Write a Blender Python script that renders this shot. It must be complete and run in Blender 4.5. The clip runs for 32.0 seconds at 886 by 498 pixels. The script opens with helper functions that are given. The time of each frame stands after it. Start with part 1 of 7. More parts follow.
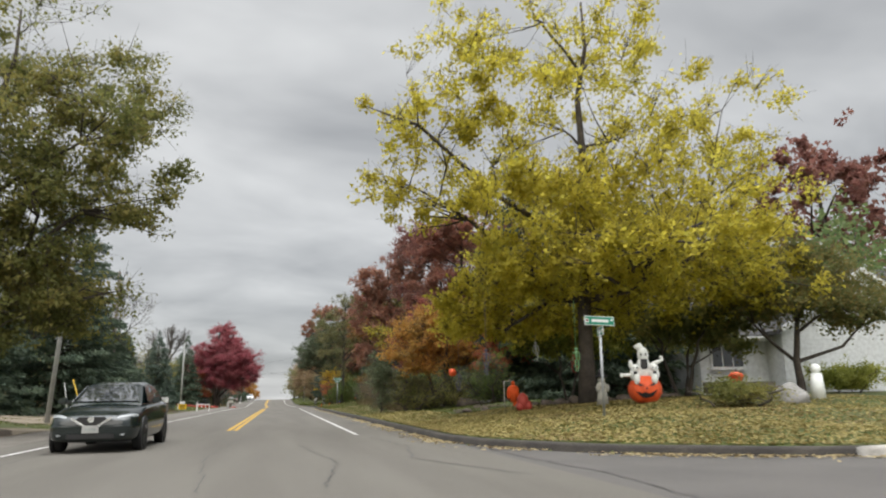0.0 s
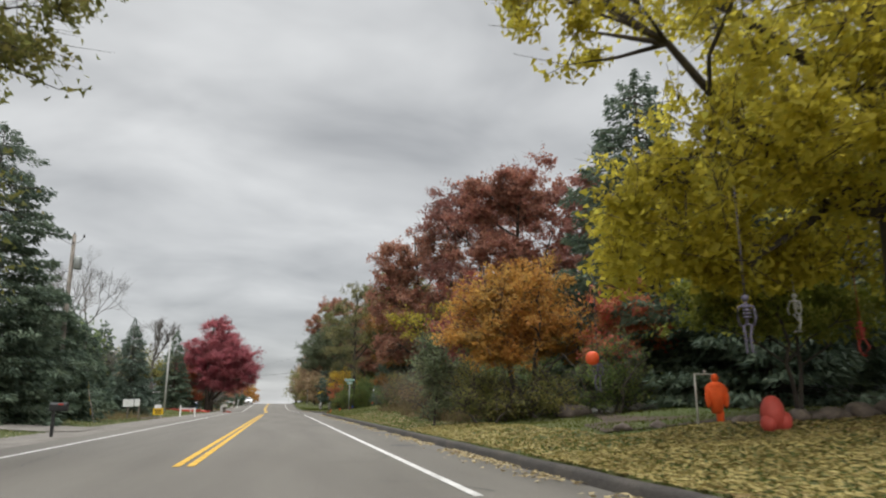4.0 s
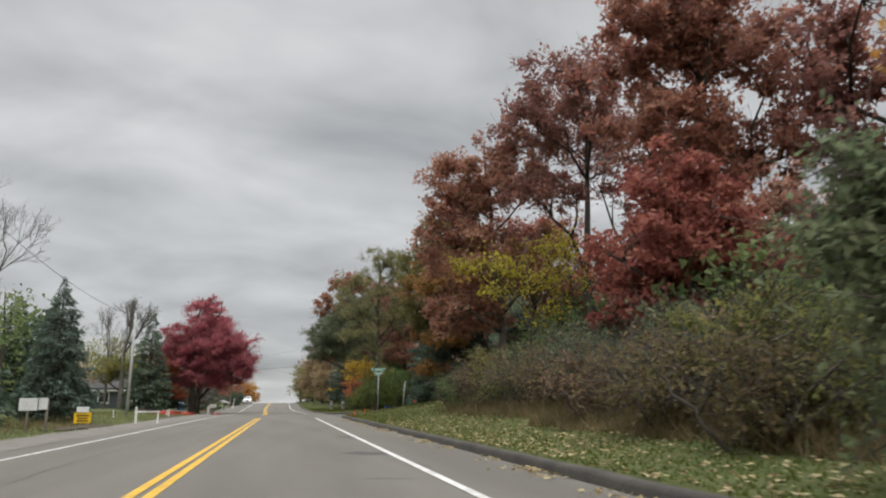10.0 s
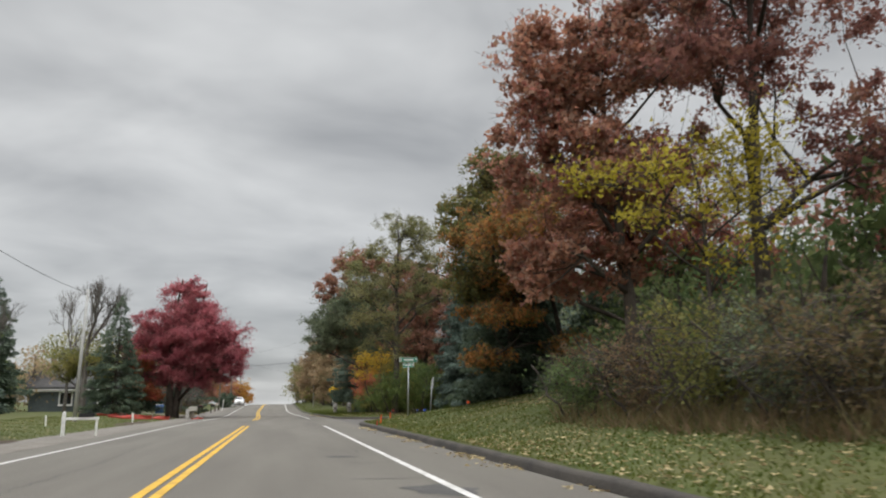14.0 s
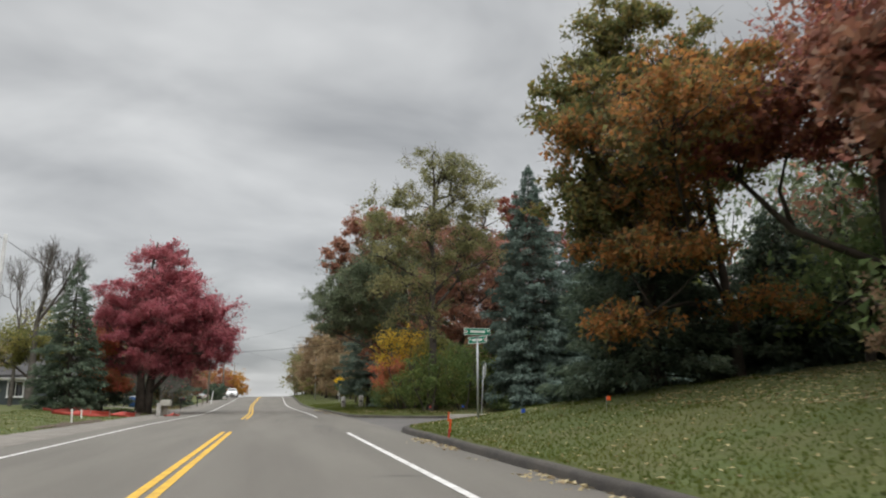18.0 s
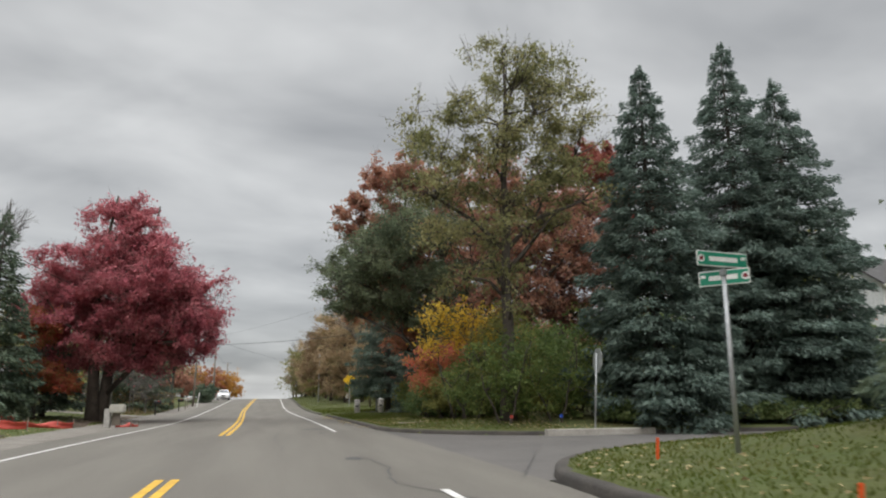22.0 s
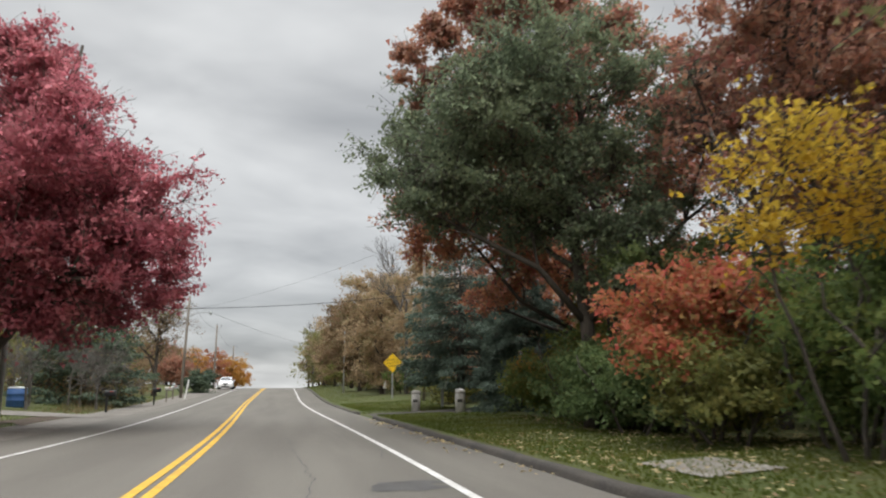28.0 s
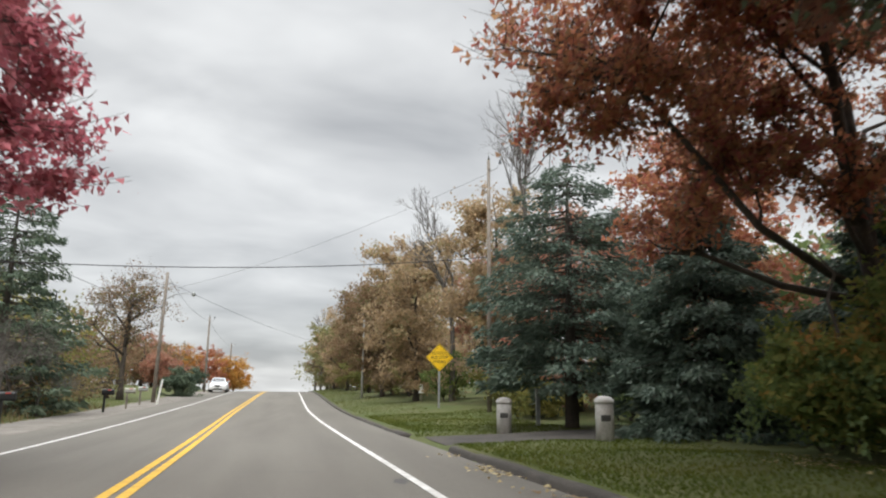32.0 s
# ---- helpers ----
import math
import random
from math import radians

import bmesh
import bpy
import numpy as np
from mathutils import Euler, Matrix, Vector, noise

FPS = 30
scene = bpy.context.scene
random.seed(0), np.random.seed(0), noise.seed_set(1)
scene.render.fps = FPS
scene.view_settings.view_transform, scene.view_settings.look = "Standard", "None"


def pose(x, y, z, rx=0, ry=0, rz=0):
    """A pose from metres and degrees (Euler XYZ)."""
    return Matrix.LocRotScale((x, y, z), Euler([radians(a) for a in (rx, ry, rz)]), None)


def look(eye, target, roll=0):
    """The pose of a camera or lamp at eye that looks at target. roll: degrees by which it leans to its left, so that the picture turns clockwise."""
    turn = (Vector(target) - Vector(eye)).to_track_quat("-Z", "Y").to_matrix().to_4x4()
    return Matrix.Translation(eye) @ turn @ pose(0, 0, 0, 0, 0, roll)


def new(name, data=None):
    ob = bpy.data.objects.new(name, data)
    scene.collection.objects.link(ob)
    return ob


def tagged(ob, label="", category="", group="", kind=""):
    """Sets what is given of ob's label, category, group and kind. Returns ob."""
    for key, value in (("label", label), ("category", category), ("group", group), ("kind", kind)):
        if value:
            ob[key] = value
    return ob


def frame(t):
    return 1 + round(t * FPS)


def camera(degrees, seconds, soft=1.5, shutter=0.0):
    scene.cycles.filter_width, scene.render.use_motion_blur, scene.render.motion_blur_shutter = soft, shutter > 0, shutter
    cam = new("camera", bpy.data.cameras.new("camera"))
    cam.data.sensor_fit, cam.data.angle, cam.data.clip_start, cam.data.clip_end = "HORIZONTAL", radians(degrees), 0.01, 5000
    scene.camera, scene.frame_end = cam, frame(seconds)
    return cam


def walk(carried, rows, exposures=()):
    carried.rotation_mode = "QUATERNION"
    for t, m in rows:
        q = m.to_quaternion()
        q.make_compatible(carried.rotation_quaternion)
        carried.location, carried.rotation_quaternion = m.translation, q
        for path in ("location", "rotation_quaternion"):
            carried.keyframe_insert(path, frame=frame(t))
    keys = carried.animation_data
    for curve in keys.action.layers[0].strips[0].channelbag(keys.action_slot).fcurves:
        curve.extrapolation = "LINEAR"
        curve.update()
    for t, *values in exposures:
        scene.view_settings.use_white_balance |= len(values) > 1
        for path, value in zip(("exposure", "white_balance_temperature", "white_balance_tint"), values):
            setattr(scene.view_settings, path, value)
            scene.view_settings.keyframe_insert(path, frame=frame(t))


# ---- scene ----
cam = camera(65.0, 32.0, soft=2.05, shutter=0.5)
PATH = [
    (0, (-0.056, 0.483, 1.008), (0.389, 2.387, 1.424), -0.8),
    (0.5, (-0.081, 2.081, 1.004), (0.366, 3.987, 1.416), -0.6),
    (1, (-0.1, 3.669, 1.0), (0.349, 5.574, 1.415), -0.6),
    (1.5, (-0.1, 5.231, 0.996), (0.348, 7.135, 1.413), -0.5),
    (2, (-0.075, 6.759, 0.994), (0.371, 8.662, 1.415), -0.4),
    (2.5, (-0.076, 8.3, 0.995), (0.365, 10.204, 1.418), -0.3),
    (3, (-0.091, 9.848, 0.997), (0.351, 11.751, 1.424), -0.4),
    (3.5, (-0.09, 11.377, 0.999), (0.352, 13.28, 1.427), -0.4),
    (4, (-0.069, 12.889, 1.001), (0.369, 14.792, 1.433), -0.2),
    (4.5, (-0.056, 14.415, 1.0), (0.381, 16.318, 1.434), -0.3),
    (6.5, (0.001, 20.564, 0.988), (0.441, 22.463, 1.434), -0.3),
    (7, (0.011, 22.108, 0.988), (0.449, 24.007, 1.436), -0.3),
    (7.5, (0.009, 23.654, 0.993), (0.453, 25.554, 1.433), -0.6),
    (8, (0.004, 25.203, 0.999), (0.447, 27.103, 1.44), -0.6),
    (8.5, (0.002, 26.756, 1.005), (0.441, 28.657, 1.446), -0.5),
    (9, (0.002, 28.313, 1.01), (0.439, 30.216, 1.444), -0.5),
    (9.5, (-0.004, 29.869, 1.012), (0.43, 31.773, 1.444), -0.5),
    (10, (-0.016, 31.424, 1.015), (0.418, 33.329, 1.441), -0.7),
    (10.5, (-0.023, 32.983, 1.018), (0.414, 34.889, 1.438), -0.7),
    (11, (-0.028, 34.547, 1.021), (0.411, 36.452, 1.443), -0.6),
    (11.5, (-0.037, 36.106, 1.027), (0.405, 38.01, 1.449), -0.7),
    (12, (-0.05, 37.658, 1.035), (0.392, 39.561, 1.461), -0.7),
    (12.5, (-0.065, 39.212, 1.041), (0.379, 41.115, 1.467), -0.7),
    (13, (-0.078, 40.769, 1.047), (0.367, 42.671, 1.473), -0.8),
    (13.5, (-0.08, 42.328, 1.052), (0.366, 44.23, 1.48), -0.7),
    (14, (-0.079, 43.89, 1.057), (0.368, 45.791, 1.485), -0.8),
    (14.5, (-0.081, 45.456, 1.063), (0.368, 47.359, 1.484), -0.7),
    (16.5, (-0.102, 51.738, 1.115), (0.352, 53.641, 1.531), -0.8),
    (17, (-0.104, 53.314, 1.124), (0.349, 55.217, 1.545), -0.5),
    (17.5, (-0.107, 54.896, 1.133), (0.348, 56.799, 1.546), -0.6),
    (18, (-0.113, 56.48, 1.14), (0.342, 58.384, 1.548), -0.5),
    (18.5, (-0.118, 58.068, 1.145), (0.337, 59.972, 1.552), -0.5),
    (19, (-0.122, 59.657, 1.148), (0.335, 61.561, 1.555), -0.7),
    (19.5, (-0.122, 61.244, 1.153), (0.335, 63.148, 1.561), -0.6),
    (20, (-0.122, 62.833, 1.158), (0.335, 64.737, 1.568), -0.4),
    (20.5, (-0.122, 64.434, 1.162), (0.334, 66.337, 1.575), -0.4),
    (21, (-0.12, 66.04, 1.167), (0.34, 67.942, 1.58), -0.6),
    (21.5, (-0.12, 67.644, 1.174), (0.342, 69.546, 1.585), -0.8),
    (22, (-0.121, 69.238, 1.182), (0.341, 71.139, 1.596), -0.4),
    (22.5, (-0.12, 70.81, 1.189), (0.342, 72.711, 1.602), -0.6),
    (23, (-0.114, 72.357, 1.195), (0.348, 74.258, 1.611), -0.4),
    (23.5, (-0.108, 73.893, 1.197), (0.354, 75.794, 1.611), -0.4),
    (24, (-0.104, 75.424, 1.198), (0.358, 77.325, 1.614), -0.3),
    (24.5, (-0.102, 76.957, 1.198), (0.352, 78.86, 1.613), -0.2),
    (25, (-0.101, 78.511, 1.199), (0.339, 80.418, 1.613), -0.3),
    (25.5, (-0.091, 80.086, 1.202), (0.343, 81.994, 1.615), -0.2),
    (27.5, (-0.018, 86.478, 1.189), (0.415, 88.392, 1.576), -0.2),
    (28, (-0.002, 88.094, 1.187), (0.427, 90.009, 1.574), -0.1),
    (28.5, (0.014, 89.725, 1.183), (0.439, 91.639, 1.574), 0.3),
    (29, (0.029, 91.368, 1.179), (0.456, 93.283, 1.57), 0.3),
    (29.5, (0.04, 93.024, 1.175), (0.464, 94.938, 1.571), 0.6),
    (30, (0.051, 94.685, 1.17), (0.474, 96.6, 1.564), 0.4),
    (30.5, (0.065, 96.349, 1.162), (0.479, 98.265, 1.561), 0.8),
    (31, (0.084, 98.021, 1.154), (0.499, 99.937, 1.55), 0.4),
    (31.5, (0.111, 99.704, 1.148), (0.522, 101.619, 1.554), 0.7),
    (32, (0.144, 101.394, 1.143), (0.555, 103.309, 1.545), 0.6),
]
walk(cam, [(t, look(eye, target, roll)) for t, eye, target, roll in PATH],
     [(0, 0.12), (4.5, 0.12), (8, 0.0), (24, 0.0), (27, 0.12), (29, 0.22), (32, 0.38)])

# ---- world and sun: a heavy, even overcast ----
world = bpy.data.worlds.new("overcast")
scene.world = world
world.use_nodes = True
W = world.node_tree
W.nodes.clear()


def wnode(kind, **values):
    n = W.nodes.new(kind)
    for key, value in values.items():
        n.inputs[key].default_value = value
    return n


def wmath(op, a, b):
    n = W.nodes.new("ShaderNodeMath")
    n.operation = op
    for slot, v in enumerate((a, b)):
        if isinstance(v, (int, float)):
            n.inputs[slot].default_value = v
        else:
            W.links.new(v, n.inputs[slot])
    return n.outputs[0]


wco = W.nodes.new("ShaderNodeTexCoord")
wsep = W.nodes.new("ShaderNodeSeparateXYZ")
W.links.new(wco.outputs["Generated"], wsep.inputs[0])
up = wmath("MAXIMUM", wsep.outputs[2], 0.0)
lift = wmath("ADD", up, 0.26)
wvec = W.nodes.new("ShaderNodeCombineXYZ")
W.links.new(wmath("DIVIDE", wsep.outputs[0], lift), wvec.inputs[0])
W.links.new(wmath("DIVIDE", wsep.outputs[1], lift), wvec.inputs[1])
band = W.nodes.new("ShaderNodeMapping")
band.inputs["Rotation"].default_value = (0, 0, radians(-28))
band.inputs["Scale"].default_value = (1.0, 1.35, 1.0)
W.links.new(wvec.outputs[0], band.inputs["Vector"])
big = wnode("ShaderNodeTexNoise", Scale=0.46, Detail=4.0, Roughness=0.5, Distortion=0.6)
fine = wnode("ShaderNodeTexNoise", Scale=2.1, Detail=4.0, Roughness=0.5, Distortion=0.3)
W.links.new(band.outputs[0], big.inputs["Vector"])
W.links.new(band.outputs[0], fine.inputs["Vector"])
cloud = wmath("ADD", wmath("MULTIPLY", big.outputs[0], 0.68), wmath("MULTIPLY", fine.outputs[0], 0.32))
ramp = W.nodes.new("ShaderNodeValToRGB")
ramp.color_ramp.elements[0].position, ramp.color_ramp.elements[0].color = 0.37, (0.36, 0.37, 0.382, 1)
ramp.color_ramp.elements[1].position, ramp.color_ramp.elements[1].color = 0.60, (0.79, 0.80, 0.80, 1)
W.links.new(cloud, ramp.inputs[0])
sky = W.nodes.new("ShaderNodeTexSky")
sky.sky_type, sky.sun_disc = "NISHITA", False
sky.sun_elevation, sky.sun_rotation = radians(35), radians(200)
back_sky = wnode("ShaderNodeBackground", Strength=0.07)
W.links.new(sky.outputs[0], back_sky.inputs[0])
back_cloud = wnode("ShaderNodeBackground", Strength=1.0)
W.links.new(ramp.outputs[0], back_cloud.inputs[0])
# the zenith of a cloud cover is brighter than its rim
W.links.new(wmath("ADD", 0.98, wmath("MULTIPLY", wmath("POWER", up, 7.5), 14.0)), back_cloud.inputs["Strength"])
wmix = wnode("ShaderNodeMixShader", Fac=0.9)
W.links.new(back_sky.outputs[0], wmix.inputs[1])
W.links.new(back_cloud.outputs[0], wmix.inputs[2])
wout = W.nodes.new("ShaderNodeOutputWorld")
W.links.new(wmix.outputs[0], wout.inputs[0])

sun = new("sun", bpy.data.lights.new("sun", "SUN"))
sun.data.energy, sun.data.angle, sun.data.color = 1.5, radians(60), (1.0, 0.95, 0.86)
sun.matrix_world = look((0, 0, 40), (16, 58, 0))
scene.view_settings.exposure = 0.0

# ---- materials ----


def material(name, base, rough=0.7, spots=None, scale=4.0, detail=None, bump=0.0, bump_scale=40.0, metal=0.0, spec=0.4, per_object=0.0, along=1.0):
    """A surface with two scales of variation: large stains (spots) and fine grain (detail)."""
    m = bpy.data.materials.new(name)
    m.use_nodes = True
    t = m.node_tree
    p = t.nodes["Principled BSDF"]
    p.inputs["Roughness"].default_value, p.inputs["Metallic"].default_value = rough, metal
    p.inputs["Specular IOR Level"].default_value = spec
    co = t.nodes.new("ShaderNodeTexCoord")
    a, b = t.nodes.new("ShaderNodeTexNoise"), t.nodes.new("ShaderNodeTexNoise")
    a.inputs["Scale"].default_value, a.inputs["Detail"].default_value = scale, 5
    b.inputs["Scale"].default_value, b.inputs["Detail"].default_value = bump_scale, 4
    stretch = t.nodes.new("ShaderNodeVectorMath")
    stretch.operation = "MULTIPLY"
    stretch.inputs[1].default_value = (1.0, along, 1.0)
    t.links.new(co.outputs["Object"], stretch.inputs[0])
    t.links.new(stretch.outputs[0], a.inputs["Vector"])
    t.links.new(co.outputs["Object"], b.inputs["Vector"])
    r1 = t.nodes.new("ShaderNodeValToRGB")
    r1.color_ramp.elements[0].position, r1.color_ramp.elements[1].position = 0.35, 0.65
    second = spots or tuple(c * 0.78 for c in base)
    r1.color_ramp.elements[0].color, r1.color_ramp.elements[1].color = (*second, 1), (*base, 1)
    t.links.new(a.outputs[0], r1.inputs[0])
    mix = t.nodes.new("ShaderNodeMix")
    mix.data_type, mix.blend_type = "RGBA", "MULTIPLY"
    mix.inputs["Factor"].default_value = 0.6 if detail is None else detail
    r2 = t.nodes.new("ShaderNodeValToRGB")
    r2.color_ramp.elements[0].position, r2.color_ramp.elements[1].position = 0.3, 0.7
    r2.color_ramp.elements[0].color, r2.color_ramp.elements[1].color = (0.6, 0.6, 0.6, 1), (1.15, 1.15, 1.15, 1)
    t.links.new(b.outputs[0], r2.inputs[0])
    t.links.new(r1.outputs[0], mix.inputs["A"])
    t.links.new(r2.outputs[0], mix.inputs["B"])
    out = mix.outputs["Result"]
    if per_object:
        info = t.nodes.new("ShaderNodeObjectInfo")
        hsv = t.nodes.new("ShaderNodeHueSaturation")
        mr = t.nodes.new("ShaderNodeMapRange")
        mr.inputs["To Min"].default_value, mr.inputs["To Max"].default_value = 1 - per_object, 1 + per_object
        t.links.new(info.outputs["Random"], mr.inputs["Value"])
        t.links.new(mr.outputs[0], hsv.inputs["Value"])
        t.links.new(out, hsv.inputs["Color"])
        out = hsv.outputs[0]
    t.links.new(out, p.inputs["Base Color"])
    if bump:
        bn = t.nodes.new("ShaderNodeBump")
        bn.inputs["Strength"].default_value, bn.inputs["Distance"].default_value = bump, 0.02
        t.links.new(b.outputs[0], bn.inputs["Height"])
        t.links.new(bn.outputs[0], p.inputs["Normal"])
    return m


def foliage(name, colours, clump=0.5, through_light=0.6):
    """Leaves: each leaf takes its own tone from the row of colours, and whole boughs lean to one end of it."""
    m = bpy.data.materials.new(name)
    m.use_nodes = True
    t = m.node_tree
    t.nodes.clear()
    geo, co = t.nodes.new("ShaderNodeNewGeometry"), t.nodes.new("ShaderNodeTexCoord")
    nz = t.nodes.new("ShaderNodeTexNoise")
    nz.inputs["Scale"].default_value, nz.inputs["Detail"].default_value = clump, 2
    t.links.new(co.outputs["Object"], nz.inputs["Vector"])
    mr = t.nodes.new("ShaderNodeMapRange")
    mr.inputs["From Min"].default_value, mr.inputs["From Max"].default_value = 0.33, 0.67
    t.links.new(nz.outputs[0], mr.inputs["Value"])
    mixv = t.nodes.new("ShaderNodeMix")
    mixv.inputs["Factor"].default_value = 0.5
    t.links.new(mr.outputs[0], mixv.inputs["A"])
    t.links.new(geo.outputs["Random Per Island"], mixv.inputs["B"])
    ramp = t.nodes.new("ShaderNodeValToRGB")
    el = ramp.color_ramp.elements
    while len(el) < len(colours):
        el.new(0.5)
    for n, c in enumerate(colours):
        el[n].position = 0.2 + 0.6 * n / max(1, len(colours) - 1)
        el[n].color = (*c, 1)
    t.links.new(mixv.outputs["Result"], ramp.inputs[0])
    d, tr, mx = t.nodes.new("ShaderNodeBsdfPrincipled"), t.nodes.new("ShaderNodeBsdfTranslucent"), t.nodes.new("ShaderNodeMixShader")
    d.inputs["Roughness"].default_value, d.inputs["Specular IOR Level"].default_value = 0.6, 0.25
    mx.inputs[0].default_value = through_light
    t.links.new(ramp.outputs[0], d.inputs["Base Color"])
    t.links.new(ramp.outputs[0], tr.inputs[0])
    t.links.new(d.outputs[0], mx.inputs[1])
    t.links.new(tr.outputs[0], mx.inputs[2])
    o = t.nodes.new("ShaderNodeOutputMaterial")
    t.links.new(mx.outputs[0], o.inputs[0])
    return m


YELLOW = foliage("yellow_maple_leaf", [(0.39, 0.345, 0.045), (0.52, 0.45, 0.06), (0.61, 0.52, 0.08), (0.46, 0.43, 0.08)], 0.5, 0.76)
LIME = foliage("yellow_green_leaf", [(0.14, 0.16, 0.03), (0.24, 0.26, 0.05), (0.36, 0.34, 0.08)])
RED = foliage("crimson_maple_leaf", [(0.34, 0.10, 0.125), (0.45, 0.143, 0.168), (0.51, 0.20, 0.213)], 0.5, 0.74)
SCARLET = foliage("scarlet_leaf", [(0.20, 0.062, 0.055), (0.28, 0.085, 0.07), (0.34, 0.14, 0.095), (0.25, 0.075, 0.065)])
RUST = foliage("rust_oak_leaf", [(0.29, 0.145, 0.115), (0.39, 0.175, 0.115), (0.42, 0.225, 0.145), (0.35, 0.235, 0.175), (0.35, 0.14, 0.11)])
MAROON = foliage("maroon_oak_leaf", [(0.19, 0.095, 0.08), (0.26, 0.115, 0.095), (0.31, 0.16, 0.12)])
ORANGE = foliage("orange_leaf", [(0.36, 0.165, 0.045), (0.47, 0.23, 0.055), (0.51, 0.30, 0.075), (0.34, 0.22, 0.065)], 0.5, 0.65)
GOLD = foliage("gold_leaf", [(0.34, 0.29, 0.035), (0.46, 0.39, 0.05), (0.52, 0.44, 0.085)])
TAN = foliage("tan_leaf", [(0.28, 0.215, 0.145), (0.38, 0.27, 0.165), (0.44, 0.33, 0.20), (0.27, 0.24, 0.13)])
BRAMBLE = foliage("brown_bramble_leaf", [(0.15, 0.115, 0.065), (0.22, 0.145, 0.085), (0.27, 0.175, 0.11), (0.16, 0.16, 0.07)], 1.0)
BRONZE = foliage("bronze_olive_leaf", [(0.12, 0.135, 0.05), (0.16, 0.165, 0.06), (0.24, 0.18, 0.06), (0.15, 0.18, 0.07)])
GREYLEAF = foliage("grey_green_leaf", [(0.125, 0.155, 0.085), (0.18, 0.215, 0.115), (0.24, 0.26, 0.15)])
ELM = foliage("dark_elm_leaf", [(0.112, 0.142, 0.09), (0.165, 0.20, 0.12), (0.22, 0.25, 0.148)], 0.5, 0.72)
WILLOW = foliage("olive_willow_leaf", [(0.165, 0.17, 0.075), (0.23, 0.23, 0.10), (0.31, 0.285, 0.135)])
CLARET = foliage("claret_leaf", [(0.25, 0.09, 0.08), (0.33, 0.11, 0.09), (0.38, 0.17, 0.09), (0.27, 0.12, 0.10)])
REDRUST = foliage("red_rust_leaf", [(0.24, 0.10, 0.08), (0.32, 0.13, 0.095), (0.36, 0.175, 0.115), (0.28, 0.145, 0.11)])
AMBER = foliage("amber_leaf", [(0.50, 0.30, 0.03), (0.60, 0.40, 0.05), (0.64, 0.46, 0.07)], 0.5, 0.62)
OLIVE = foliage("olive_leaf", [(0.14, 0.155, 0.05), (0.21, 0.21, 0.065), (0.30, 0.26, 0.08)])
GREEN = foliage("dark_green_leaf", [(0.10, 0.15, 0.06), (0.15, 0.205, 0.08), (0.21, 0.25, 0.10)])
BUSH = foliage("bush_green_leaf", [(0.09, 0.135, 0.045), (0.15, 0.20, 0.06), (0.23, 0.25, 0.075)])
SPRUCE = foliage("blue_spruce_needle", [(0.07, 0.105, 0.088), (0.115, 0.158, 0.132), (0.175, 0.228, 0.195)], 0.9, 0.35)
DARKSPRUCE = foliage("dark_spruce_needle", [(0.06, 0.09, 0.068), (0.095, 0.13, 0.10), (0.135, 0.175, 0.135)], 0.9, 0.35)
PINE = foliage("pine_needle", [(0.055, 0.082, 0.058), (0.092, 0.128, 0.085), (0.135, 0.17, 0.112)], 0.9, 0.35)
EMBER = foliage("orange_maroon_leaf", [(0.29, 0.12, 0.085), (0.42, 0.155, 0.095), (0.46, 0.215, 0.105), (0.32, 0.19, 0.10), (0.37, 0.125, 0.10)], 0.5, 0.6)
FLAME = foliage("mixed_flame_leaf", [(0.46, 0.11, 0.085), (0.50, 0.17, 0.09), (0.30, 0.21, 0.08), (0.50, 0.13, 0.10)], 0.9)
RUSSET = foliage("olive_to_orange_leaf", [(0.15, 0.145, 0.06), (0.20, 0.165, 0.06), (0.38, 0.17, 0.06), (0.43, 0.19, 0.06), (0.20, 0.17, 0.06)], 0.5)
TURNING = foliage("green_to_orange_leaf", [(0.14, 0.185, 0.058), (0.20, 0.235, 0.07), (0.30, 0.235, 0.07), (0.48, 0.22, 0.07)], 0.5, 0.7)
WEED = foliage("dry_weed", [(0.13, 0.115, 0.05), (0.22, 0.15, 0.085), (0.14, 0.14, 0.055), (0.25, 0.17, 0.11)], 1.2)
BLADE = foliage("grass_blade", [(0.068, 0.092, 0.015), (0.094, 0.117, 0.020), (0.117, 0.122, 0.027)], 0.4)
DRYLEAF = foliage("withered_leaf", [(0.24, 0.18, 0.09), (0.34, 0.27, 0.14), (0.42, 0.35, 0.20), (0.19, 0.13, 0.075)], 0.3, 0.2)
LITTER = foliage("fallen_leaf", [(0.20, 0.155, 0.055), (0.28, 0.225, 0.08), (0.36, 0.30, 0.12), (0.19, 0.13, 0.055)], 0.3, 0.2)
BARK = material("bark", (0.085, 0.070, 0.058), 0.9, (0.05, 0.042, 0.036), 3.0, bump=0.8, bump_scale=18)
GREYBARK = material("grey_bark", (0.16, 0.145, 0.13), 0.9, (0.09, 0.08, 0.07), 3.0, bump=0.6, bump_scale=18)

# ---- geometry helpers ----


def mesh_of(name, verts, faces, mat=None, smooth=False):
    me = bpy.data.meshes.new(name)
    me.from_pydata([tuple(v) for v in verts], [], faces)
    if mat:
        me.materials.append(mat)
    if smooth:
        me.shade_smooth()
    return me


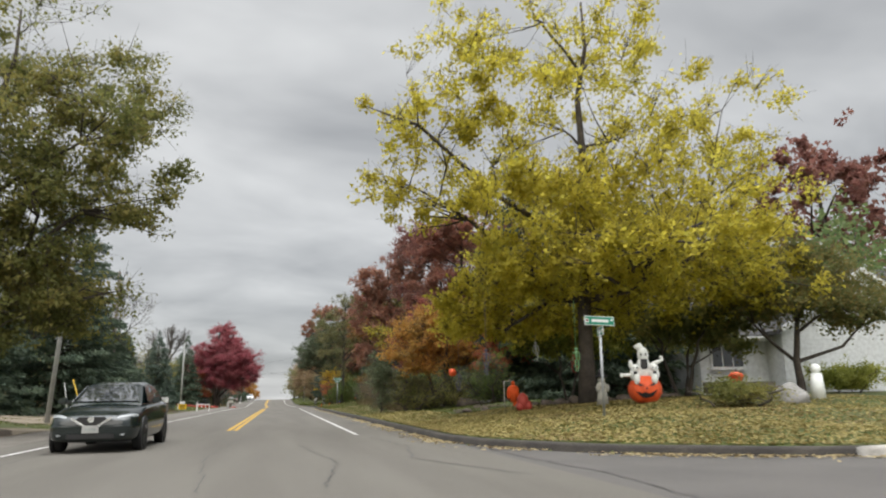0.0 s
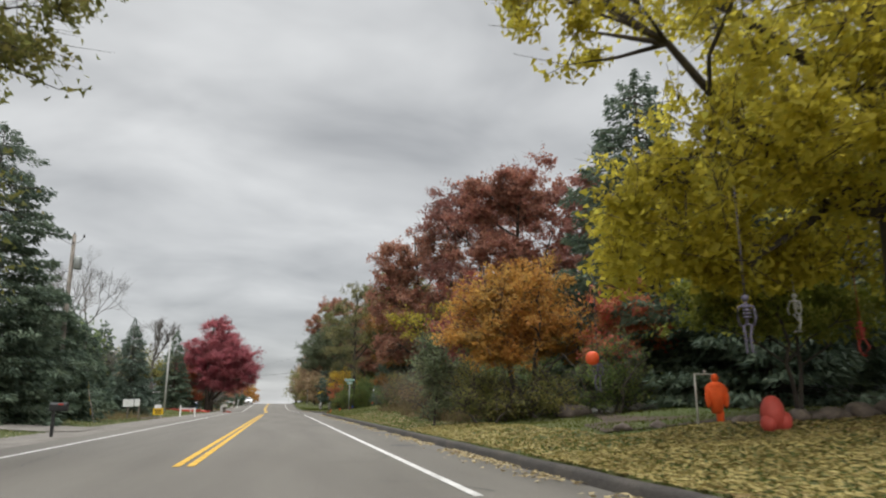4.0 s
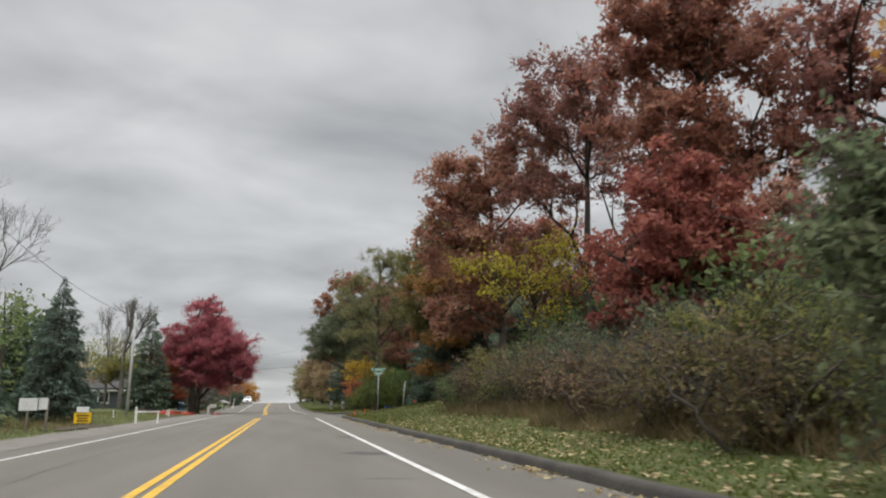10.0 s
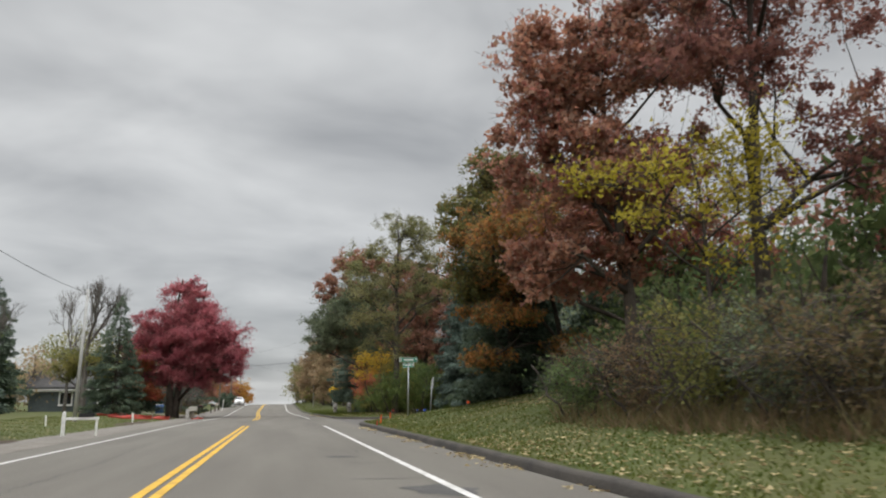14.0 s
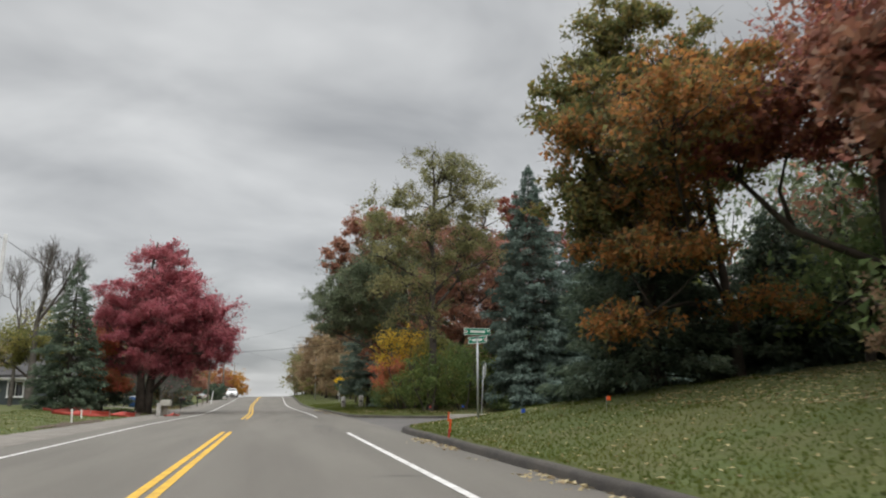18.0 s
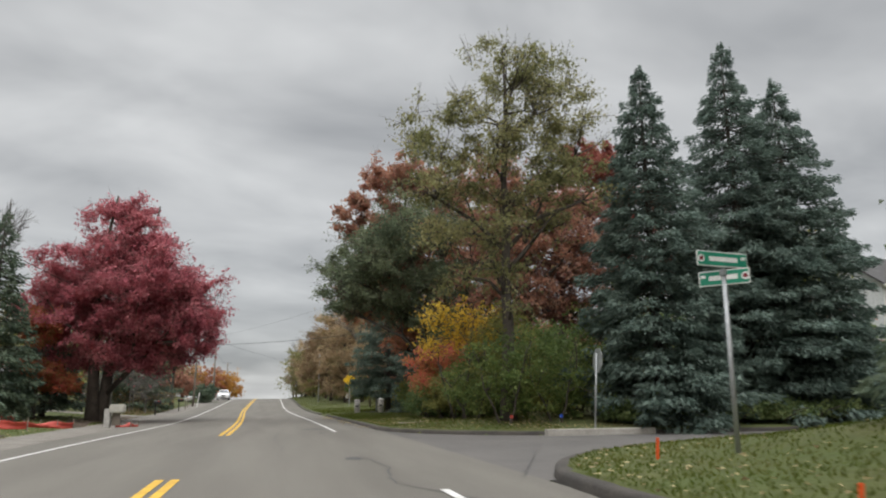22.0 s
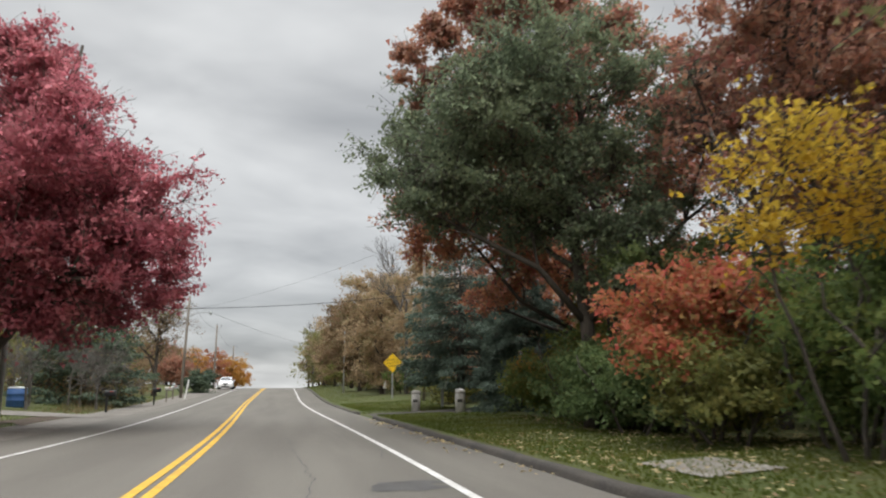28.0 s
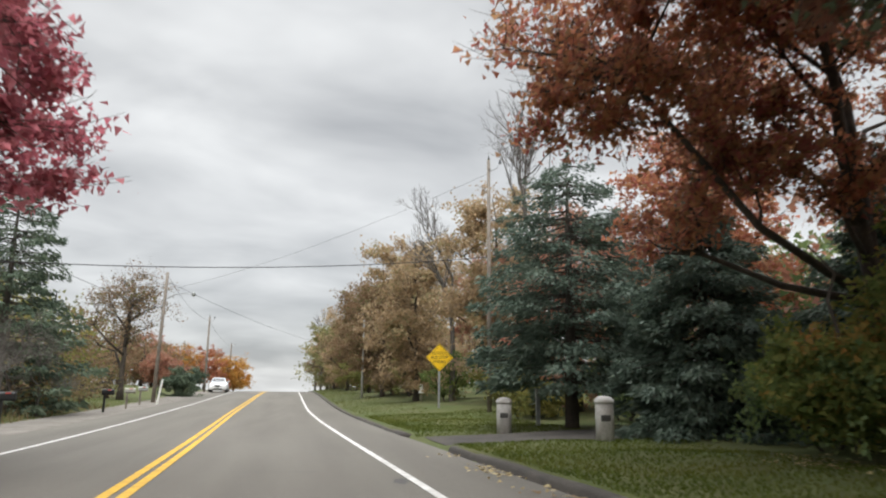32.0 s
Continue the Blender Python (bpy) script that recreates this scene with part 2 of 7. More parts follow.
def leaves_mesh(name, corners, mat):
    """One mesh of loose leaves; corners is (leaves, corners of each, 3)."""
    n, k = corners.shape[:2]
    me = bpy.data.meshes.new(name)
    me.vertices.add(k * n)
    me.vertices.foreach_set("co", np.ascontiguousarray(corners, np.float32).ravel())
    me.loops.add(k * n)
    me.loops.foreach_set("vertex_index", np.arange(k * n, dtype=np.int32))
    me.polygons.add(n)
    me.polygons.foreach_set("loop_start", np.arange(0, k * n, k, dtype=np.int32))
    me.update(calc_edges=True)
    me.materials.append(mat)
    return me


def part(name, me, parent=None, label="", at=None):
    """Links a mesh, or a bmesh turned into one, as one object under parent."""
    ob = new(name, me)
    if parent:
        ob.parent = parent
    if at is not None:
        ob.matrix_basis = at
    if label:
        ob["label"] = label
    return ob


def thing(name, label, category, at=None, group="", kind=""):
    ob = new(name)
    if at is not None:
        ob.matrix_basis = at
    return tagged(ob, label, category, group, kind)


def box(name, size, centre, mat, bevel=0.0):
    """A box, rounded by bevel, as a mesh."""
    bm = bmesh.new()
    bmesh.ops.create_cube(bm, size=1)
    bmesh.ops.scale(bm, vec=size, verts=bm.verts)
    if bevel:
        bmesh.ops.bevel(bm, geom=bm.edges[:], offset=bevel, segments=2, affect="EDGES")
    bmesh.ops.translate(bm, vec=centre, verts=bm.verts)
    return done(name, bm, mat)


def done(name, bm, mat, smooth=False):
    me = bpy.data.meshes.new(name)
    bm.to_mesh(me)
    bm.free()
    if mat:
        me.materials.append(mat)
    if smooth:
        me.shade_smooth()
    return me


def tube_data(points, radii, sides=6):
    """Vertices and faces of a bent, tapering tube."""
    P = np.array(points, float)
    verts, faces = [], []
    for i, (p, r) in enumerate(zip(P, radii)):
        d = P[min(i + 1, len(P) - 1)] - P[max(i - 1, 0)]
        d = d / (np.linalg.norm(d) + 1e-9)
        a = np.cross(d, (0.0, 0.0, 1.0) if abs(d[2]) < 0.9 else (1.0, 0.0, 0.0))
        a /= np.linalg.norm(a)
        b = np.cross(d, a)
        for k in range(sides):
            w = 2 * math.pi * k / sides
            verts.append(p + r * (math.cos(w) * a + math.sin(w) * b))
    for i in range(len(P) - 1):
        for k in range(sides):
            k2 = (k + 1) % sides
            faces.append((i * sides + k, i * sides + k2, (i + 1) * sides + k2, (i + 1) * sides + k))
    if sides > 4:
        faces.append(tuple(range(sides - 1, -1, -1)))
        faces.append(tuple((len(P) - 1) * sides + k for k in range(sides)))
    return verts, faces


def tubes(name, lines, mat, sides=6):
    """Several tubes in one mesh; lines is a list of (points, radii)."""
    V, F = [], []
    for points, radii in lines:
        v, f = tube_data(points, radii, sides)
        off = len(V)
        V += v
        F += [tuple(i + off for i in q) for q in f]
    return mesh_of(name, V, F, mat, True)


def lathe(name, profile, mat, sides=20, smooth=True):
    """A turned body: profile is a row of (radius, height)."""
    V, F = [], []
    for r, z in profile:
        for k in range(sides):
            w = 2 * math.pi * k / sides
            V.append((r * math.cos(w), r * math.sin(w), z))
    for i in range(len(profile) - 1):
        for k in range(sides):
            k2 = (k + 1) % sides
            F.append((i * sides + k, i * sides + k2, (i + 1) * sides + k2, (i + 1) * sides + k))
    F.append(tuple(range(sides - 1, -1, -1)))
    F.append(tuple((len(profile) - 1) * sides + k for k in range(sides)))
    return mesh_of(name, V, F, mat, smooth)


def leaf_shapes(rng, centres, size, droop=0.0, long=1.5, facing=None):
    """A pointed leaf at each centre, turned at random or, in the main, towards its facing."""
    n = len(centres)
    a = rng.normal(size=(n, 3))
    a[:, 2] -= droop
    a /= np.linalg.norm(a, axis=1, keepdims=True)
    b = rng.normal(size=(n, 3)) if facing is None else facing + rng.normal(size=(n, 3)) * 0.7
    b = np.cross(a, b)
    b /= np.linalg.norm(b, axis=1, keepdims=True)
    s = size * rng.uniform(0.6, 1.35, (n, 1))
    la, lb = a * s * long / 2, b * s / 2
    return np.stack([centres - la * 0.75 + lb, centres + la * 1.05, centres - la * 0.75 - lb], 1)


def smooth(a, b, v):
    w = np.clip((np.asarray(v, float) - a) / (b - a), 0, 1)
    return w * w * (3 - 2 * w)


# ---- ground, road and kerbs ----
KERB = 3.7  # the kerb's face on the driver's side
WEST = -7.9  # where the gravel shoulder ends on the other side


def road_z(y):
    """The road runs level, climbs a little and drops away behind a crest."""
    y = np.asarray(y, float)
    return 0.95 * smooth(127, 188, y) - 0.06 * smooth(86, 112, y) * (1 - smooth(118, 136, y)) - 0.00025 * np.maximum(y - 188, 0) ** 2 * (y < 298) - (y >= 298) * (3.025 + 0.028 * np.minimum(y - 298, 250))


def bend(y):
    """The road swings a little to the left past the second corner."""
    return -0.95 * smooth(97, 144, y)


def rounded(x, y, y0, y1, r0, r1):
    """How far inside a lawn (x past the kerb, y0 to y1, rounded corners) a point lies."""
    d = np.minimum(np.minimum(x - KERB, y - y0), y1 - y)
    c0 = r0 - np.hypot(x - KERB - r0, y - y0 - r0)
    c1 = r1 - np.hypot(x - KERB - r1, y - y1 + r1)
    d = np.where((x < KERB + r0) & (y < y0 + r0), c0, d)
    return np.where((x < KERB + r1) & (y > y1 - r1), c1, d)


def inland(x, y):
    """Metres from the road's edge, positive on the land."""
    y = np.asarray(y, float)
    x = np.asarray(x, float) - bend(y)
    east = np.maximum(rounded(x, y, 9.9, 83.4, 7.3, 6.0), rounded(x, y, 89.6, 3000.0, 6.2, 5.0))
    east = np.maximum(east, rounded(x, y, -300.0, 1.5, 5.0, 6.0))
    return np.maximum(east, WEST - x)


def ground_z(x, y):
    x, y = np.asarray(x, float), np.asarray(y, float)
    d = inland(x, y)
    east = x > 0
    rise = 0.095 - 0.08 * smooth(92, 101, y) * (1 - smooth(124, 134, y))
    land = np.where(east, 0.13 + rise * np.clip(d, 0, 7) + 0.02 * np.clip(d - 7, 0, 60), -0.02 + 0.075 * np.clip(d, 0, 8) + 0.015 * np.clip(d - 8, 0, 60))
    bank = smooth(37, 47, y) * (1 - smooth(72, 84, y)) * 0.098 * np.clip(x - 5.0, 0, 10)
    drive = (1 - smooth(1.6, 2.4, np.abs(y - 118.2))) * east
    land = land + bank - 0.11 * drive * (1 - smooth(0.5, 4, d))
    land += 0.05 * np.sin(0.9 * x + 1.3 * y) * np.sin(0.6 * x - 0.7 * y + 1) * np.clip(d / 3, 0, 1)
    far = np.clip((np.hypot(x, y - 60) - 400) / 1500, 0, 1)
    return road_z(y) + np.where(d > 0.08, land, -0.2) - 12 * far


def axis(*spans):
    """Grid lines: spans of (start, end, step)."""
    out = []
    for a, b, step in spans:
        out += list(np.arange(a, b, step))
    return np.array(out + [spans[-1][1]])


def sheet(name, xs, ys, height, mat, follow=False):
    X, Y = np.meshgrid(xs, ys)
    if follow:
        X = X + bend(Y)
    V = np.stack([X, Y, height(X, Y)], -1).reshape(-1, 3)
    w = len(xs)
    F = [(j * w + i, j * w + i + 1, (j + 1) * w + i + 1, (j + 1) * w + i) for j in range(len(ys) - 1) for i in range(w - 1)]
    return mesh_of(name, V, F, mat, True)


LAWN = material("lawn_soil", (0.056, 0.074, 0.016), 0.95, (0.076, 0.078, 0.024), 0.5, bump=0.6, bump_scale=9)
ASPHALT = material("worn_asphalt", (0.128, 0.118, 0.101), 0.85, (0.099, 0.090, 0.077), 0.8, detail=0.5, bump=0.25, bump_scale=60, along=0.1)
SIDE_ASPHALT = material("side_street_asphalt", (0.100, 0.092, 0.086), 0.85, (0.08, 0.074, 0.07), 0.6, detail=0.4, bump=0.3, bump_scale=60)
GRAVEL = material("gravel_shoulder", (0.20, 0.182, 0.16), 0.95, (0.14, 0.127, 0.11), 1.2, detail=0.9, bump=0.7, bump_scale=45)
KERBSTONE = material("kerb_asphalt", (0.036, 0.032, 0.029), 0.9, (0.062, 0.054, 0.046), 1.5, bump=0.6, bump_scale=25)
CONCRETE = material("pale_concrete", (0.42, 0.40, 0.37), 0.9, (0.34, 0.32, 0.29), 2.0, bump=0.3, bump_scale=30)
WORNSLAB = material("worn_slab_concrete", (0.27, 0.25, 0.22), 0.95, (0.18, 0.165, 0.14), 2.5, bump=0.5, bump_scale=30)
WHITEPAINT = material("worn_white_road_paint", (0.58, 0.57, 0.55), 0.8, (0.40, 0.39, 0.37), 3.0, detail=0.5, bump_scale=30)
YELLOWPAINT = material("worn_yellow_road_paint", (0.58, 0.35, 0.035), 0.8, (0.43, 0.26, 0.04), 3.0, detail=0.5, bump_scale=30)

xs = axis((-2500, -300, 400), (-300, -60, 40), (-60, -16, 4), (-16, 16, 0.25), (16, 40, 2), (40, 120, 16), (120, 400, 70), (400, 2500, 400))
ys = axis((-600, -40, 80), (-40, 4, 4), (4, 24, 0.25), (24, 76, 0.6), (76, 100, 0.25), (100, 200, 1.0), (200, 400, 10), (400, 3500, 300))
tagged(part("ground", sheet("ground", xs, ys, ground_z, LAWN)), "lawn and verge of short grass with fallen leaves", "ground", kind="structure")


def strip(name, x0, x1, y0, y1, lift, mat, step=2.0, cells=1):
    return sheet(name, np.linspace(x0, x1, cells + 1), axis((y0, y1, step)), lambda X, Y: road_z(Y) + lift + 0 * X, mat, True)


tagged(part("road", strip("road", -7.0, KERB + 0.05, -200, 700, 0.0, ASPHALT, 2.0, 8)), "two-lane country road of worn grey asphalt with fine cracks", "road", kind="structure")
tagged(part("shoulder", strip("shoulder", WEST - 0.6, -6.2, -200, 700, 0.006, GRAVEL, 2.0, 3)), "pale gravel shoulder beside the road", "shoulder", kind="structure")
for name, y0, y1 in (("side_street", 79.0, 96.0), ("side_street", -6.0, 17.5)):
    tagged(part(name, sheet(name, np.linspace(KERB, 420, 84), np.linspace(y0, y1, 8), lambda X, Y: road_z(Y) - 0.006 + 0 * X, SIDE_ASPHALT)), "side street of darker asphalt that meets the road", "road", kind="structure")


def paint(name, x, spans, width, mat, label):
    for a, b in spans:
        tagged(part(name, strip(name, x - width / 2, x + width / 2, a, b, 0.008, mat)), label, "road marking", kind="structure")


paint("edge_line", 2.1, ((-60, -8), (20.6, 78.4), (94.4, 600)), 0.12, WHITEPAINT, "worn solid white edge line painted on asphalt")
def far_edge(y):
    return -5.2 + 0.6 * smooth(82, 114, y)


ey = axis((-60, 600, 2.0))
ex = np.array([-0.06, 0.06])
V = [(x + float(far_edge(y) + bend(y)), y, float(road_z(y)) + 0.008) for y in ey for x in ex]
F = [(2 * k, 2 * k + 1, 2 * k + 3, 2 * k + 2) for k in range(len(ey) - 1)]
tagged(part("edge_line", mesh_of("edge_line", V, F, WHITEPAINT)), "worn solid white edge line painted on asphalt", "road marking", kind="structure")
for off in (-0.11, 0.11):
    paint("centre_line", -1.55 + off, ((-60, -10), (25.3, 80.6), (93.2, 600)), 0.13, YELLOWPAINT, "solid yellow half of the double centre line")


def arc(cx, cy, r, a0, a1, n=14):
    return [(cx + r * math.cos(math.radians(a0 + (a1 - a0) * i / n)), cy + r * math.sin(math.radians(a0 + (a1 - a0) * i / n))) for i in range(n + 1)]


def kerb(line, label, mat, width=0.17, height=0.15):
    """A rounded kerb along a line; the land lies to its right hand."""
    pts = np.array(line, float)
    V, F = [], []
    prof = [(-0.02, -0.12), (0.0, height - 0.05), (0.03, height - 0.01), (0.07, height), (width, height), (width + 0.12, height - 0.03), (width + 0.12, -0.12)]
    for i, p in enumerate(pts):
        d = pts[min(i + 1, len(pts) - 1)] - pts[max(i - 1, 0)]
        d /= np.linalg.norm(d)
        side = np.array([d[1], -d[0]])
        wob = 0.012 * math.sin(1.7 * i)
        for u, z in prof:
            q = p + side * (u + wob) + (float(bend(p[1])), 0.0)
            V.append((q[0], q[1], float(road_z(q[1])) + z + 0.4 * wob))
    w = len(prof)
    for i in range(len(pts) - 1):
        for k in range(w - 1):
            F.append((i * w + k, (i + 1) * w + k, (i + 1) * w + k + 1, i * w + k + 1))
    F += [tuple(range(w)), tuple((len(pts) - 1) * w + k for k in reversed(range(w)))]
    tagged(part("kerb", mesh_of("kerb", V, F, mat, True)), label, "kerb", kind="structure")


R1, R2, R3 = 7.3, 6.0, 6.2
first = [(60, 9.9), (40, 9.9), (25, 9.9)] + arc(KERB + R1, 9.9 + R1, R1, 270, 180) + [(KERB, y) for y in np.arange(18, 77.5, 0.8)] + arc(KERB + R2, 83.4 - R2, R2, 180, 90) + [(25, 83.4), (60, 83.4)]
second = [(60, 89.6), (25, 89.6), (11.4, 89.6)] + arc(KERB + R3, 89.6 + R3, R3, 270, 180) + [(KERB, y) for y in np.arange(96.5, 115.9, 0.8)]
third = [(KERB, y) for y in np.arange(120.6, 240, 1.0)]
for line, tall in ((first, 0.15), (second, 0.12), (third, 0.08)):
    kerb(line, "low rounded kerb of dark weathered asphalt", KERBSTONE, height=tall)

# ---- trees and bushes ----


def gz(x, y):
    return float(ground_z(x, y))


def broadleaf(name, label, x, y, lobes, leaves, size, mat, trunk, bark=BARK, seed=1, limbs=26, stems=1, airy=0.0, group="", lean=(0, 0), category="tree", droop=0.3, joined=False, fork=0.62, rise=0.25, fine=False, loose=1.0, thick=6.5):
    """lobes: (dx, dy, z, radius across, radius up, share of the leaves), z above the ground at the trunk."""
    rng = np.random.default_rng(seed)
    base = gz(x, y)
    ob = thing(name, label, category, pose(x, y, base), group)
    whole = np.array(lobes, float)
    lobes = []
    for dx, dy, z, r, h, s in whole:  # each lobe breaks up into uneven lesser ones
        for k in range(5):
            a, q = 2 * math.pi * (k + rng.random()) / 5, rng.uniform(0.66, 0.86)
            lobes.append((dx + (1 - q) * 1.5 * r * math.cos(a), dy + (1 - q) * 1.5 * r * math.sin(a), z + rng.uniform(-1, 1) * (1 - q) * 1.4 * h, r * q, h * q * 1.08, s * q * rng.uniform(0.7, 1.3)))
    lobes = np.array(lobes)
    share = lobes[:, 5] / lobes[:, 5].sum()
    centres, facing, boughs, twigs = [], [], [], []
    for (dx, dy, z, r, h, _), s in zip(lobes, share):
        k = max(4, int(limbs * thick * s * (1 - 0.45 * airy)))
        u = rng.normal(size=(k, 3))
        u /= np.linalg.norm(u, axis=1, keepdims=True)
        rad = rng.uniform(0.12, 1.0, (k, 1)) ** 0.5 * rng.uniform(0.86, 1.08, (k, 1))
        tip = rng.random((k, 1)) < 0.2  # thin boughs that reach out of the crown
        c = u * rad * np.where(tip, 1.22, 1.0) * (r, r, h) + (dx, dy, z)
        boughs.append(c)
        per = rng.dirichlet(np.full(k, 3.0)) * np.where(tip[:, 0], 0.55, 1.1) * leaves * s
        for p, m, w in zip(c, per, u):  # each bough ends in a few twigs, with the leaves along them
            m = int(m)
            g = max(2, min(9, m // 8))
            spread = (0.24 + 0.10 * r) * rng.uniform(0.6, 1.25) * loose
            d = w * (0.8, 0.8, 0.3) + rng.normal(size=(g, 3)) * 0.6 + (0, 0, rise)
            d *= spread * rng.uniform(1.0, 2.1, (g, 1)) / np.linalg.norm(d, axis=1, keepdims=True)
            i, t = rng.integers(0, g, m), rng.uniform(-0.4, 1, (m, 1))
            q = d[i] * t + np.clip(rng.normal(size=(m, 3)), -1.7, 1.7) * ((0.07 + 0.2 * spread) * (1.1 - 0.6 * np.maximum(t, 0)))
            q[:, 2] = 0.75 * q[:, 2] - 0.2 * np.hypot(q[:, 0], q[:, 1]) * droop
            centres.append(p + q)
            facing.append(0.35 * w + (0, 0, 0.5) + q / (np.linalg.norm(q, axis=1, keepdims=True) + 0.05) * 0.5)
            if fine and m > 12:
                twigs += [([p, p + e], [0.010, 0.004]) for e in d]
    C = np.concatenate(centres)
    N = np.concatenate(facing)[C[:, 2] > 0.12]
    C = C[C[:, 2] > 0.12]
    part("crown", leaves_mesh("crown", leaf_shapes(rng, C, size, droop, facing=N), mat), ob)
    if twigs:
        tagged(part("twig", tubes("twig", twigs, bark, 3), ob), kind="stuff")
    B = np.concatenate(boughs)
    top = (lobes[:, 2] + lobes[:, 4] * 0.5).max()
    mid = (lobes[:, :2] * share[:, None]).sum(0)
    spines, wood = [], []
    for s in range(stems):
        a = 2 * math.pi * s / stems + 0.7
        off = np.array([math.cos(a), math.sin(a)]) * (0.0 if stems == 1 else 0.5)
        pts, rr = [], []
        for i in range(9):
            f = i / 8
            bend = rng.normal(size=2) * 0.12 * f
            pts.append((off[0] * (0.3 + 2.4 * f) + mid[0] * f * f + bend[0] + lean[0] * f, off[1] * (0.3 + 2.4 * f) + mid[1] * f * f + bend[1] + lean[1] * f, -0.25 + (top + 0.25) * f))
            rr.append(trunk * (1.0 - 0.9 * f) / math.sqrt(stems) * (1.35 if i == 0 else 1.0) + 0.012)
        spines.append((pts, rr))
        if joined:
            wood.append((pts, rr))
        else:
            part("trunk", tubes("trunk", [(pts, rr)], bark, 9), ob)
    pick = rng.choice(len(B), min(limbs, len(B)), replace=False)
    pick = pick[np.argsort(-np.hypot(B[pick, 0], B[pick, 1]) - rng.uniform(0, 1.5, len(pick)))]
    joints = []  # place, radius, way from the root: where a limb may leave
    for pts, rr in spines:
        for i in range(1, 8):
            if pts[i][2] > 0.22 * top * fork / 0.62:
                for g in (0.0, 0.5):
                    p = np.array(pts[i]) * (1 - g) + np.array(pts[i + 1]) * g
                    joints.append((p, rr[i] * 0.62, p[2]))
    for n in pick:  # the far boughs first; the nearer ones leave from their limbs
        end = B[n]
        P = np.array([j[0] for j in joints])
        way = np.linalg.norm(P - end, axis=1)
        flat = np.maximum(0, P[:, 2] - end[2] + 0.45 * way)
        cost = way + 0.42 * np.array([j[2] for j in joints]) + 1.3 * flat + rng.uniform(0, 0.5, len(joints))
        start, w, gone = joints[int(np.argmin(cost))]
        span = np.linalg.norm(end - start)
        w = min(w, 0.02 + 0.028 * span)
        m1 = start + (end - start) * 0.38 + (0, 0, 0.05 * span) + rng.normal(size=3) * 0.05 * span
        m2 = start + (end - start) * 0.72 + (0, 0, 0.05 * span) + rng.normal(size=3) * 0.05 * span
        joints += [(m1, w * 0.6, gone + span * 0.38), (m2, w * 0.4, gone + span * 0.72)]
        lines = [([start, m1, m2, end], [w, w * 0.74, w * 0.5, 0.012])]
        near = B[np.argsort(((B - end) ** 2).sum(1))[1:6]]
        for tip in near:
            lines.append(([m2, (m2 + tip) / 2 + rng.normal(size=3) * 0.1, tip], [w * 0.36, w * 0.22, 0.007]))
        if joined:
            wood += lines
        else:
            part("limb", tubes("limb", lines, bark, 5), ob)
    if joined:
        part("trunk", tubes("trunk", wood, bark, 5), ob)
    return ob


def conifer(name, label, x, y, height, radius, mat, seed=1, bare=0.5, levels=26, needles=10, tuft=0.3, group="", droop=0.25, power=0.85, arms=10, category="spruce tree"):
    """A conifer: whorls of arms, each with hanging sprays of needles."""
    rng = np.random.default_rng(seed)
    ob = thing(name, label, category, pose(x, y, gz(x, y)), group)
    A, B, C = [], [], []
    lines = [([(0, 0, -0.2), (0, 0, height * 0.5), (0, 0, height * 0.98)], [0.035 * radius + 0.12, 0.022 * radius + 0.06, 0.015])]
    for lv in range(levels):
        f = lv / (levels - 1)
        z0 = bare + (height - bare) * f ** 0.92
        r0 = radius * (1 - f) ** power * (0.84 + 0.3 * rng.random()) + 0.10
        count = max(5, int(arms * (1 - 0.45 * f)))
        for k in range(count):
            a = 2 * math.pi * (k + rng.random()) / count
            r = r0 * rng.uniform(0.68, 1.14)
            z = z0 + rng.normal() * 0.15
            out = np.array([math.cos(a), math.sin(a), 0.0])
            side = np.array([-out[1], out[0], 0.0])
            n = max(8, int(needles * 2.2 * (0.35 + r)))
            rise = droop * r
            if r > 0.8:
                lines.append(([(0, 0, z), out * r * 0.6 + (0, 0, z - rise * 0.5), out * r * 0.95 + (0, 0, z - rise * 0.8)], [0.03, 0.018, 0.006]))
            s = rng.uniform(0.15, 1.0, n) ** 0.6
            width = 0.42 * r * (1.12 - s) + 0.10
            lat = rng.uniform(-1, 1, n) * width
            p = out * (r * s)[:, None] + side * lat[:, None]
            p[:, 2] += z - rise * s + 0.3 * rise * s * s - 0.15 * np.abs(lat) + rng.normal(size=n) * 0.09
            d = out + side * (lat / (width + 0.01))[:, None] * 0.9 + rng.normal(size=(n, 3)) * 0.35
            d[:, 2] -= 0.3 + 0.35 * rng.random(n)
            d /= np.linalg.norm(d, axis=1, keepdims=True)
            L = tuft * rng.uniform(0.7, 1.35, (n, 1)) * (1 - 0.4 * f)
            w = np.cross(d, rng.normal(size=(n, 3)))
            w /= np.linalg.norm(w, axis=1, keepdims=True)
            w *= L * 0.22
            A.append(p - d * L * 0.3 + w), B.append(p + d * L * 0.8), C.append(p - d * L * 0.3 - w)
    q = np.stack([np.concatenate(v) for v in (A, B, C)], 1)
    part("crown", leaves_mesh("crown", q, mat), ob)
    part("trunk", tubes("trunk", lines, BARK, 5), ob)
    return ob


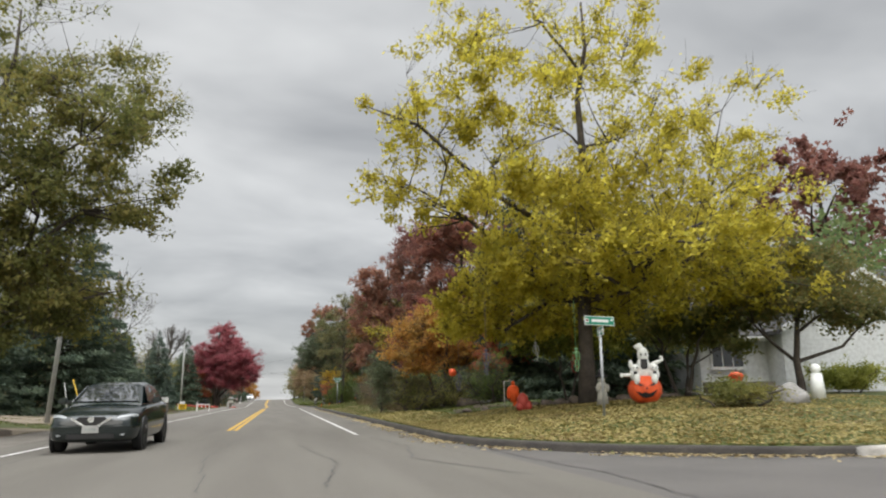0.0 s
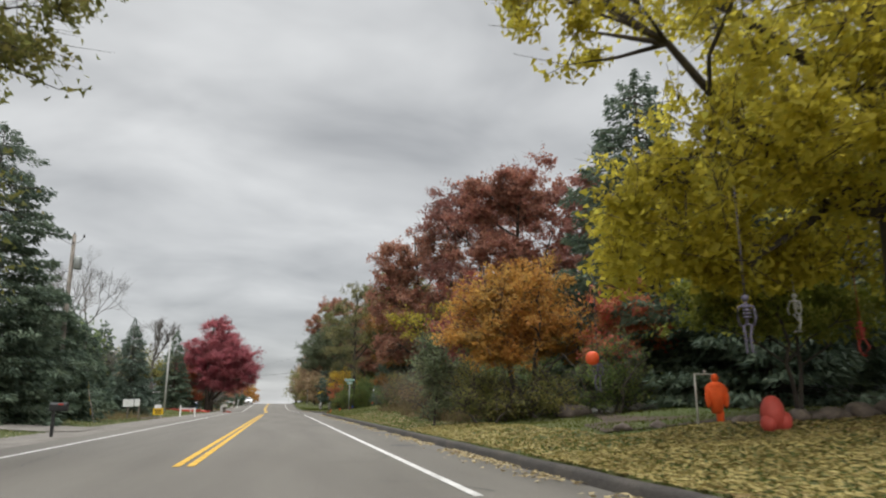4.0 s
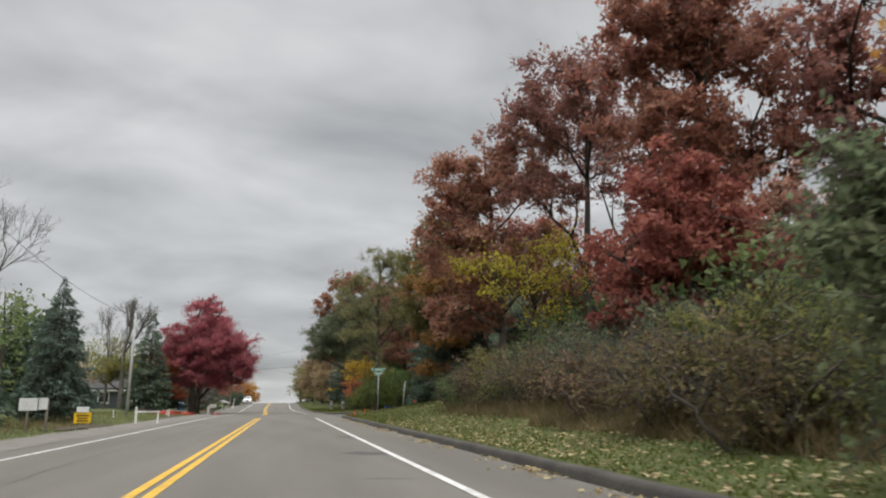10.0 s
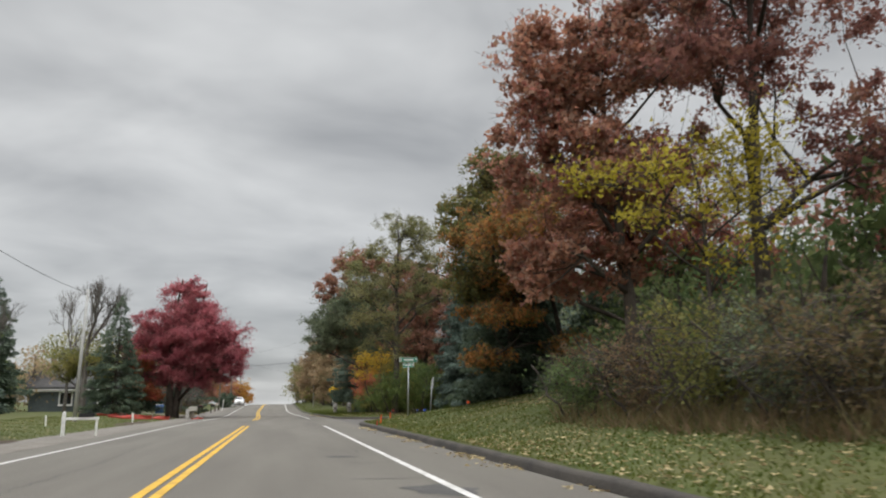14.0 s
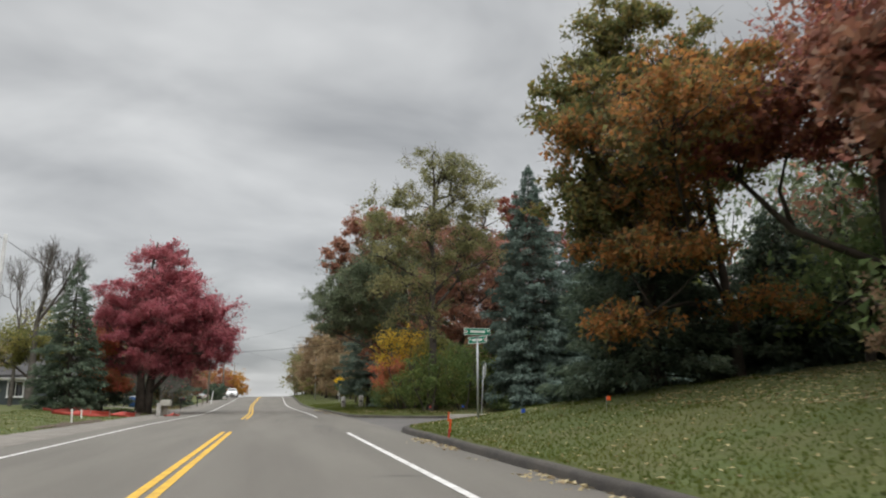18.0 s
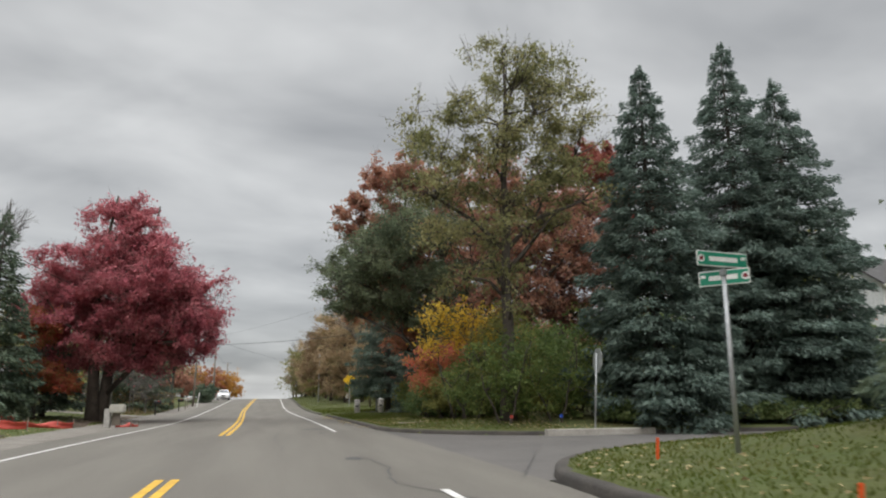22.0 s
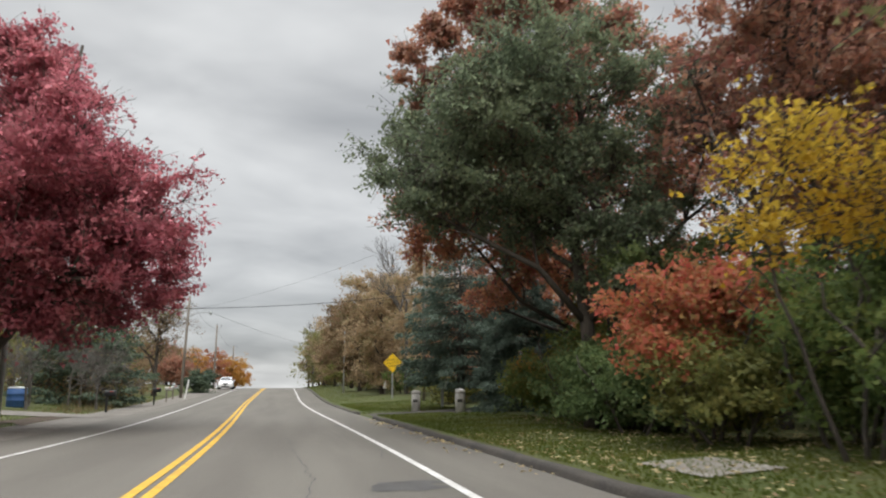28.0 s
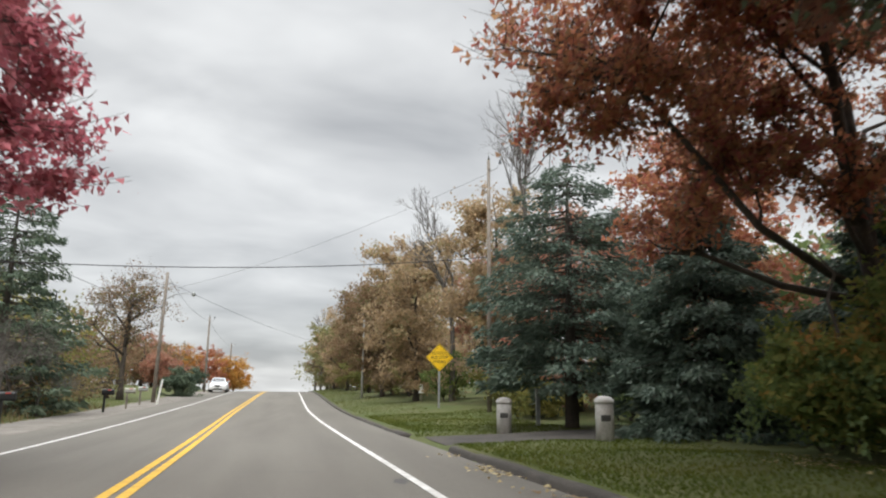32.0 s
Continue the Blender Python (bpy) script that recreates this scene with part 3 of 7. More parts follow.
def bare_tree(name, label, x, y, height, spread, seed=1, bark=GREYBARK, depth=5, group="", trunk=0.16, low=0.26):
    """A leafless tree that forks to fine twigs."""
    rng = np.random.default_rng(seed)
    ob = thing(name, label, "tree", pose(x, y, gz(x, y)), group)
    lines = []

    def grow(p, d, length, r, left):
        q = p + d * length
        mid = (p + q) / 2 + rng.normal(size=3) * length * 0.05
        lines.append(([p, mid, q], [r, r * 0.82, r * 0.66]))
        if left:
            for _ in range(3 if left > 1 else 4):
                e = d + rng.normal(size=3) * spread
                e[2] += 0.18
                e /= np.linalg.norm(e)
                grow(q if rng.random() < 0.6 else mid, e, length * rng.uniform(0.6, 0.82), r * 0.6, left - 1)

    grow(np.array([0, 0, height * low]), np.array([0, 0, 1.0]), height * 0.2, trunk * 0.8, depth)
    lines.append(([(0, 0, -0.2), (0.03, 0, height * low * 0.55), (0, 0, height * low * 1.04)], [trunk * 1.2, trunk, trunk * 0.82]))
    part("trunk", tubes("trunk", lines, bark, 3), ob)
    return ob


# driver's side, from the first corner on
broadleaf("maple_tree", "tall broad maple with thinning yellow-green autumn leaves on the lawn", 9.9, 22.3,
          [(-2.6, 0, 4.0, 2.4, 1.3, 1.8), (1.5, 0, 3.9, 3.4, 1.4, 2.6), (5.2, 0, 4.3, 3.2, 1.7, 2.7), (0, 0, 6.6, 5.2, 1.8, 2.6), (5.6, 0.5, 7.4, 3.2, 1.9, 1.2), (-5.9, 0, 6.9, 1.7, 1.1, 0.4), (-5.6, 0, 9.2, 2.0, 1.6, 0.4), (-3.6, 0, 10.6, 2.7, 2.0, 0.5), (-4.6, 0, 12.6, 2.0, 1.6, 0.25), (1.2, 0, 10.0, 4.4, 2.4, 0.9), (5.4, 0, 10.4, 2.8, 2.2, 0.7), (-1.4, 0, 13.0, 3.2, 1.9, 0.4), (2.6, 0, 13.4, 3.4, 2.0, 0.5), (-0.6, -3.6, 4.2, 2.4, 1.1, 1.3), (-2.6, -2.6, 6.2, 2.2, 1.3, 0.9), (2.4, -3.6, 5.4, 2.8, 1.4, 1.2), (0.8, 4.0, 5.4, 3.4, 1.8, 1.2), (-3.0, -2.4, 9.0, 2.4, 1.6, 0.5), (-3.6, 1.2, 3.0, 1.6, 0.9, 1.3), (-1.4, 1.6, 2.7, 1.5, 0.6, 0.8)],
          92000, 0.105, YELLOW, 0.27, seed=3, limbs=110, fork=0.5, rise=0.7, fine=True, loose=1.15, thick=8)
broadleaf("maple_tree", "low young maple with yellow-green leaves behind the big trunk", 10.9, 26.2, [(0, 0, 2.4, 1.6, 0.9, 2), (-1.6, 0.4, 2.3, 1.2, 0.7, 1.1), (1.6, 0.4, 2.5, 1.3, 0.8, 1.1)], 11000, 0.10, LIME, 0.06, seed=208, limbs=22, stems=2)
broadleaf("oak_tree", "dark red oak behind the white house", 44, 48, [(0, 0, 15, 7, 5, 2), (4, 0, 11, 7, 4, 1), (-4, 2, 10, 4, 4, 1)], 12000, 0.32, MAROON, 0.4, seed=4, joined=True)
broadleaf("yew_tree", "low dense olive shrub tree before the white house", 15.0, 24.8, [(0, 0, 2.9, 2.4, 1.0, 2), (1.6, 0.6, 2.6, 1.8, 0.9, 1)], 13000, 0.11, OLIVE, 0.14, seed=5, stems=3, limbs=20)
broadleaf("hawthorn_tree", "broad tree with greyish bronze leaves before the white house", 18.2, 22.4, [(-1.2, 0, 3.3, 2.2, 1.0, 1.5), (1.2, 0, 3.9, 2.6, 1.3, 1.6), (0.2, 0, 4.7, 2.0, 0.8, 0.7), (2.8, 0.2, 3.0, 1.4, 0.7, 0.6)], 30000, 0.085, BRONZE, 0.14, seed=205, limbs=34, fork=0.5, loose=1.3)
broadleaf("bush", "low rounded yellow-green bush before the white house", 22.6, 24.9, [(-0.5, 0, 0.55, 1.1, 0.5, 1), (0.6, 0, 0.55, 1.1, 0.5, 1)], 12000, 0.06, LIME, 0.04, seed=206, limbs=12, stems=3, category="bush", joined=True)
conifer("pine_tree", "large dark green pine behind the maple", 12.8, 35.6, 12.5, 4.4, PINE, 6, 0.4, 30, 22, 0.26, "tall pines", 0.08, 0.6, 11, "pine tree")
conifer("pine_tree", "large dark green pine behind the maple", 14.8, 31.8, 10.5, 4.4, PINE, 7, 0.4, 30, 22, 0.26, "tall pines", 0.08, 0.6, 11, "pine tree")
conifer("pine_tree", "large dark green pine behind the maple", 20.5, 36.5, 11.0, 5.0, PINE, 8, 0.3, 28, 19, 0.3, "tall pines", 0.08, 0.6, 11, "pine tree")
broadleaf("crab_apple_tree", "small spreading tree full of orange leaves", 7.7, 34.6, [(0, 0, 3.4, 2.0, 1.3, 3), (-1.2, 0, 2.4, 1.4, 0.8, 1.2), (1.2, 0.4, 2.5, 1.5, 1.0, 1.2), (0.1, 0.3, 4.5, 1.3, 0.8, 1.2)], 34000, 0.075, ORANGE, 0.12, seed=9, stems=3, limbs=34, fork=0.4, fine=True)
broadleaf("sumac_tree", "thin sumac with scarlet and orange leaves beside the pine", 10.4, 33.0, [(0, 0, 3.4, 1.0, 0.9, 1), (0.6, 0.2, 2.4, 1.0, 0.9, 1), (-0.6, 0, 1.8, 0.9, 0.8, 1)], 5200, 0.09, FLAME, 0.06, seed=200, limbs=18, fork=0.4)
broadleaf("sapling", "slim pale green sapling on the verge", 5.0, 36.2, [(0, 0, 1.9, 0.55, 0.8, 2), (0.1, 0, 1.0, 0.65, 0.6, 1), (-0.1, 0, 2.6, 0.3, 0.4, 0.5)], 4200, 0.07, GREYLEAF, 0.03, seed=10, limbs=18, loose=1.3, fine=True)
broadleaf("maple_tree", "young maple with crimson leaves on the bank", 9.8, 47.3, [(0, 0, 5.2, 1.5, 1.4, 1.6), (-0.4, 0, 3.6, 2.1, 1.2, 2), (0.7, 0.3, 3.4, 2.2, 1.2, 1.6), (-0.6, 0.2, 2.0, 1.6, 0.8, 0.7)], 21000, 0.115, SCARLET, 0.13, seed=11, limbs=34)
broadleaf("oak_tree", "tall oak with pinkish brown leaves beside the road", 9.8, 62.2, [(-1.8, 0, 9.8, 2.0, 2.1, 1.8), (0.9, 0, 10.8, 2.4, 2.0, 1.4), (-1.4, 0, 6.4, 2.4, 1.7, 1.6), (1.0, 0.4, 6.6, 2.2, 1.6, 0.9), (-1.8, 0.5, 3.8, 1.8, 1.1, 1.0)], 36000, 0.125, RUST, 0.21, loose=1.1, seed=12, limbs=48, group="roadside oaks", fork=0.45, fine=True)
broadleaf("oak_tree", "tall oak with rusty red leaves and open limbs", 12.8, 50.3, [(-1.4, 0, 10.6, 2.4, 1.9, 1.6), (1.6, 0, 11.4, 3.2, 2.2, 1.6), (-1.0, 0, 7.4, 2.6, 1.5, 1.1), (2.6, 0, 7.2, 2.6, 1.6, 0.9)], 26000, 0.135, REDRUST, 0.24, loose=1.1, seed=13, limbs=46, airy=0.3, group="roadside oaks", fork=0.5, fine=True)
broadleaf("oak_tree", "tall open oak with thin maroon leaves and dark spreading limbs", 13.8, 61.6, [(-2.6, -1.5, 12.0, 2.2, 1.6, 1.1), (2.2, 0, 11.4, 3.4, 2.2, 1.3), (-2.2, -4.5, 12.6, 2.4, 1.7, 1.1), (4.4, 0, 7.2, 2.6, 1.8, 0.8), (0.4, 0, 12.6, 2.6, 1.2, 0.7), (-3.0, -3.0, 8.2, 1.6, 1.0, 0.5)], 21000, 0.125, MAROON, 0.26, loose=1.25, seed=14, limbs=62, airy=0.2, group="roadside oaks", fork=0.42, fine=True)
broadleaf("oak_tree", "tall oak with rust-brown leaves and open limbs", 19.0, 57.0, [(0, 0, 6.4, 3.6, 2.4, 2), (0, 0, 4, 3.6, 2, 1)], 15000, 0.16, RUST, 0.3, seed=15, group="roadside oaks", joined=True)
broadleaf("oak_tree", "tall oak with maroon leaves", 19.0, 47.0, [(0, 0, 9.0, 4.8, 3.4, 2), (0, 0, 5, 4, 2.5, 1)], 20000, 0.18, MAROON, 0.3, seed=16, group="roadside oaks", joined=True)
broadleaf("birch_tree", "thin tree with scattered golden leaves", 9.7, 58.2, [(-1.2, -0.4, 5.2, 1.0, 0.5, 0.9), (-2.0, 1.4, 5.4, 0.9, 0.4, 0.6), (0.9, -0.5, 6.0, 1.1, 0.9, 1.1), (0.1, -0.5, 4.5, 1.0, 0.6, 0.8), (1.7, 0, 5.0, 1.0, 0.7, 0.7), (-1.5, 0.4, 4.2, 0.8, 0.35, 0.4), (0.5, -0.5, 3.2, 0.9, 0.5, 0.4)], 2900, 0.095, GOLD, 0.07, loose=1.9, seed=17, limbs=26, fork=0.5, fine=True, thick=6)
broadleaf("ash_tree", "tall tree with bronze and olive leaves at the corner", 10.4, 74.6, [(-1.9, -0.8, 8.2, 1.5, 1.5, 1.5), (-1.6, -0.8, 5.4, 1.7, 1.4, 1.4), (0.4, 0, 9.8, 2.2, 1.7, 1.3), (-1.0, -0.8, 10.6, 1.4, 0.9, 0.5), (1.6, -0.5, 7.2, 2.2, 1.5, 1.0)], 30000, 0.115, BRONZE, 0.22, loose=1.1, seed=18, limbs=44, fork=0.45, fine=True)
broadleaf("maple_tree", "wide maple with claret and orange leaves above the bank", 14.2, 69.8, [(-1.4, 0, 6.2, 2.6, 1.6, 1.6), (-3.6, 0.4, 5.4, 1.6, 1.2, 0.9), (1.6, 0, 6.4, 3.0, 2.0, 1.5), (0, 0, 8.4, 3.0, 1.5, 1.2), (3.6, -1.0, 4.6, 2.2, 1.4, 0.7)], 30000, 0.115, CLARET, 0.24, loose=1.1, seed=19, limbs=48, fork=0.5, fine=True)
broadleaf("maple_tree", "maple with low spreading boughs of orange leaves", 12.8, 74.2, [(-4.4, -1.4, 6.6, 1.5, 1.1, 1.0), (-3.8, -1.2, 3.4, 1.5, 0.45, 0.9), (-4.4, -1.6, 1.4, 1.1, 0.35, 0.5), (-2.0, -1.6, 7.8, 1.7, 1.2, 1.0), (-2.8, -1.6, 4.6, 1.5, 0.7, 0.6), (-3.8, -3.4, 2.9, 1.2, 0.4, 0.4), (-0.4, -1.8, 1.8, 1.6, 0.4, 0.4), (-4.4, -4.0, 5.4, 1.6, 1.3, 1.3), (-3.0, -4.2, 6.6, 1.6, 1.2, 1.2)], 24000, 0.105, RUSSET, 0.16, loose=1.2, seed=119, limbs=40, fork=0.3, fine=True)
conifer("fir_tree", "dense dark fir at the street corner", 11.0, 75.8, 8.0, 3.2, PINE, 20, 0.1, 32, 38, 0.16, "", 0.15, 0.6, 12, "fir tree")
conifer("fir_tree", "dense dark fir at the street corner", 15.2, 75.0, 5.2, 2.6, PINE, 21, 0.1, 32, 22, 0.22, "", 0.15, 0.6, 12, "fir tree")
conifer("spruce_tree", "tall blue-green spruce with layered boughs", 13.3, 91.9, 13.2, 3.5, SPRUCE, 22, 0.05, 40, 34, 0.2, "corner spruces", 0.2, 0.78, 13)
conifer("spruce_tree", "tall blue-green spruce with layered boughs", 18.2, 93.4, 15.4, 3.9, SPRUCE, 23, 0.05, 40, 34, 0.21, "corner spruces", 0.2, 0.76, 13)
conifer("spruce_tree", "tall blue-green spruce with layered boughs", 20.5, 93.2, 13.9, 4.1, SPRUCE, 24, 0.05, 40, 34, 0.21, "corner spruces", 0.2, 0.74, 13)
broadleaf("willow_tree", "tall thin-leaved willow with an open olive crown", 7.9, 92.8, [(-1.6, 0, 10.2, 2.2, 2.0, 1.5), (1.5, 0, 11.2, 2.2, 2.2, 1.5), (0.2, 0, 13.2, 1.8, 1.1, 0.6), (2.0, 0, 13.2, 1.7, 1.2, 0.6), (-1.4, 0, 7.4, 2.4, 1.7, 1.0), (1.8, 0, 7.6, 2.2, 1.7, 0.9), (-0.6, 0, 4.8, 2.2, 1.3, 0.6), (-2.6, 0, 8.8, 1.4, 1.4, 0.6), (2.8, 0, 9.4, 1.4, 1.4, 0.6)], 32000, 0.08, WILLOW, 0.24, loose=1.2, seed=25, limbs=60, fork=0.36, rise=0.4, fine=True, thick=6)
broadleaf("oak_tree", "tall oak with rusty red leaves", 10.0, 108.0, [(-4.9, 0.4, 11.2, 2.1, 1.8, 1.8), (-3.4, 0.2, 13.4, 2.3, 1.6, 1.5), (-3.8, 0.4, 8.8, 2.2, 1.4, 1.0), (-2.9, 0, 10.6, 2.0, 2.2, 1.2), (-0.4, 0, 12.8, 2.4, 1.8, 1.3), (2.0, 0, 11.4, 3.0, 2.4, 1.6), (-2.6, 0, 7.2, 2.2, 1.6, 0.9), (1, 0, 7.0, 3.0, 1.8, 1)], 42000, 0.135, RUST, 0.26, loose=1.1, seed=26, limbs=48, group="roadside oaks", fork=0.45, fine=True)
broadleaf("oak_tree", "open oak with thin brown leaves and dark limbs", 11.8, 101.5, [(-1.0, 0, 8.4, 2.4, 2.0, 1.3), (1.8, 0, 10.4, 2.8, 2.2, 1.0), (3.5, 0.5, 6.8, 2.2, 1.8, 0.7), (-1.6, -1.5, 11.4, 2.2, 1.4, 0.7), (-0.6, -1.2, 5.6, 2.2, 1.4, 0.9), (2.2, -1.0, 7.8, 2.2, 1.4, 0.8)], 22000, 0.12, RUST, 0.24, loose=1.25, seed=201, limbs=60, group="roadside oaks", fork=0.35, fine=True, airy=0.3)
broadleaf("oak_tree", "open oak with thin maroon leaves behind the willow", 14.6, 103.2, [(0, 0, 7.6, 2.6, 2.0, 1.4), (-1.6, 0, 9.8, 2.0, 1.5, 1.0), (1.4, 0, 10.4, 2.2, 1.6, 1.0), (-0.6, 0, 5.0, 2.2, 1.2, 0.8)], 14000, 0.13, MAROON, 0.2, loose=1.2, seed=211, limbs=40, joined=True, group="roadside oaks", fork=0.4)
broadleaf("maple_tree", "tall yellow-green maple beyond the corner spruces", 31.5, 108.0, [(0, 0, 10.4, 3.2, 2.2, 1.4), (-1.5, 0, 8.0, 3.0, 2.0, 1), (1.8, 0, 8.4, 3.0, 2.0, 1)], 10000, 0.18, LIME, 0.24, seed=213, limbs=24, joined=True)
broadleaf("oak_tree", "tall red oak behind the corner spruces", 19.0, 106.0, [(-0.8, 0, 14.6, 2.0, 1.6, 1.2), (0, 0, 12.0, 3.2, 3.0, 1.6), (1.5, 0, 8.0, 3.0, 2.5, 1)], 16000, 0.15, SCARLET, 0.26, seed=207, limbs=24, joined=True, group="roadside oaks", fork=0.45)
broadleaf("elm_tree", "large drooping elm with dark grey-green leaves beside the road", 7.9, 105.4, [(-4.7, -0.4, 6.1, 1.7, 1.0, 1.2), (-3.3, -0.2, 7.6, 2.0, 1.4, 1.5), (-2.4, -0.8, 9.2, 2.0, 1.4, 1.4), (-0.7, -0.6, 10.4, 2.2, 1.6, 1.4), (-1.9, 0.2, 5.9, 2.0, 1.0, 1.3), (0.2, -0.6, 7.4, 2.0, 1.4, 1.1), (1.7, -0.4, 9.6, 2.2, 1.5, 1.0), (-3.9, 3.0, 8.2, 1.9, 1.5, 1.0), (-2.6, 4.4, 10.4, 2.4, 1.5, 0.9), (2.4, 0.4, 6.0, 1.7, 1.0, 0.6), (0.1, -1.2, 5.0, 1.4, 0.8, 0.8), (0.4, -1.2, 3.6, 1.2, 0.8, 0.5)], 64000, 0.085, ELM, 0.22, loose=1.25, seed=27, limbs=70, fork=0.36, rise=-0.35, fine=True, thick=8)
broadleaf("yew_tree", "tall dense dark green yew beside the lawn", 9.0, 103.8, [(0, 0, 1.5, 1.9, 1.3, 2), (0.4, 0.2, 3.2, 1.7, 1.2, 1.6), (-1.3, -0.2, 1.1, 1.2, 0.9, 1.2), (1.6, -0.3, 4.0, 1.5, 1.1, 0.9)], 36000, 0.085, GREEN, 0.09, seed=202, limbs=26, stems=3, fork=0.3)
broadleaf("bush", "tall green bush beside the red one", 8.6, 97.0, [(0, 0, 1.9, 1.3, 1.3, 2), (0.6, 0.2, 1.1, 1.2, 0.8, 1)], 13000, 0.085, BUSH, 0.05, seed=203, limbs=18, stems=3, category="bush")
broadleaf("redbud_tree", "small tree with scattered golden leaves", 6.9, 95.5, [(-0.8, 0, 3.8, 0.8, 0.5, 1.0), (0.5, 0.1, 4.0, 1.0, 0.6, 1.1), (-0.1, 0, 3.1, 1.2, 0.5, 1.1), (-1.1, 0, 2.7, 0.6, 0.35, 0.5), (1.2, 0, 3.1, 0.8, 0.5, 0.6)], 3000, 0.075, AMBER, 0.04, loose=1.3, seed=28, limbs=24, stems=3, fork=0.3, fine=True, thick=6)
broadleaf("burning_bush", "arching bush with red and orange leaves", 7.4, 99.5, [(-0.9, 0, 2.3, 0.9, 0.6, 1.2), (0.3, 0, 2.7, 1.2, 0.6, 1.6), (1.5, 0, 2.4, 1.1, 0.6, 1.2), (-0.9, -0.2, 1.5, 0.8, 0.4, 0.6)], 11000, 0.08, FLAME, 0.05, loose=1.1, seed=29, stems=3, limbs=22, category="bush", fork=0.3)
broadleaf("bush", "low olive green bush under the red one", 7.4, 98.9, [(0, 0, 1.1, 1.4, 0.75, 2)], 9500, 0.075, OLIVE, 0.05, seed=204, stems=3, limbs=16, category="bush", fork=0.3)
conifer("spruce_tree", "tall open blue-green spruce behind the stone posts", 8.2, 120.8, 8.0, 3.2, DARKSPRUCE, 30, 1.4, 26, 28, 0.19, "spruces by the drive", 0.12, 0.45, 9)
conifer("spruce_tree", "dark spruce in the shade beyond the drive", 13.4, 114.6, 6.4, 2.6, DARKSPRUCE, 131, 0.3, 28, 28, 0.2, "spruces by the drive", 0.25, 0.7, 12)
conifer("spruce_tree", "blue-green spruce behind the stone posts", 10.2, 117.0, 6.3, 2.9, DARKSPRUCE, 31, 0.1, 30, 36, 0.18, "spruces by the drive", 0.28, 0.7, 13)
broadleaf("oak_tree", "oak with orange leaves spreading over the drive", 11.9, 113.4, [(-7.4, -1.0, 7.0, 1.6, 0.7, 0.3), (-6.4, -0.8, 8.6, 2.0, 1.0, 0.45), (-6.0, -0.6, 6.2, 1.6, 0.7, 0.7), (-5.0, -0.5, 8.0, 2.2, 1.1, 1.0), (-2.4, 0, 8.4, 2.8, 1.5, 1.6), (1.5, 0, 8.2, 3.2, 1.8, 1.0), (-4.2, 0.7, 4.6, 1.3, 0.6, 0.5), (-3.4, -0.6, 6.4, 2.0, 0.9, 0.9), (-2.2, -1, 5.2, 1.8, 0.6, 0.8), (-1.6, -1.6, 10.8, 3.4, 1.3, 1.4), (1.8, -1.0, 5.4, 2.4, 0.8, 0.8), (-4.0, -2.4, 9.8, 2.4, 1.2, 0.6), (0.6, -3.6, 8.8, 2.8, 1.6, 1.4)], 42000, 0.105, EMBER, 0.29, loose=1.3, seed=32, limbs=72, stems=2, group="roadside oaks", fork=0.4, fine=True)
broadleaf("oak_tree", "oak with orange leaves behind the drive", 13.8, 121.8, [(0, 0, 6.6, 2.6, 1.8, 1.4), (-1.2, 0, 8.6, 2.2, 1.5, 1), (1.4, 0, 4.4, 2.2, 1.4, 0.8), (-1.6, 0, 4.6, 1.6, 1.2, 0.6)], 15000, 0.12, EMBER, 0.2, loose=1.2, seed=212, limbs=34, joined=True, group="roadside oaks", fork=0.4)
broadleaf("burning_bush", "large dark green bush tinged with orange", 9.3, 110.4, [(0, 0, 1.6, 1.7, 1.2, 2), (1.9, 0.3, 2.3, 1.8, 1.5, 2), (-1.2, 0.2, 1.2, 1.0, 0.7, 0.9)], 30000, 0.085, TURNING, 0.08, seed=33, stems=3, limbs=28, category="bush", fork=0.4)
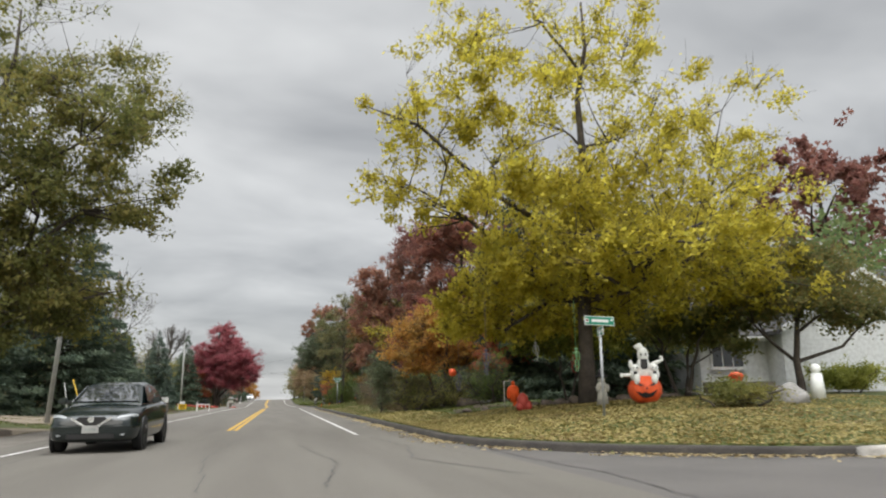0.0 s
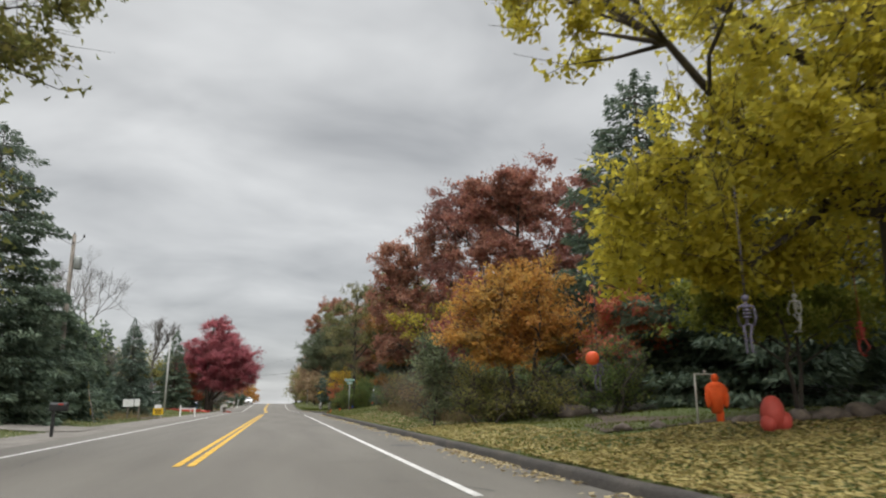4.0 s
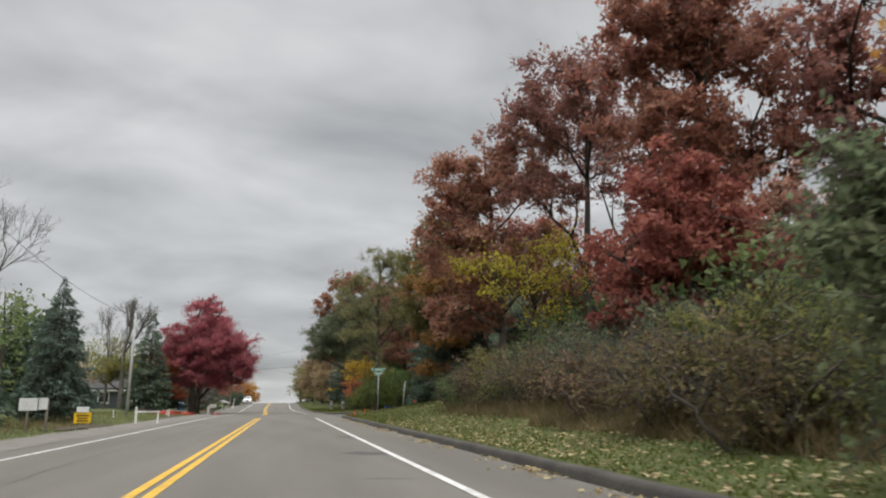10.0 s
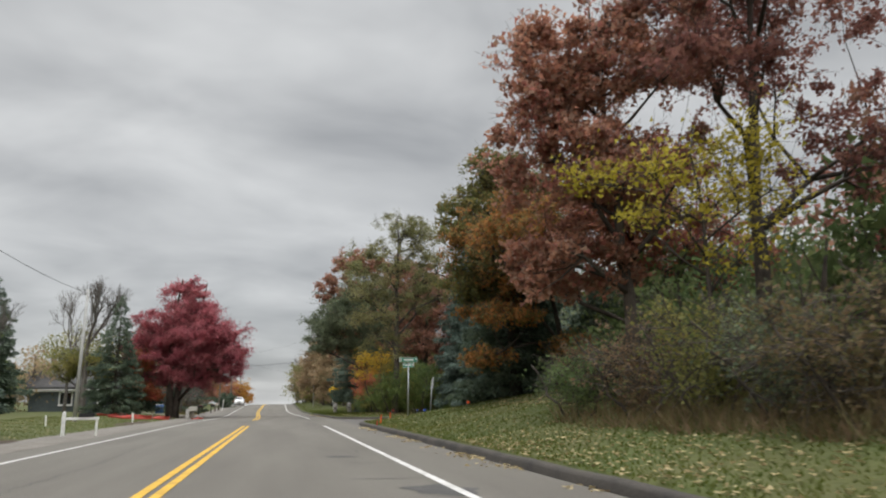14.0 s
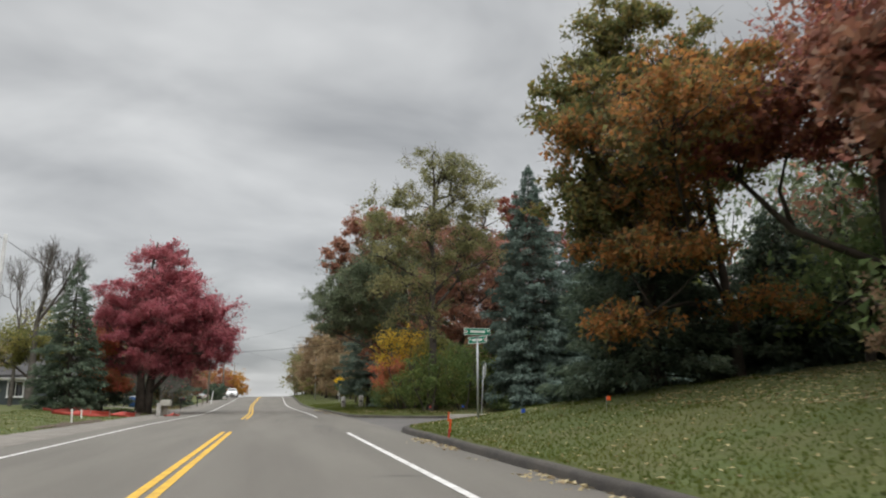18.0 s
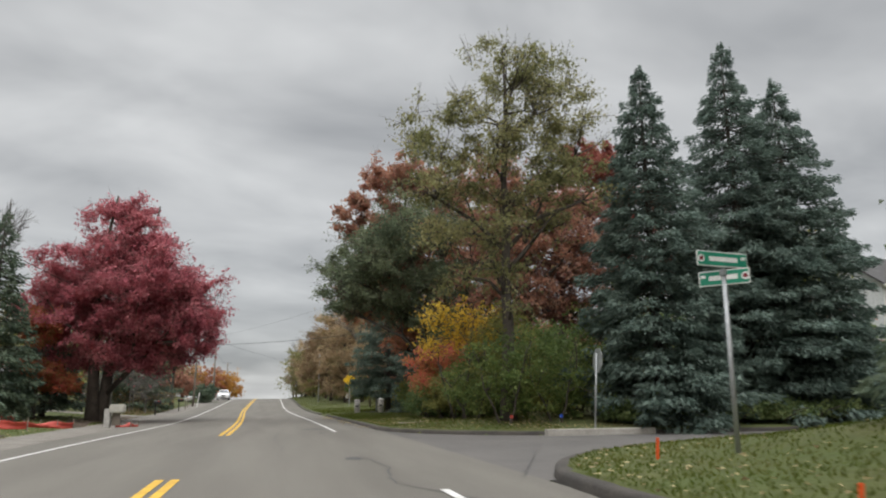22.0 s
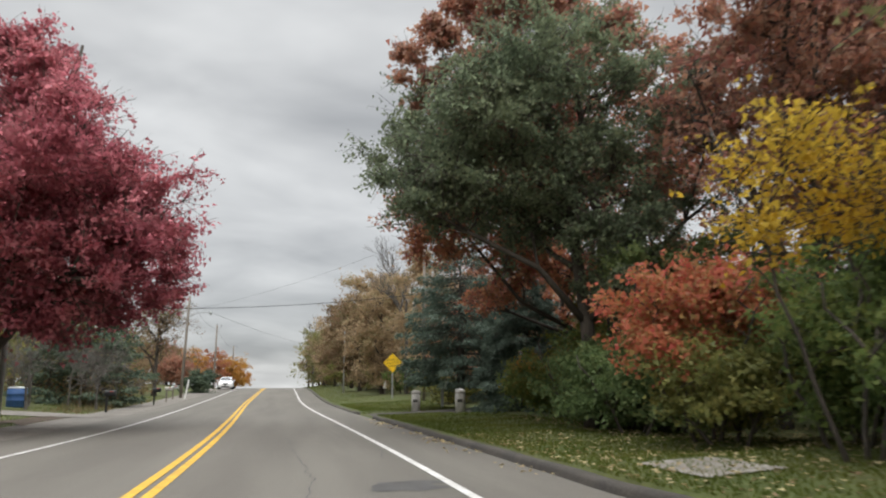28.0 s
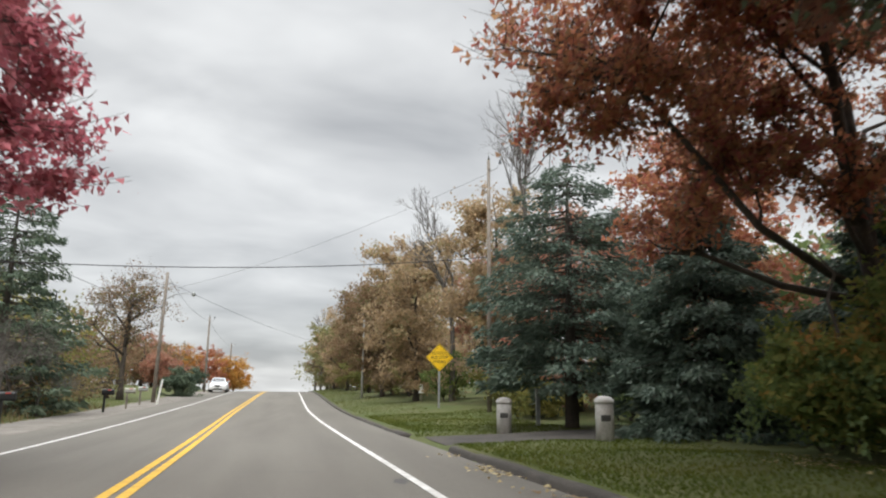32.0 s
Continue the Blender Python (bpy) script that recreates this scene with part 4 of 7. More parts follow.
for n, (x, y, r, h, mat, tone) in enumerate((
        (7.6, 92.0, 1.2, 1.9, BUSH, "green"), (9.4, 92.0, 1.4, 2.2, BUSH, "green"), (8.4, 94.0, 1.5, 2.6, OLIVE, "olive"), (10.8, 93.4, 1.4, 2.4, BUSH, "green"), (7.7, 96.6, 1.2, 1.9, BUSH, "green"), (7.1, 94.3, 1.1, 1.5, BUSH, "green"), (8.3, 95.3, 1.2, 2.0, GREEN, "dark green"), (7.5, 102.3, 1.2, 1.4, GREEN, "dark green"), (8.8, 103.0, 1.5, 1.8, GREEN, "dark green"), (8.0, 106.4, 1.3, 1.6, GREEN, "dark green"), (9.4, 98.5, 1.8, 2.4, GREEN, "dark green"), (10.6, 96.4, 1.7, 2.6, GREEN, "dark green"),
        (8.0, 104.0, 1.6, 1.3, GREEN, "dark green"), (9.4, 108.5, 2.0, 1.5, GREEN, "dark green"), (9.8, 112.5, 1.7, 1.3, GREEN, "dark green"), (12.5, 106.0, 2.2, 1.7, GREEN, "dark green"),
        (7.4, 38.8, 1.3, 1.0, OLIVE, "olive"), (8.6, 40.6, 1.6, 1.3, BUSH, "green"), (9.6, 37.6, 1.5, 1.2, GREEN, "dark green"), (10.4, 43.0, 1.7, 1.2, OLIVE, "olive"), (9.4, 50.0, 1.6, 1.0, BUSH, "green"), (11.0, 51.5, 1.8, 1.3, GREEN, "dark green"), (9.2, 57.0, 1.6, 1.1, OLIVE, "olive"), (8.6, 60.5, 1.3, 0.9, BRAMBLE, "brown"), (12.8, 60.5, 1.7, 1.2, GREEN, "dark green"), (10.2, 65.0, 1.4, 1.0, BRAMBLE, "brown"), (14.5, 66.0, 1.6, 1.1, GREEN, "dark green"), (6.3, 34.2, 0.9, 0.7, OLIVE, "olive"), (6.5, 35.4, 1.2, 1.1, OLIVE, "olive"), (8.0, 33.6, 1.0, 0.8, OLIVE, "olive"), (9.3, 31.9, 1.0, 1.3, BUSH, "green"), (5.9, 39.6, 1.0, 1.0, WEED, "dry brown"), (6.4, 42.2, 1.2, 1.1, WEED, "dry brown"), (7.5, 43.4, 1.3, 1.4, ELM, "dark green"), (7.3, 41.0, 1.2, 1.5, OLIVE, "olive"), (6.6, 45.6, 1.1, 1.0, BRAMBLE, "brown"), (7.6, 47.2, 1.3, 1.5, ELM, "dark green"), (7.3, 51.4, 1.2, 1.2, WEED, "dry brown"), (7.6, 49.4, 1.2, 1.2, WEED, "dry brown"), (7.5, 53.2, 1.0, 1.2, ELM, "dark green"), (7.3, 54.9, 1.0, 1.6, OLIVE, "olive"), (7.2, 57.2, 0.9, 1.2, BRAMBLE, "brown"), (6.9, 59.6, 1.0, 1.0, GREEN, "dark green"))):
    broadleaf("bush", f"wild {tone} bush on the wooded verge", x, y, [(0, 0, h * 0.8, r, h * 0.75, 2), (0.5 * r, 0.2, h * 0.5, r * 0.8, h * 0.5, 1)], int((3900 if y < 62 else 2300) * r * r), 0.054 if y < 62 else 0.078, mat, 0.05, seed=100 + n, limbs=14, stems=3, group="verge bushes", category="bush", joined=True, fine=y < 62, loose=1.3 if y < 62 else 1.0)
# other side of the road
broadleaf("maple_tree", "tall maple with dull olive-green leaves leaning over the road", -10.4, 25.6, [(1.2, 0, 6.6, 4.2, 2.2, 2), (2.6, 0, 9.2, 3.6, 2.2, 1.4), (4.6, 0, 8.0, 2.2, 1.5, 0.5), (4.4, 0, 11.2, 2.6, 1.8, 0.7), (-1.5, 0, 9.0, 4.0, 3.0, 1.5), (0, 0, 12.5, 4.6, 3.0, 1.6), (-1, 0, 3.6, 3, 1.6, 0.8), (2.4, 0.3, 5.6, 2.0, 2.0, 0.5), (2.2, 0.2, 3.4, 2.4, 1.0, 0.7), (1.9, 0.5, 4.6, 3.0, 1.4, 1.0)], 70000, 0.105, OLIVE, 0.24, seed=40, limbs=60, fork=0.45, fine=True, loose=1.4)
conifer("pine_tree", "large dark green pine with drooping boughs", -13.0, 46.8, 13.2, 4.4, PINE, 41, 0.2, 32, 22, 0.26, "tall pines", 0.12, 0.5, 12, "pine tree")
conifer("pine_tree", "large dark green pine with drooping boughs", -16.5, 40.5, 10.5, 3.9, PINE, 42, 0.2, 30, 20, 0.27, "tall pines", 0.12, 0.5, 12, "pine tree")
conifer("pine_tree", "large dark green pine with drooping boughs", -12.6, 54.5, 7.0, 3.2, PINE, 144, 0.2, 28, 20, 0.24, "tall pines", 0.12, 0.5, 12, "pine tree")
conifer("pine_tree", "pale green pine with open boughs", -12.4, 61.5, 5.6, 2.0, PINE, 143, 0.3, 20, 14, 0.3, "", 0.1, 0.55, 10, "pine tree")
conifer("spruce_tree", "dark blue spruce beside the lawn", -11.1, 70.0, 6.9, 2.1, DARKSPRUCE, 43, 0.05, 30, 18, 0.2, "", 0.2, 0.75, 12)
conifer("spruce_tree", "slim dark spruce beside the crimson maple", -13.0, 106.0, 9.5, 2.5, PINE, 44, 0.3, 30, 17, 0.22, "", 0.25, 0.75, 11)
conifer("spruce_tree", "slim dark spruce beside the crimson maple", -12.5, 113.0, 8.3, 2.2, DARKSPRUCE, 45, 0.9, 28, 17, 0.22, "", 0.25, 0.75, 11)
broadleaf("maple_tree", "broad round maple of deep crimson leaves beside the road", -9.1, 110.3, [(2.3, 0, 5.8, 4.0, 2.5, 3.0), (1.6, 0, 8.2, 3.7, 2.2, 2.4), (0.7, 0, 10.5, 2.3, 1.5, 1.0), (0.8, 0, 11.5, 1.3, 0.9, 0.4), (-2.4, 0, 6.4, 2.0, 1.9, 1.0), (4.0, 0, 5.7, 2.3, 1.9, 1.9), (-1.0, 0, 5.2, 3.2, 2.2, 1.6), (-1.2, 0, 8.0, 2.2, 1.6, 0.9), (3.4, 0, 3.9, 2.3, 0.9, 0.8), (0.3, 0, 3.4, 3.6, 0.9, 0.8)], 132000, 0.105, RED, 0.46, loose=1.25, seed=46, limbs=70, fork=0.3, fine=True, thick=11, stems=2)
broadleaf("maple_tree", "young maple with scarlet leaves", -11.7, 108.8, [(0, 0, 4.6, 1.0, 1.0, 1), (0.2, 0, 2.2, 1.5, 0.8, 0.8), (1.2, 0.3, 1.8, 1.1, 0.5, 0.4)], 9500, 0.10, FLAME, 0.10, seed=47, limbs=18)
bare_tree("bare_tree", "leafless grey tree behind the lawn", -16.2, 109.5, 12.4, 0.34, 48, depth=7, trunk=0.3)
bare_tree("bare_tree", "leafless grey tree behind the lawn", -18.6, 113.5, 12.5, 0.36, 148, depth=6)
broadleaf("ash_tree", "tree with thin olive leaves before the slate house", -16.6, 110.8, [(0, 0, 4.6, 2.4, 1.4, 2), (1.2, 0, 3.2, 1.6, 0.9, 1), (-1.4, 0, 3.4, 1.6, 1.0, 1)], 9000, 0.10, OLIVE, 0.2, seed=147, limbs=26, fork=0.4, fine=True, loose=1.4)
for n, (x, y, h, r) in enumerate(((-20.2, 91.0, 8.6, 2.0), (-19.8, 94.5, 7.6, 1.7), (-19.6, 98.0, 9.2, 2.4))):
    conifer("pine_tree", "grey-green pine behind the lawn", x, y, h, r, PINE, 150 + n, 0.4, 26, 22, 0.24, "lawn pines", 0.1, 0.55, 10, "pine tree")
bare_tree("bare_tree", "leafless pale tree behind the pines", -14.0, 68.0, 13.4, 0.36, 49, depth=6, trunk=0.12)
bare_tree("bare_tree", "leafless pale tree behind the pines", -16.0, 72.0, 14.0, 0.36, 50, depth=6, trunk=0.12)
bare_tree("bare_tree", "leafless pale tree behind the pines", -15.5, 86.0, 7.6, 0.36, 51, depth=6, trunk=0.12)
conifer("pine_tree", "dark open pine beyond the maple", -11.6, 133.5, 9.8, 3.6, PINE, 52, 0.4, 26, 20, 0.23, "", 0.05, 0.5, 10, "pine tree")
bare_tree("bare_tree", "grey leafless thicket tree", -9.6, 128.5, 5.5, 0.5, 53, depth=6, trunk=0.09, low=0.06)
for n, (x, y, h) in enumerate(((-10.4, 126.5, 6.2), (-12.4, 127.2, 6.4), (-10.8, 130.0, 6.0), (-12.9, 123.4, 5.6), (-9.3, 131.5, 4.6), (-13.8, 129.0, 7.0))):
    bare_tree("bare_tree", "grey leafless thicket tree", x, y, h, 0.55, 253 + n, depth=7, trunk=0.075, low=0.05)
bare_tree("bare_tree", "grey leafless thicket tree", -11.5, 124.0, 6.0, 0.5, 54, depth=6, trunk=0.09, low=0.06)
broadleaf("oak_tree", "dark oak with thin brown leaves", -10.6, 151.0, [(0, 0, 6.8, 2.4, 1.7, 2), (-0.4, 0, 4.6, 2.6, 1.5, 1.2), (1.2, 0, 6.0, 1.8, 1.3, 0.8)], 5200, 0.10, BRAMBLE, 0.2, fork=0.35, seed=55, airy=0.4, limbs=50, fine=True, loose=1.5)
broadleaf("cedar_bush", "dark round cedar bush", -8.2, 161.5, [(0, 0, 1.2, 1.5, 1.2, 1)], 18000, 0.08, PINE, 0.1, seed=56, limbs=14, category="bush", joined=True)
for n, (x, y, h, mat) in enumerate(((7.0, 140, 10.4, TAN), (9.6, 133, 11.5, TAN), (8.0, 148, 10.6, TAN), (8.5, 152, 10, BRAMBLE), (6.6, 160, 10.5, BRAMBLE), (11.5, 128, 9.5, RUST), (7.6, 172, 9, BRAMBLE), (6.0, 184, 8.5, BRAMBLE), (13, 145, 11, RUST), (5.2, 200, 8, BRAMBLE), (5.6, 170, 9.5, TAN), (5.0, 181, 8.5, WILLOW), (6.4, 150, 9.5, BRAMBLE))):
    broadleaf("oak_tree", "roadside tree with thin brown and yellow leaves", x, y, [(0, 0, h * 0.66, 2.6, h * 0.27, 2), (-0.5, 0, h * 0.38, 2.6, h * 0.2, 1.2), (0.4, 0, h * 0.17, 2.4, h * 0.13, 0.8)], 19000, 0.12, mat, 0.15, seed=60 + n, airy=0.2, fork=0.45, joined=True, loose=1.5, group="far roadside trees")
for n, (x, y, r, h, mat, tone) in enumerate(((8.6, 126, 1.6, 1.4, OLIVE, "olive"), (9.5, 131, 1.8, 1.7, OLIVE, "olive"), (8.2, 137, 1.6, 1.6, BUSH, "green"), (7.6, 144, 1.8, 1.7, OLIVE, "olive"), (7.0, 151, 1.8, 1.8, TAN, "tan"), (6.4, 159, 1.9, 1.8, OLIVE, "olive"), (6.0, 167, 2.0, 2.0, OLIVE, "olive"), (5.4, 176, 2.0, 2.0, TAN, "tan"), (5.0, 186, 2.0, 2.0, OLIVE, "olive"), (11.5, 124, 2.0, 1.8, GREEN, "dark green"), (12.5, 119.5, 1.8, 1.6, GREEN, "dark green"))):
    broadleaf("bush", f"wild {tone} bush along the far verge", x, y, [(0, 0, h * 0.8, r, h * 0.75, 2), (0.5 * r, 0.2, h * 0.5, r * 0.8, h * 0.5, 1)], int(1500 * r * r), 0.10, mat, 0.05, seed=300 + n, limbs=10, stems=3, group="verge bushes", category="bush", joined=True)
bare_tree("bare_tree", "leafless grey tree rising behind the spruce", 10.4, 131.0, 16.5, 0.34, 71, depth=6)
bare_tree("bare_tree", "leafless grey tree rising behind the spruce", 8.2, 136.5, 13.8, 0.36, 72, depth=6)
bare_tree("bare_tree", "leafless tree near the crest", 3.9, 190.0, 11.0, 0.38, 70, depth=6)
for n, (x, y, h, mat) in enumerate(((-8.5, 205, 6.5, ORANGE), (-11, 200, 7, EMBER), (-14, 196, 7.5, ORANGE), (-17, 190, 7.5, RUST), (-9.0, 225, 8, ORANGE), (-13, 182, 5.5, RUST), (-15, 186, 6, BRAMBLE))):
    broadleaf("maple_tree", "distant maple with orange leaves near the crest", x, y, [(0, 0, h * 0.46, 2.7, h * 0.36, 2), (0.8, 0, h * 0.22, 2.4, h * 0.2, 1)], 8000, 0.15, mat, 0.15, seed=80 + n, joined=True, group="far orange trees")


def wood(name, label, spots, mat, leaves, size, seed):
    """A far stand of trees in one mesh: trunks and ragged crowns."""
    rng = np.random.default_rng(seed)
    leaves = int(leaves * 0.8)
    C, lines = [], []
    for x, y, h, r in spots:
        z0 = gz(x, y)
        k = 26
        u = rng.normal(size=(k, 3))
        u /= np.linalg.norm(u, axis=1, keepdims=True)
        c = u * rng.uniform(0.3, 1, (k, 1)) ** 0.5 * (r, r, h * 0.46) + (x, y, z0 + h * 0.54)
        for p in c:
            C.append(p + np.clip(rng.normal(size=(leaves // k, 3)), -1.8, 1.8) * (0.3 * r, 0.3 * r, 0.07 * h))
        lines.append(([(x, y, z0 - 0.2), (x + rng.normal() * 0.2, y, z0 + h * 0.45), (x, y, z0 + h * 0.9)], [0.2, 0.13, 0.03]))
        for p in c[:9]:
            lines.append(([(x, y, z0 + h * rng.uniform(0.25, 0.6)), p], [0.06, 0.015]))
    ob = thing(name, label, "woods", kind="stuff")
    part("foliage", leaves_mesh("foliage", leaf_shapes(rng, np.concatenate(C), size), mat), ob)
    part("timber", tubes("timber", lines, BARK, 4), ob)


wrng = np.random.default_rng(77)


def stand(x0, x1, y0, y1, n, h0, h1, r0=2.2, r1=3.4):
    return [(wrng.uniform(x0, x1), wrng.uniform(y0, y1), wrng.uniform(h0, h1), wrng.uniform(r0, r1)) for _ in range(n)]


wood("woods", "dark mixed woods behind the roadside trees", stand(17, 40, 40, 84, 26, 4.5, 7) + stand(24, 45, 34, 42, 5, 6, 9), GREEN, 1500, 0.26, 1)
wood("woods", "rust and maroon oaks behind the roadside trees", stand(16, 36, 40, 82, 16, 5.5, 7.5), RUST, 1300, 0.26, 2)
wood("woods", "low dark undergrowth among the oaks", stand(10.5, 20, 38, 68, 26, 2.2, 4.0, 1.4, 2.2), GREEN, 900, 0.17, 3)
wood("woods", "dark mixed woods behind the corner", stand(16, 32, 97, 135, 26, 4.5, 7), GREEN, 1800, 0.2, 4)
wood("woods", "rust oaks in the woods behind the corner", stand(15.5, 30, 99, 135, 14, 5.5, 8), RUST, 1800, 0.2, 5)
wood("woods", "low undergrowth in the corner woods", stand(10.5, 20, 96, 112, 14, 2.2, 4.0, 1.4, 2.2), OLIVE, 1800, 0.11, 6)
wood("woods", "brown and olive trees along the far road", stand(9, 30, 135, 230, 30, 7, 11), TAN, 1000, 0.26, 7)
wood("woods", "brown and olive trees along the far road", stand(4, 20, 205, 290, 16, 8, 11), OLIVE, 900, 0.3, 8)
wood("woods", "dark trees behind the lawns", stand(-48, -19, 30, 125, 44, 6, 10), GREEN, 1200, 0.26, 9)
wood("woods", "brown thicket behind the lawns", stand(-34, -20, 60, 125, 20, 3, 6.5, 1.8, 2.8), TAN, 900, 0.22, 10)
wood("woods", "brown thicket beyond the crimson maple", stand(-26, -14.5, 132, 200, 26, 3.5, 7), BRAMBLE, 900, 0.22, 11)
wood("woods", "dark shrubs beyond the crimson maple", stand(-14, -9.8, 130, 152, 12, 1.2, 2.4, 1.2, 1.9), WEED, 600, 0.12, 12)
wood("woods", "dark undergrowth below the corner maple", stand(15, 24, 62, 82, 22, 3.0, 5.0, 1.8, 2.6), GREEN, 1500, 0.14, 16)
wood("woods", "rusty young oaks behind the corner maple", stand(16.5, 27, 70, 82, 16, 7.0, 9.8), ELM, 2000, 0.15, 17)
wood("woods", "mixed trees behind the slate house", stand(-30, -15.5, 126, 156, 16, 6.5, 9.5), OLIVE, 1500, 0.18, 14)
wood("woods", "dark evergreen thicket behind the lawns", stand(-30, -22.5, 100, 118, 10, 3.5, 6.0, 1.6, 2.4), GREEN, 1500, 0.16, 15)
wood("woods", "dark trees about the white house", stand(26, 60, 30, 62, 16, 7, 11), GREEN, 1200, 0.28, 13)

# ---- ground cover ----
crng = np.random.default_rng(5)


def cover(name, label, n, spans, mat, quads, category):
    """Loose cover on the land: spans are (x0, x1, y0, y1, weight)."""
    w = np.array([s[4] for s in spans], float)
    pick = crng.choice(len(spans), n, p=w / w.sum())
    S = np.array([s[:4] for s in spans])[pick]
    X = S[:, 0] + (S[:, 1] - S[:, 0]) * crng.random(n) ** 1.3
    Y = S[:, 2] + (S[:, 3] - S[:, 2]) * crng.random(n)
    X = X + np.where(X > 0, bend(Y) - 0.12, 0.0)
    keep = (inland(X, Y) > 0.22) & ~((X > 0) & (np.abs(Y - 118.2) < 1.65)) & ~((X < 0) & ((np.abs(Y - 44) < 2.6) | (np.abs(Y - 121) < 1.6) | (np.hypot((X + 10.6) / 2.4, (Y - 24.5) / 7.4) < 1)))
    X, Y = X[keep], Y[keep]
    Z = ground_z(X, Y)
    tagged(part(name, leaves_mesh(name, quads(np.stack([X, Y, Z], 1)), mat)), label, category, kind="stuff")


def blades(P):
    n = len(P)
    a = crng.uniform(0, 2 * math.pi, n)
    h = crng.uniform(0.025, 0.07, n)[:, None]
    side = np.stack([np.cos(a), np.sin(a), 0 * a], 1) * 0.014
    tip = P + crng.normal(size=(n, 3)) * (0.03, 0.03, 0) + (0, 0, 1) * h
    return np.stack([P - side, P + side, tip], 1)


def flat_leaves(P):
    q = leaf_shapes(crng, P + (0, 0, 0.03), 0.068)
    q[:, :, 2] = P[:, None, 2] + 0.02 + (q[:, :, 2] - P[:, None, 2]) * 0.35
    return q


def stalks(P):
    n = len(P)
    h = crng.uniform(0.1, 0.6, n)[:, None] * (0.5 + 0.6 * np.sin(P[:, :1] * 1.1 + P[:, 1:2] * 0.7) ** 2)
    a = crng.uniform(0, 2 * math.pi, n)
    side = np.stack([np.cos(a), np.sin(a), 0 * a], 1) * 0.016
    tip = P + crng.normal(size=(n, 3)) * (0.2, 0.2, 0) + (0, 0, 1) * h
    return np.stack([P - side, P + side, tip], 1)


cover("grass", "short green grass on the verge and lawns", 170000, [(3.9, 8, 10, 84, 6), (8, 16, 10, 40, 2), (3.9, 9, 89, 130, 7), (8, 13, 62, 84, 1.2), (-14, -8.0, 20, 110, 4), (-12, -8.0, 110, 150, 1), (3.9, 7, 130, 190, 1)], BLADE, blades, "grass")
cover("fallen_leaves", "dry yellow leaves thick on the grass below the maple", 50000, [(3.9, 11, 10, 23.5, 1), (11, 18, 10, 23, 0.35), (3.9, 6.4, 23.5, 36, 0.2), (6.4, 9, 23.5, 25.5, 0.05)], LITTER, flat_leaves, "leaves")
cover("fallen_leaves", "dry leaves scattered thinly over the grass", 12000, [(3.9, 6.5, 35, 60, 1.3), (3.9, 10, 60, 84, 0.5), (3.9, 10, 89, 104, 1.0), (-13, -8, 20, 110, 0.8), (8.5, 15, 58, 72, 1.6), (7.6, 12, 90, 112, 1.0)], DRYLEAF, flat_leaves, "leaves")
gy = 10 + 106 * crng.random(9000) ** 1.5
gx = KERB - 0.02 - np.abs(crng.normal(size=9000)) * 0.22
turn1 = gy < 9.9 + R1
ga = crng.uniform(math.pi, 1.5 * math.pi, 9000)
gr = R1 + 0.02 + np.abs(crng.normal(size=9000)) * 0.3
gx, gy = np.where(turn1, KERB + R1 + gr * np.cos(ga), gx), np.where(turn1, 9.9 + R1 + gr * np.sin(ga), gy)
keep = (inland(gx, gy) < -0.01) & (gy < 76) | (gy > 97)
gutter = np.stack([gx + bend(gy), gy, road_z(gy) - 0.005], 1)[keep & (np.sin(gy * 0.8) + np.sin(gy * 2.3 + 1) > crng.uniform(-1.6, 1.2, 9000) + 1.1 * (gy > 33))]
tagged(part("gutter_leaves", leaves_mesh("gutter_leaves", flat_leaves(gutter), DRYLEAF)), "dry leaves gathered along the kerb", "leaves", kind="stuff")
cover("weeds", "tall dry brown weeds on the bank", 15000, [(5.9, 8.5, 36.5, 48, 3), (6.4, 9.5, 38, 60, 5), (6.8, 10, 44, 58, 3), (-11, -9, 56, 68, 0.7), (-10.5, -8.8, 122, 142, 0.8)], WEED, stalks, "weeds")

# ---- materials of the things ----
def plain(name, base, rough=0.5, **more):
    return material(name, base, rough, more.pop("spots", tuple(c * 0.82 for c in base)), more.pop("scale", 6.0), detail=more.pop("detail", 0.25), **more)


STEEL = plain("galvanised_steel", (0.36, 0.37, 0.38), 0.45, metal=0.6)
SIGN_GREEN = plain("sign_green", (0.02, 0.24, 0.15), 0.45)
SIGN_WHITE = plain("sign_white", (0.75, 0.76, 0.75), 0.5)
SIGN_YELLOW = plain("sign_yellow", (0.80, 0.50, 0.01), 0.45)
SIGN_BACK = plain("bare_sign_metal", (0.33, 0.35, 0.34), 0.5, metal=0.4)
BLACK = plain("black_paint", (0.015, 0.015, 0.016), 0.5)
DOT = plain("dark_red_enamel", (0.18, 0.01, 0.02), 0.5)
POLEWOOD = material("weathered_pole_wood", (0.24, 0.21, 0.18), 0.9, (0.15, 0.13, 0.11), 2.0, bump=0.6, bump_scale=25)
GREYPOLE = plain("pale_grey_pole", (0.38, 0.38, 0.37), 0.7)
YELLOWGUARD = plain("yellow_plastic_guard", (0.70, 0.45, 0.03), 0.5)
SILK_ORANGE = plain("orange_nylon", (0.75, 0.10, 0.025), 0.55, detail=0.15)
SILK_WHITE = plain("white_nylon", (0.78, 0.80, 0.78), 0.6, detail=0.15)
REDCLOTH = plain("red_plastic_sheet", (0.40, 0.055, 0.04), 0.6)
PALEBONE = plain("pale_plastic", (0.40, 0.39, 0.35), 0.6)
GREENBONE = plain("pale_green_plastic", (0.22, 0.42, 0.20), 0.6)
PURPLEBONE = plain("violet_grey_plastic", (0.10, 0.09, 0.13), 0.6)
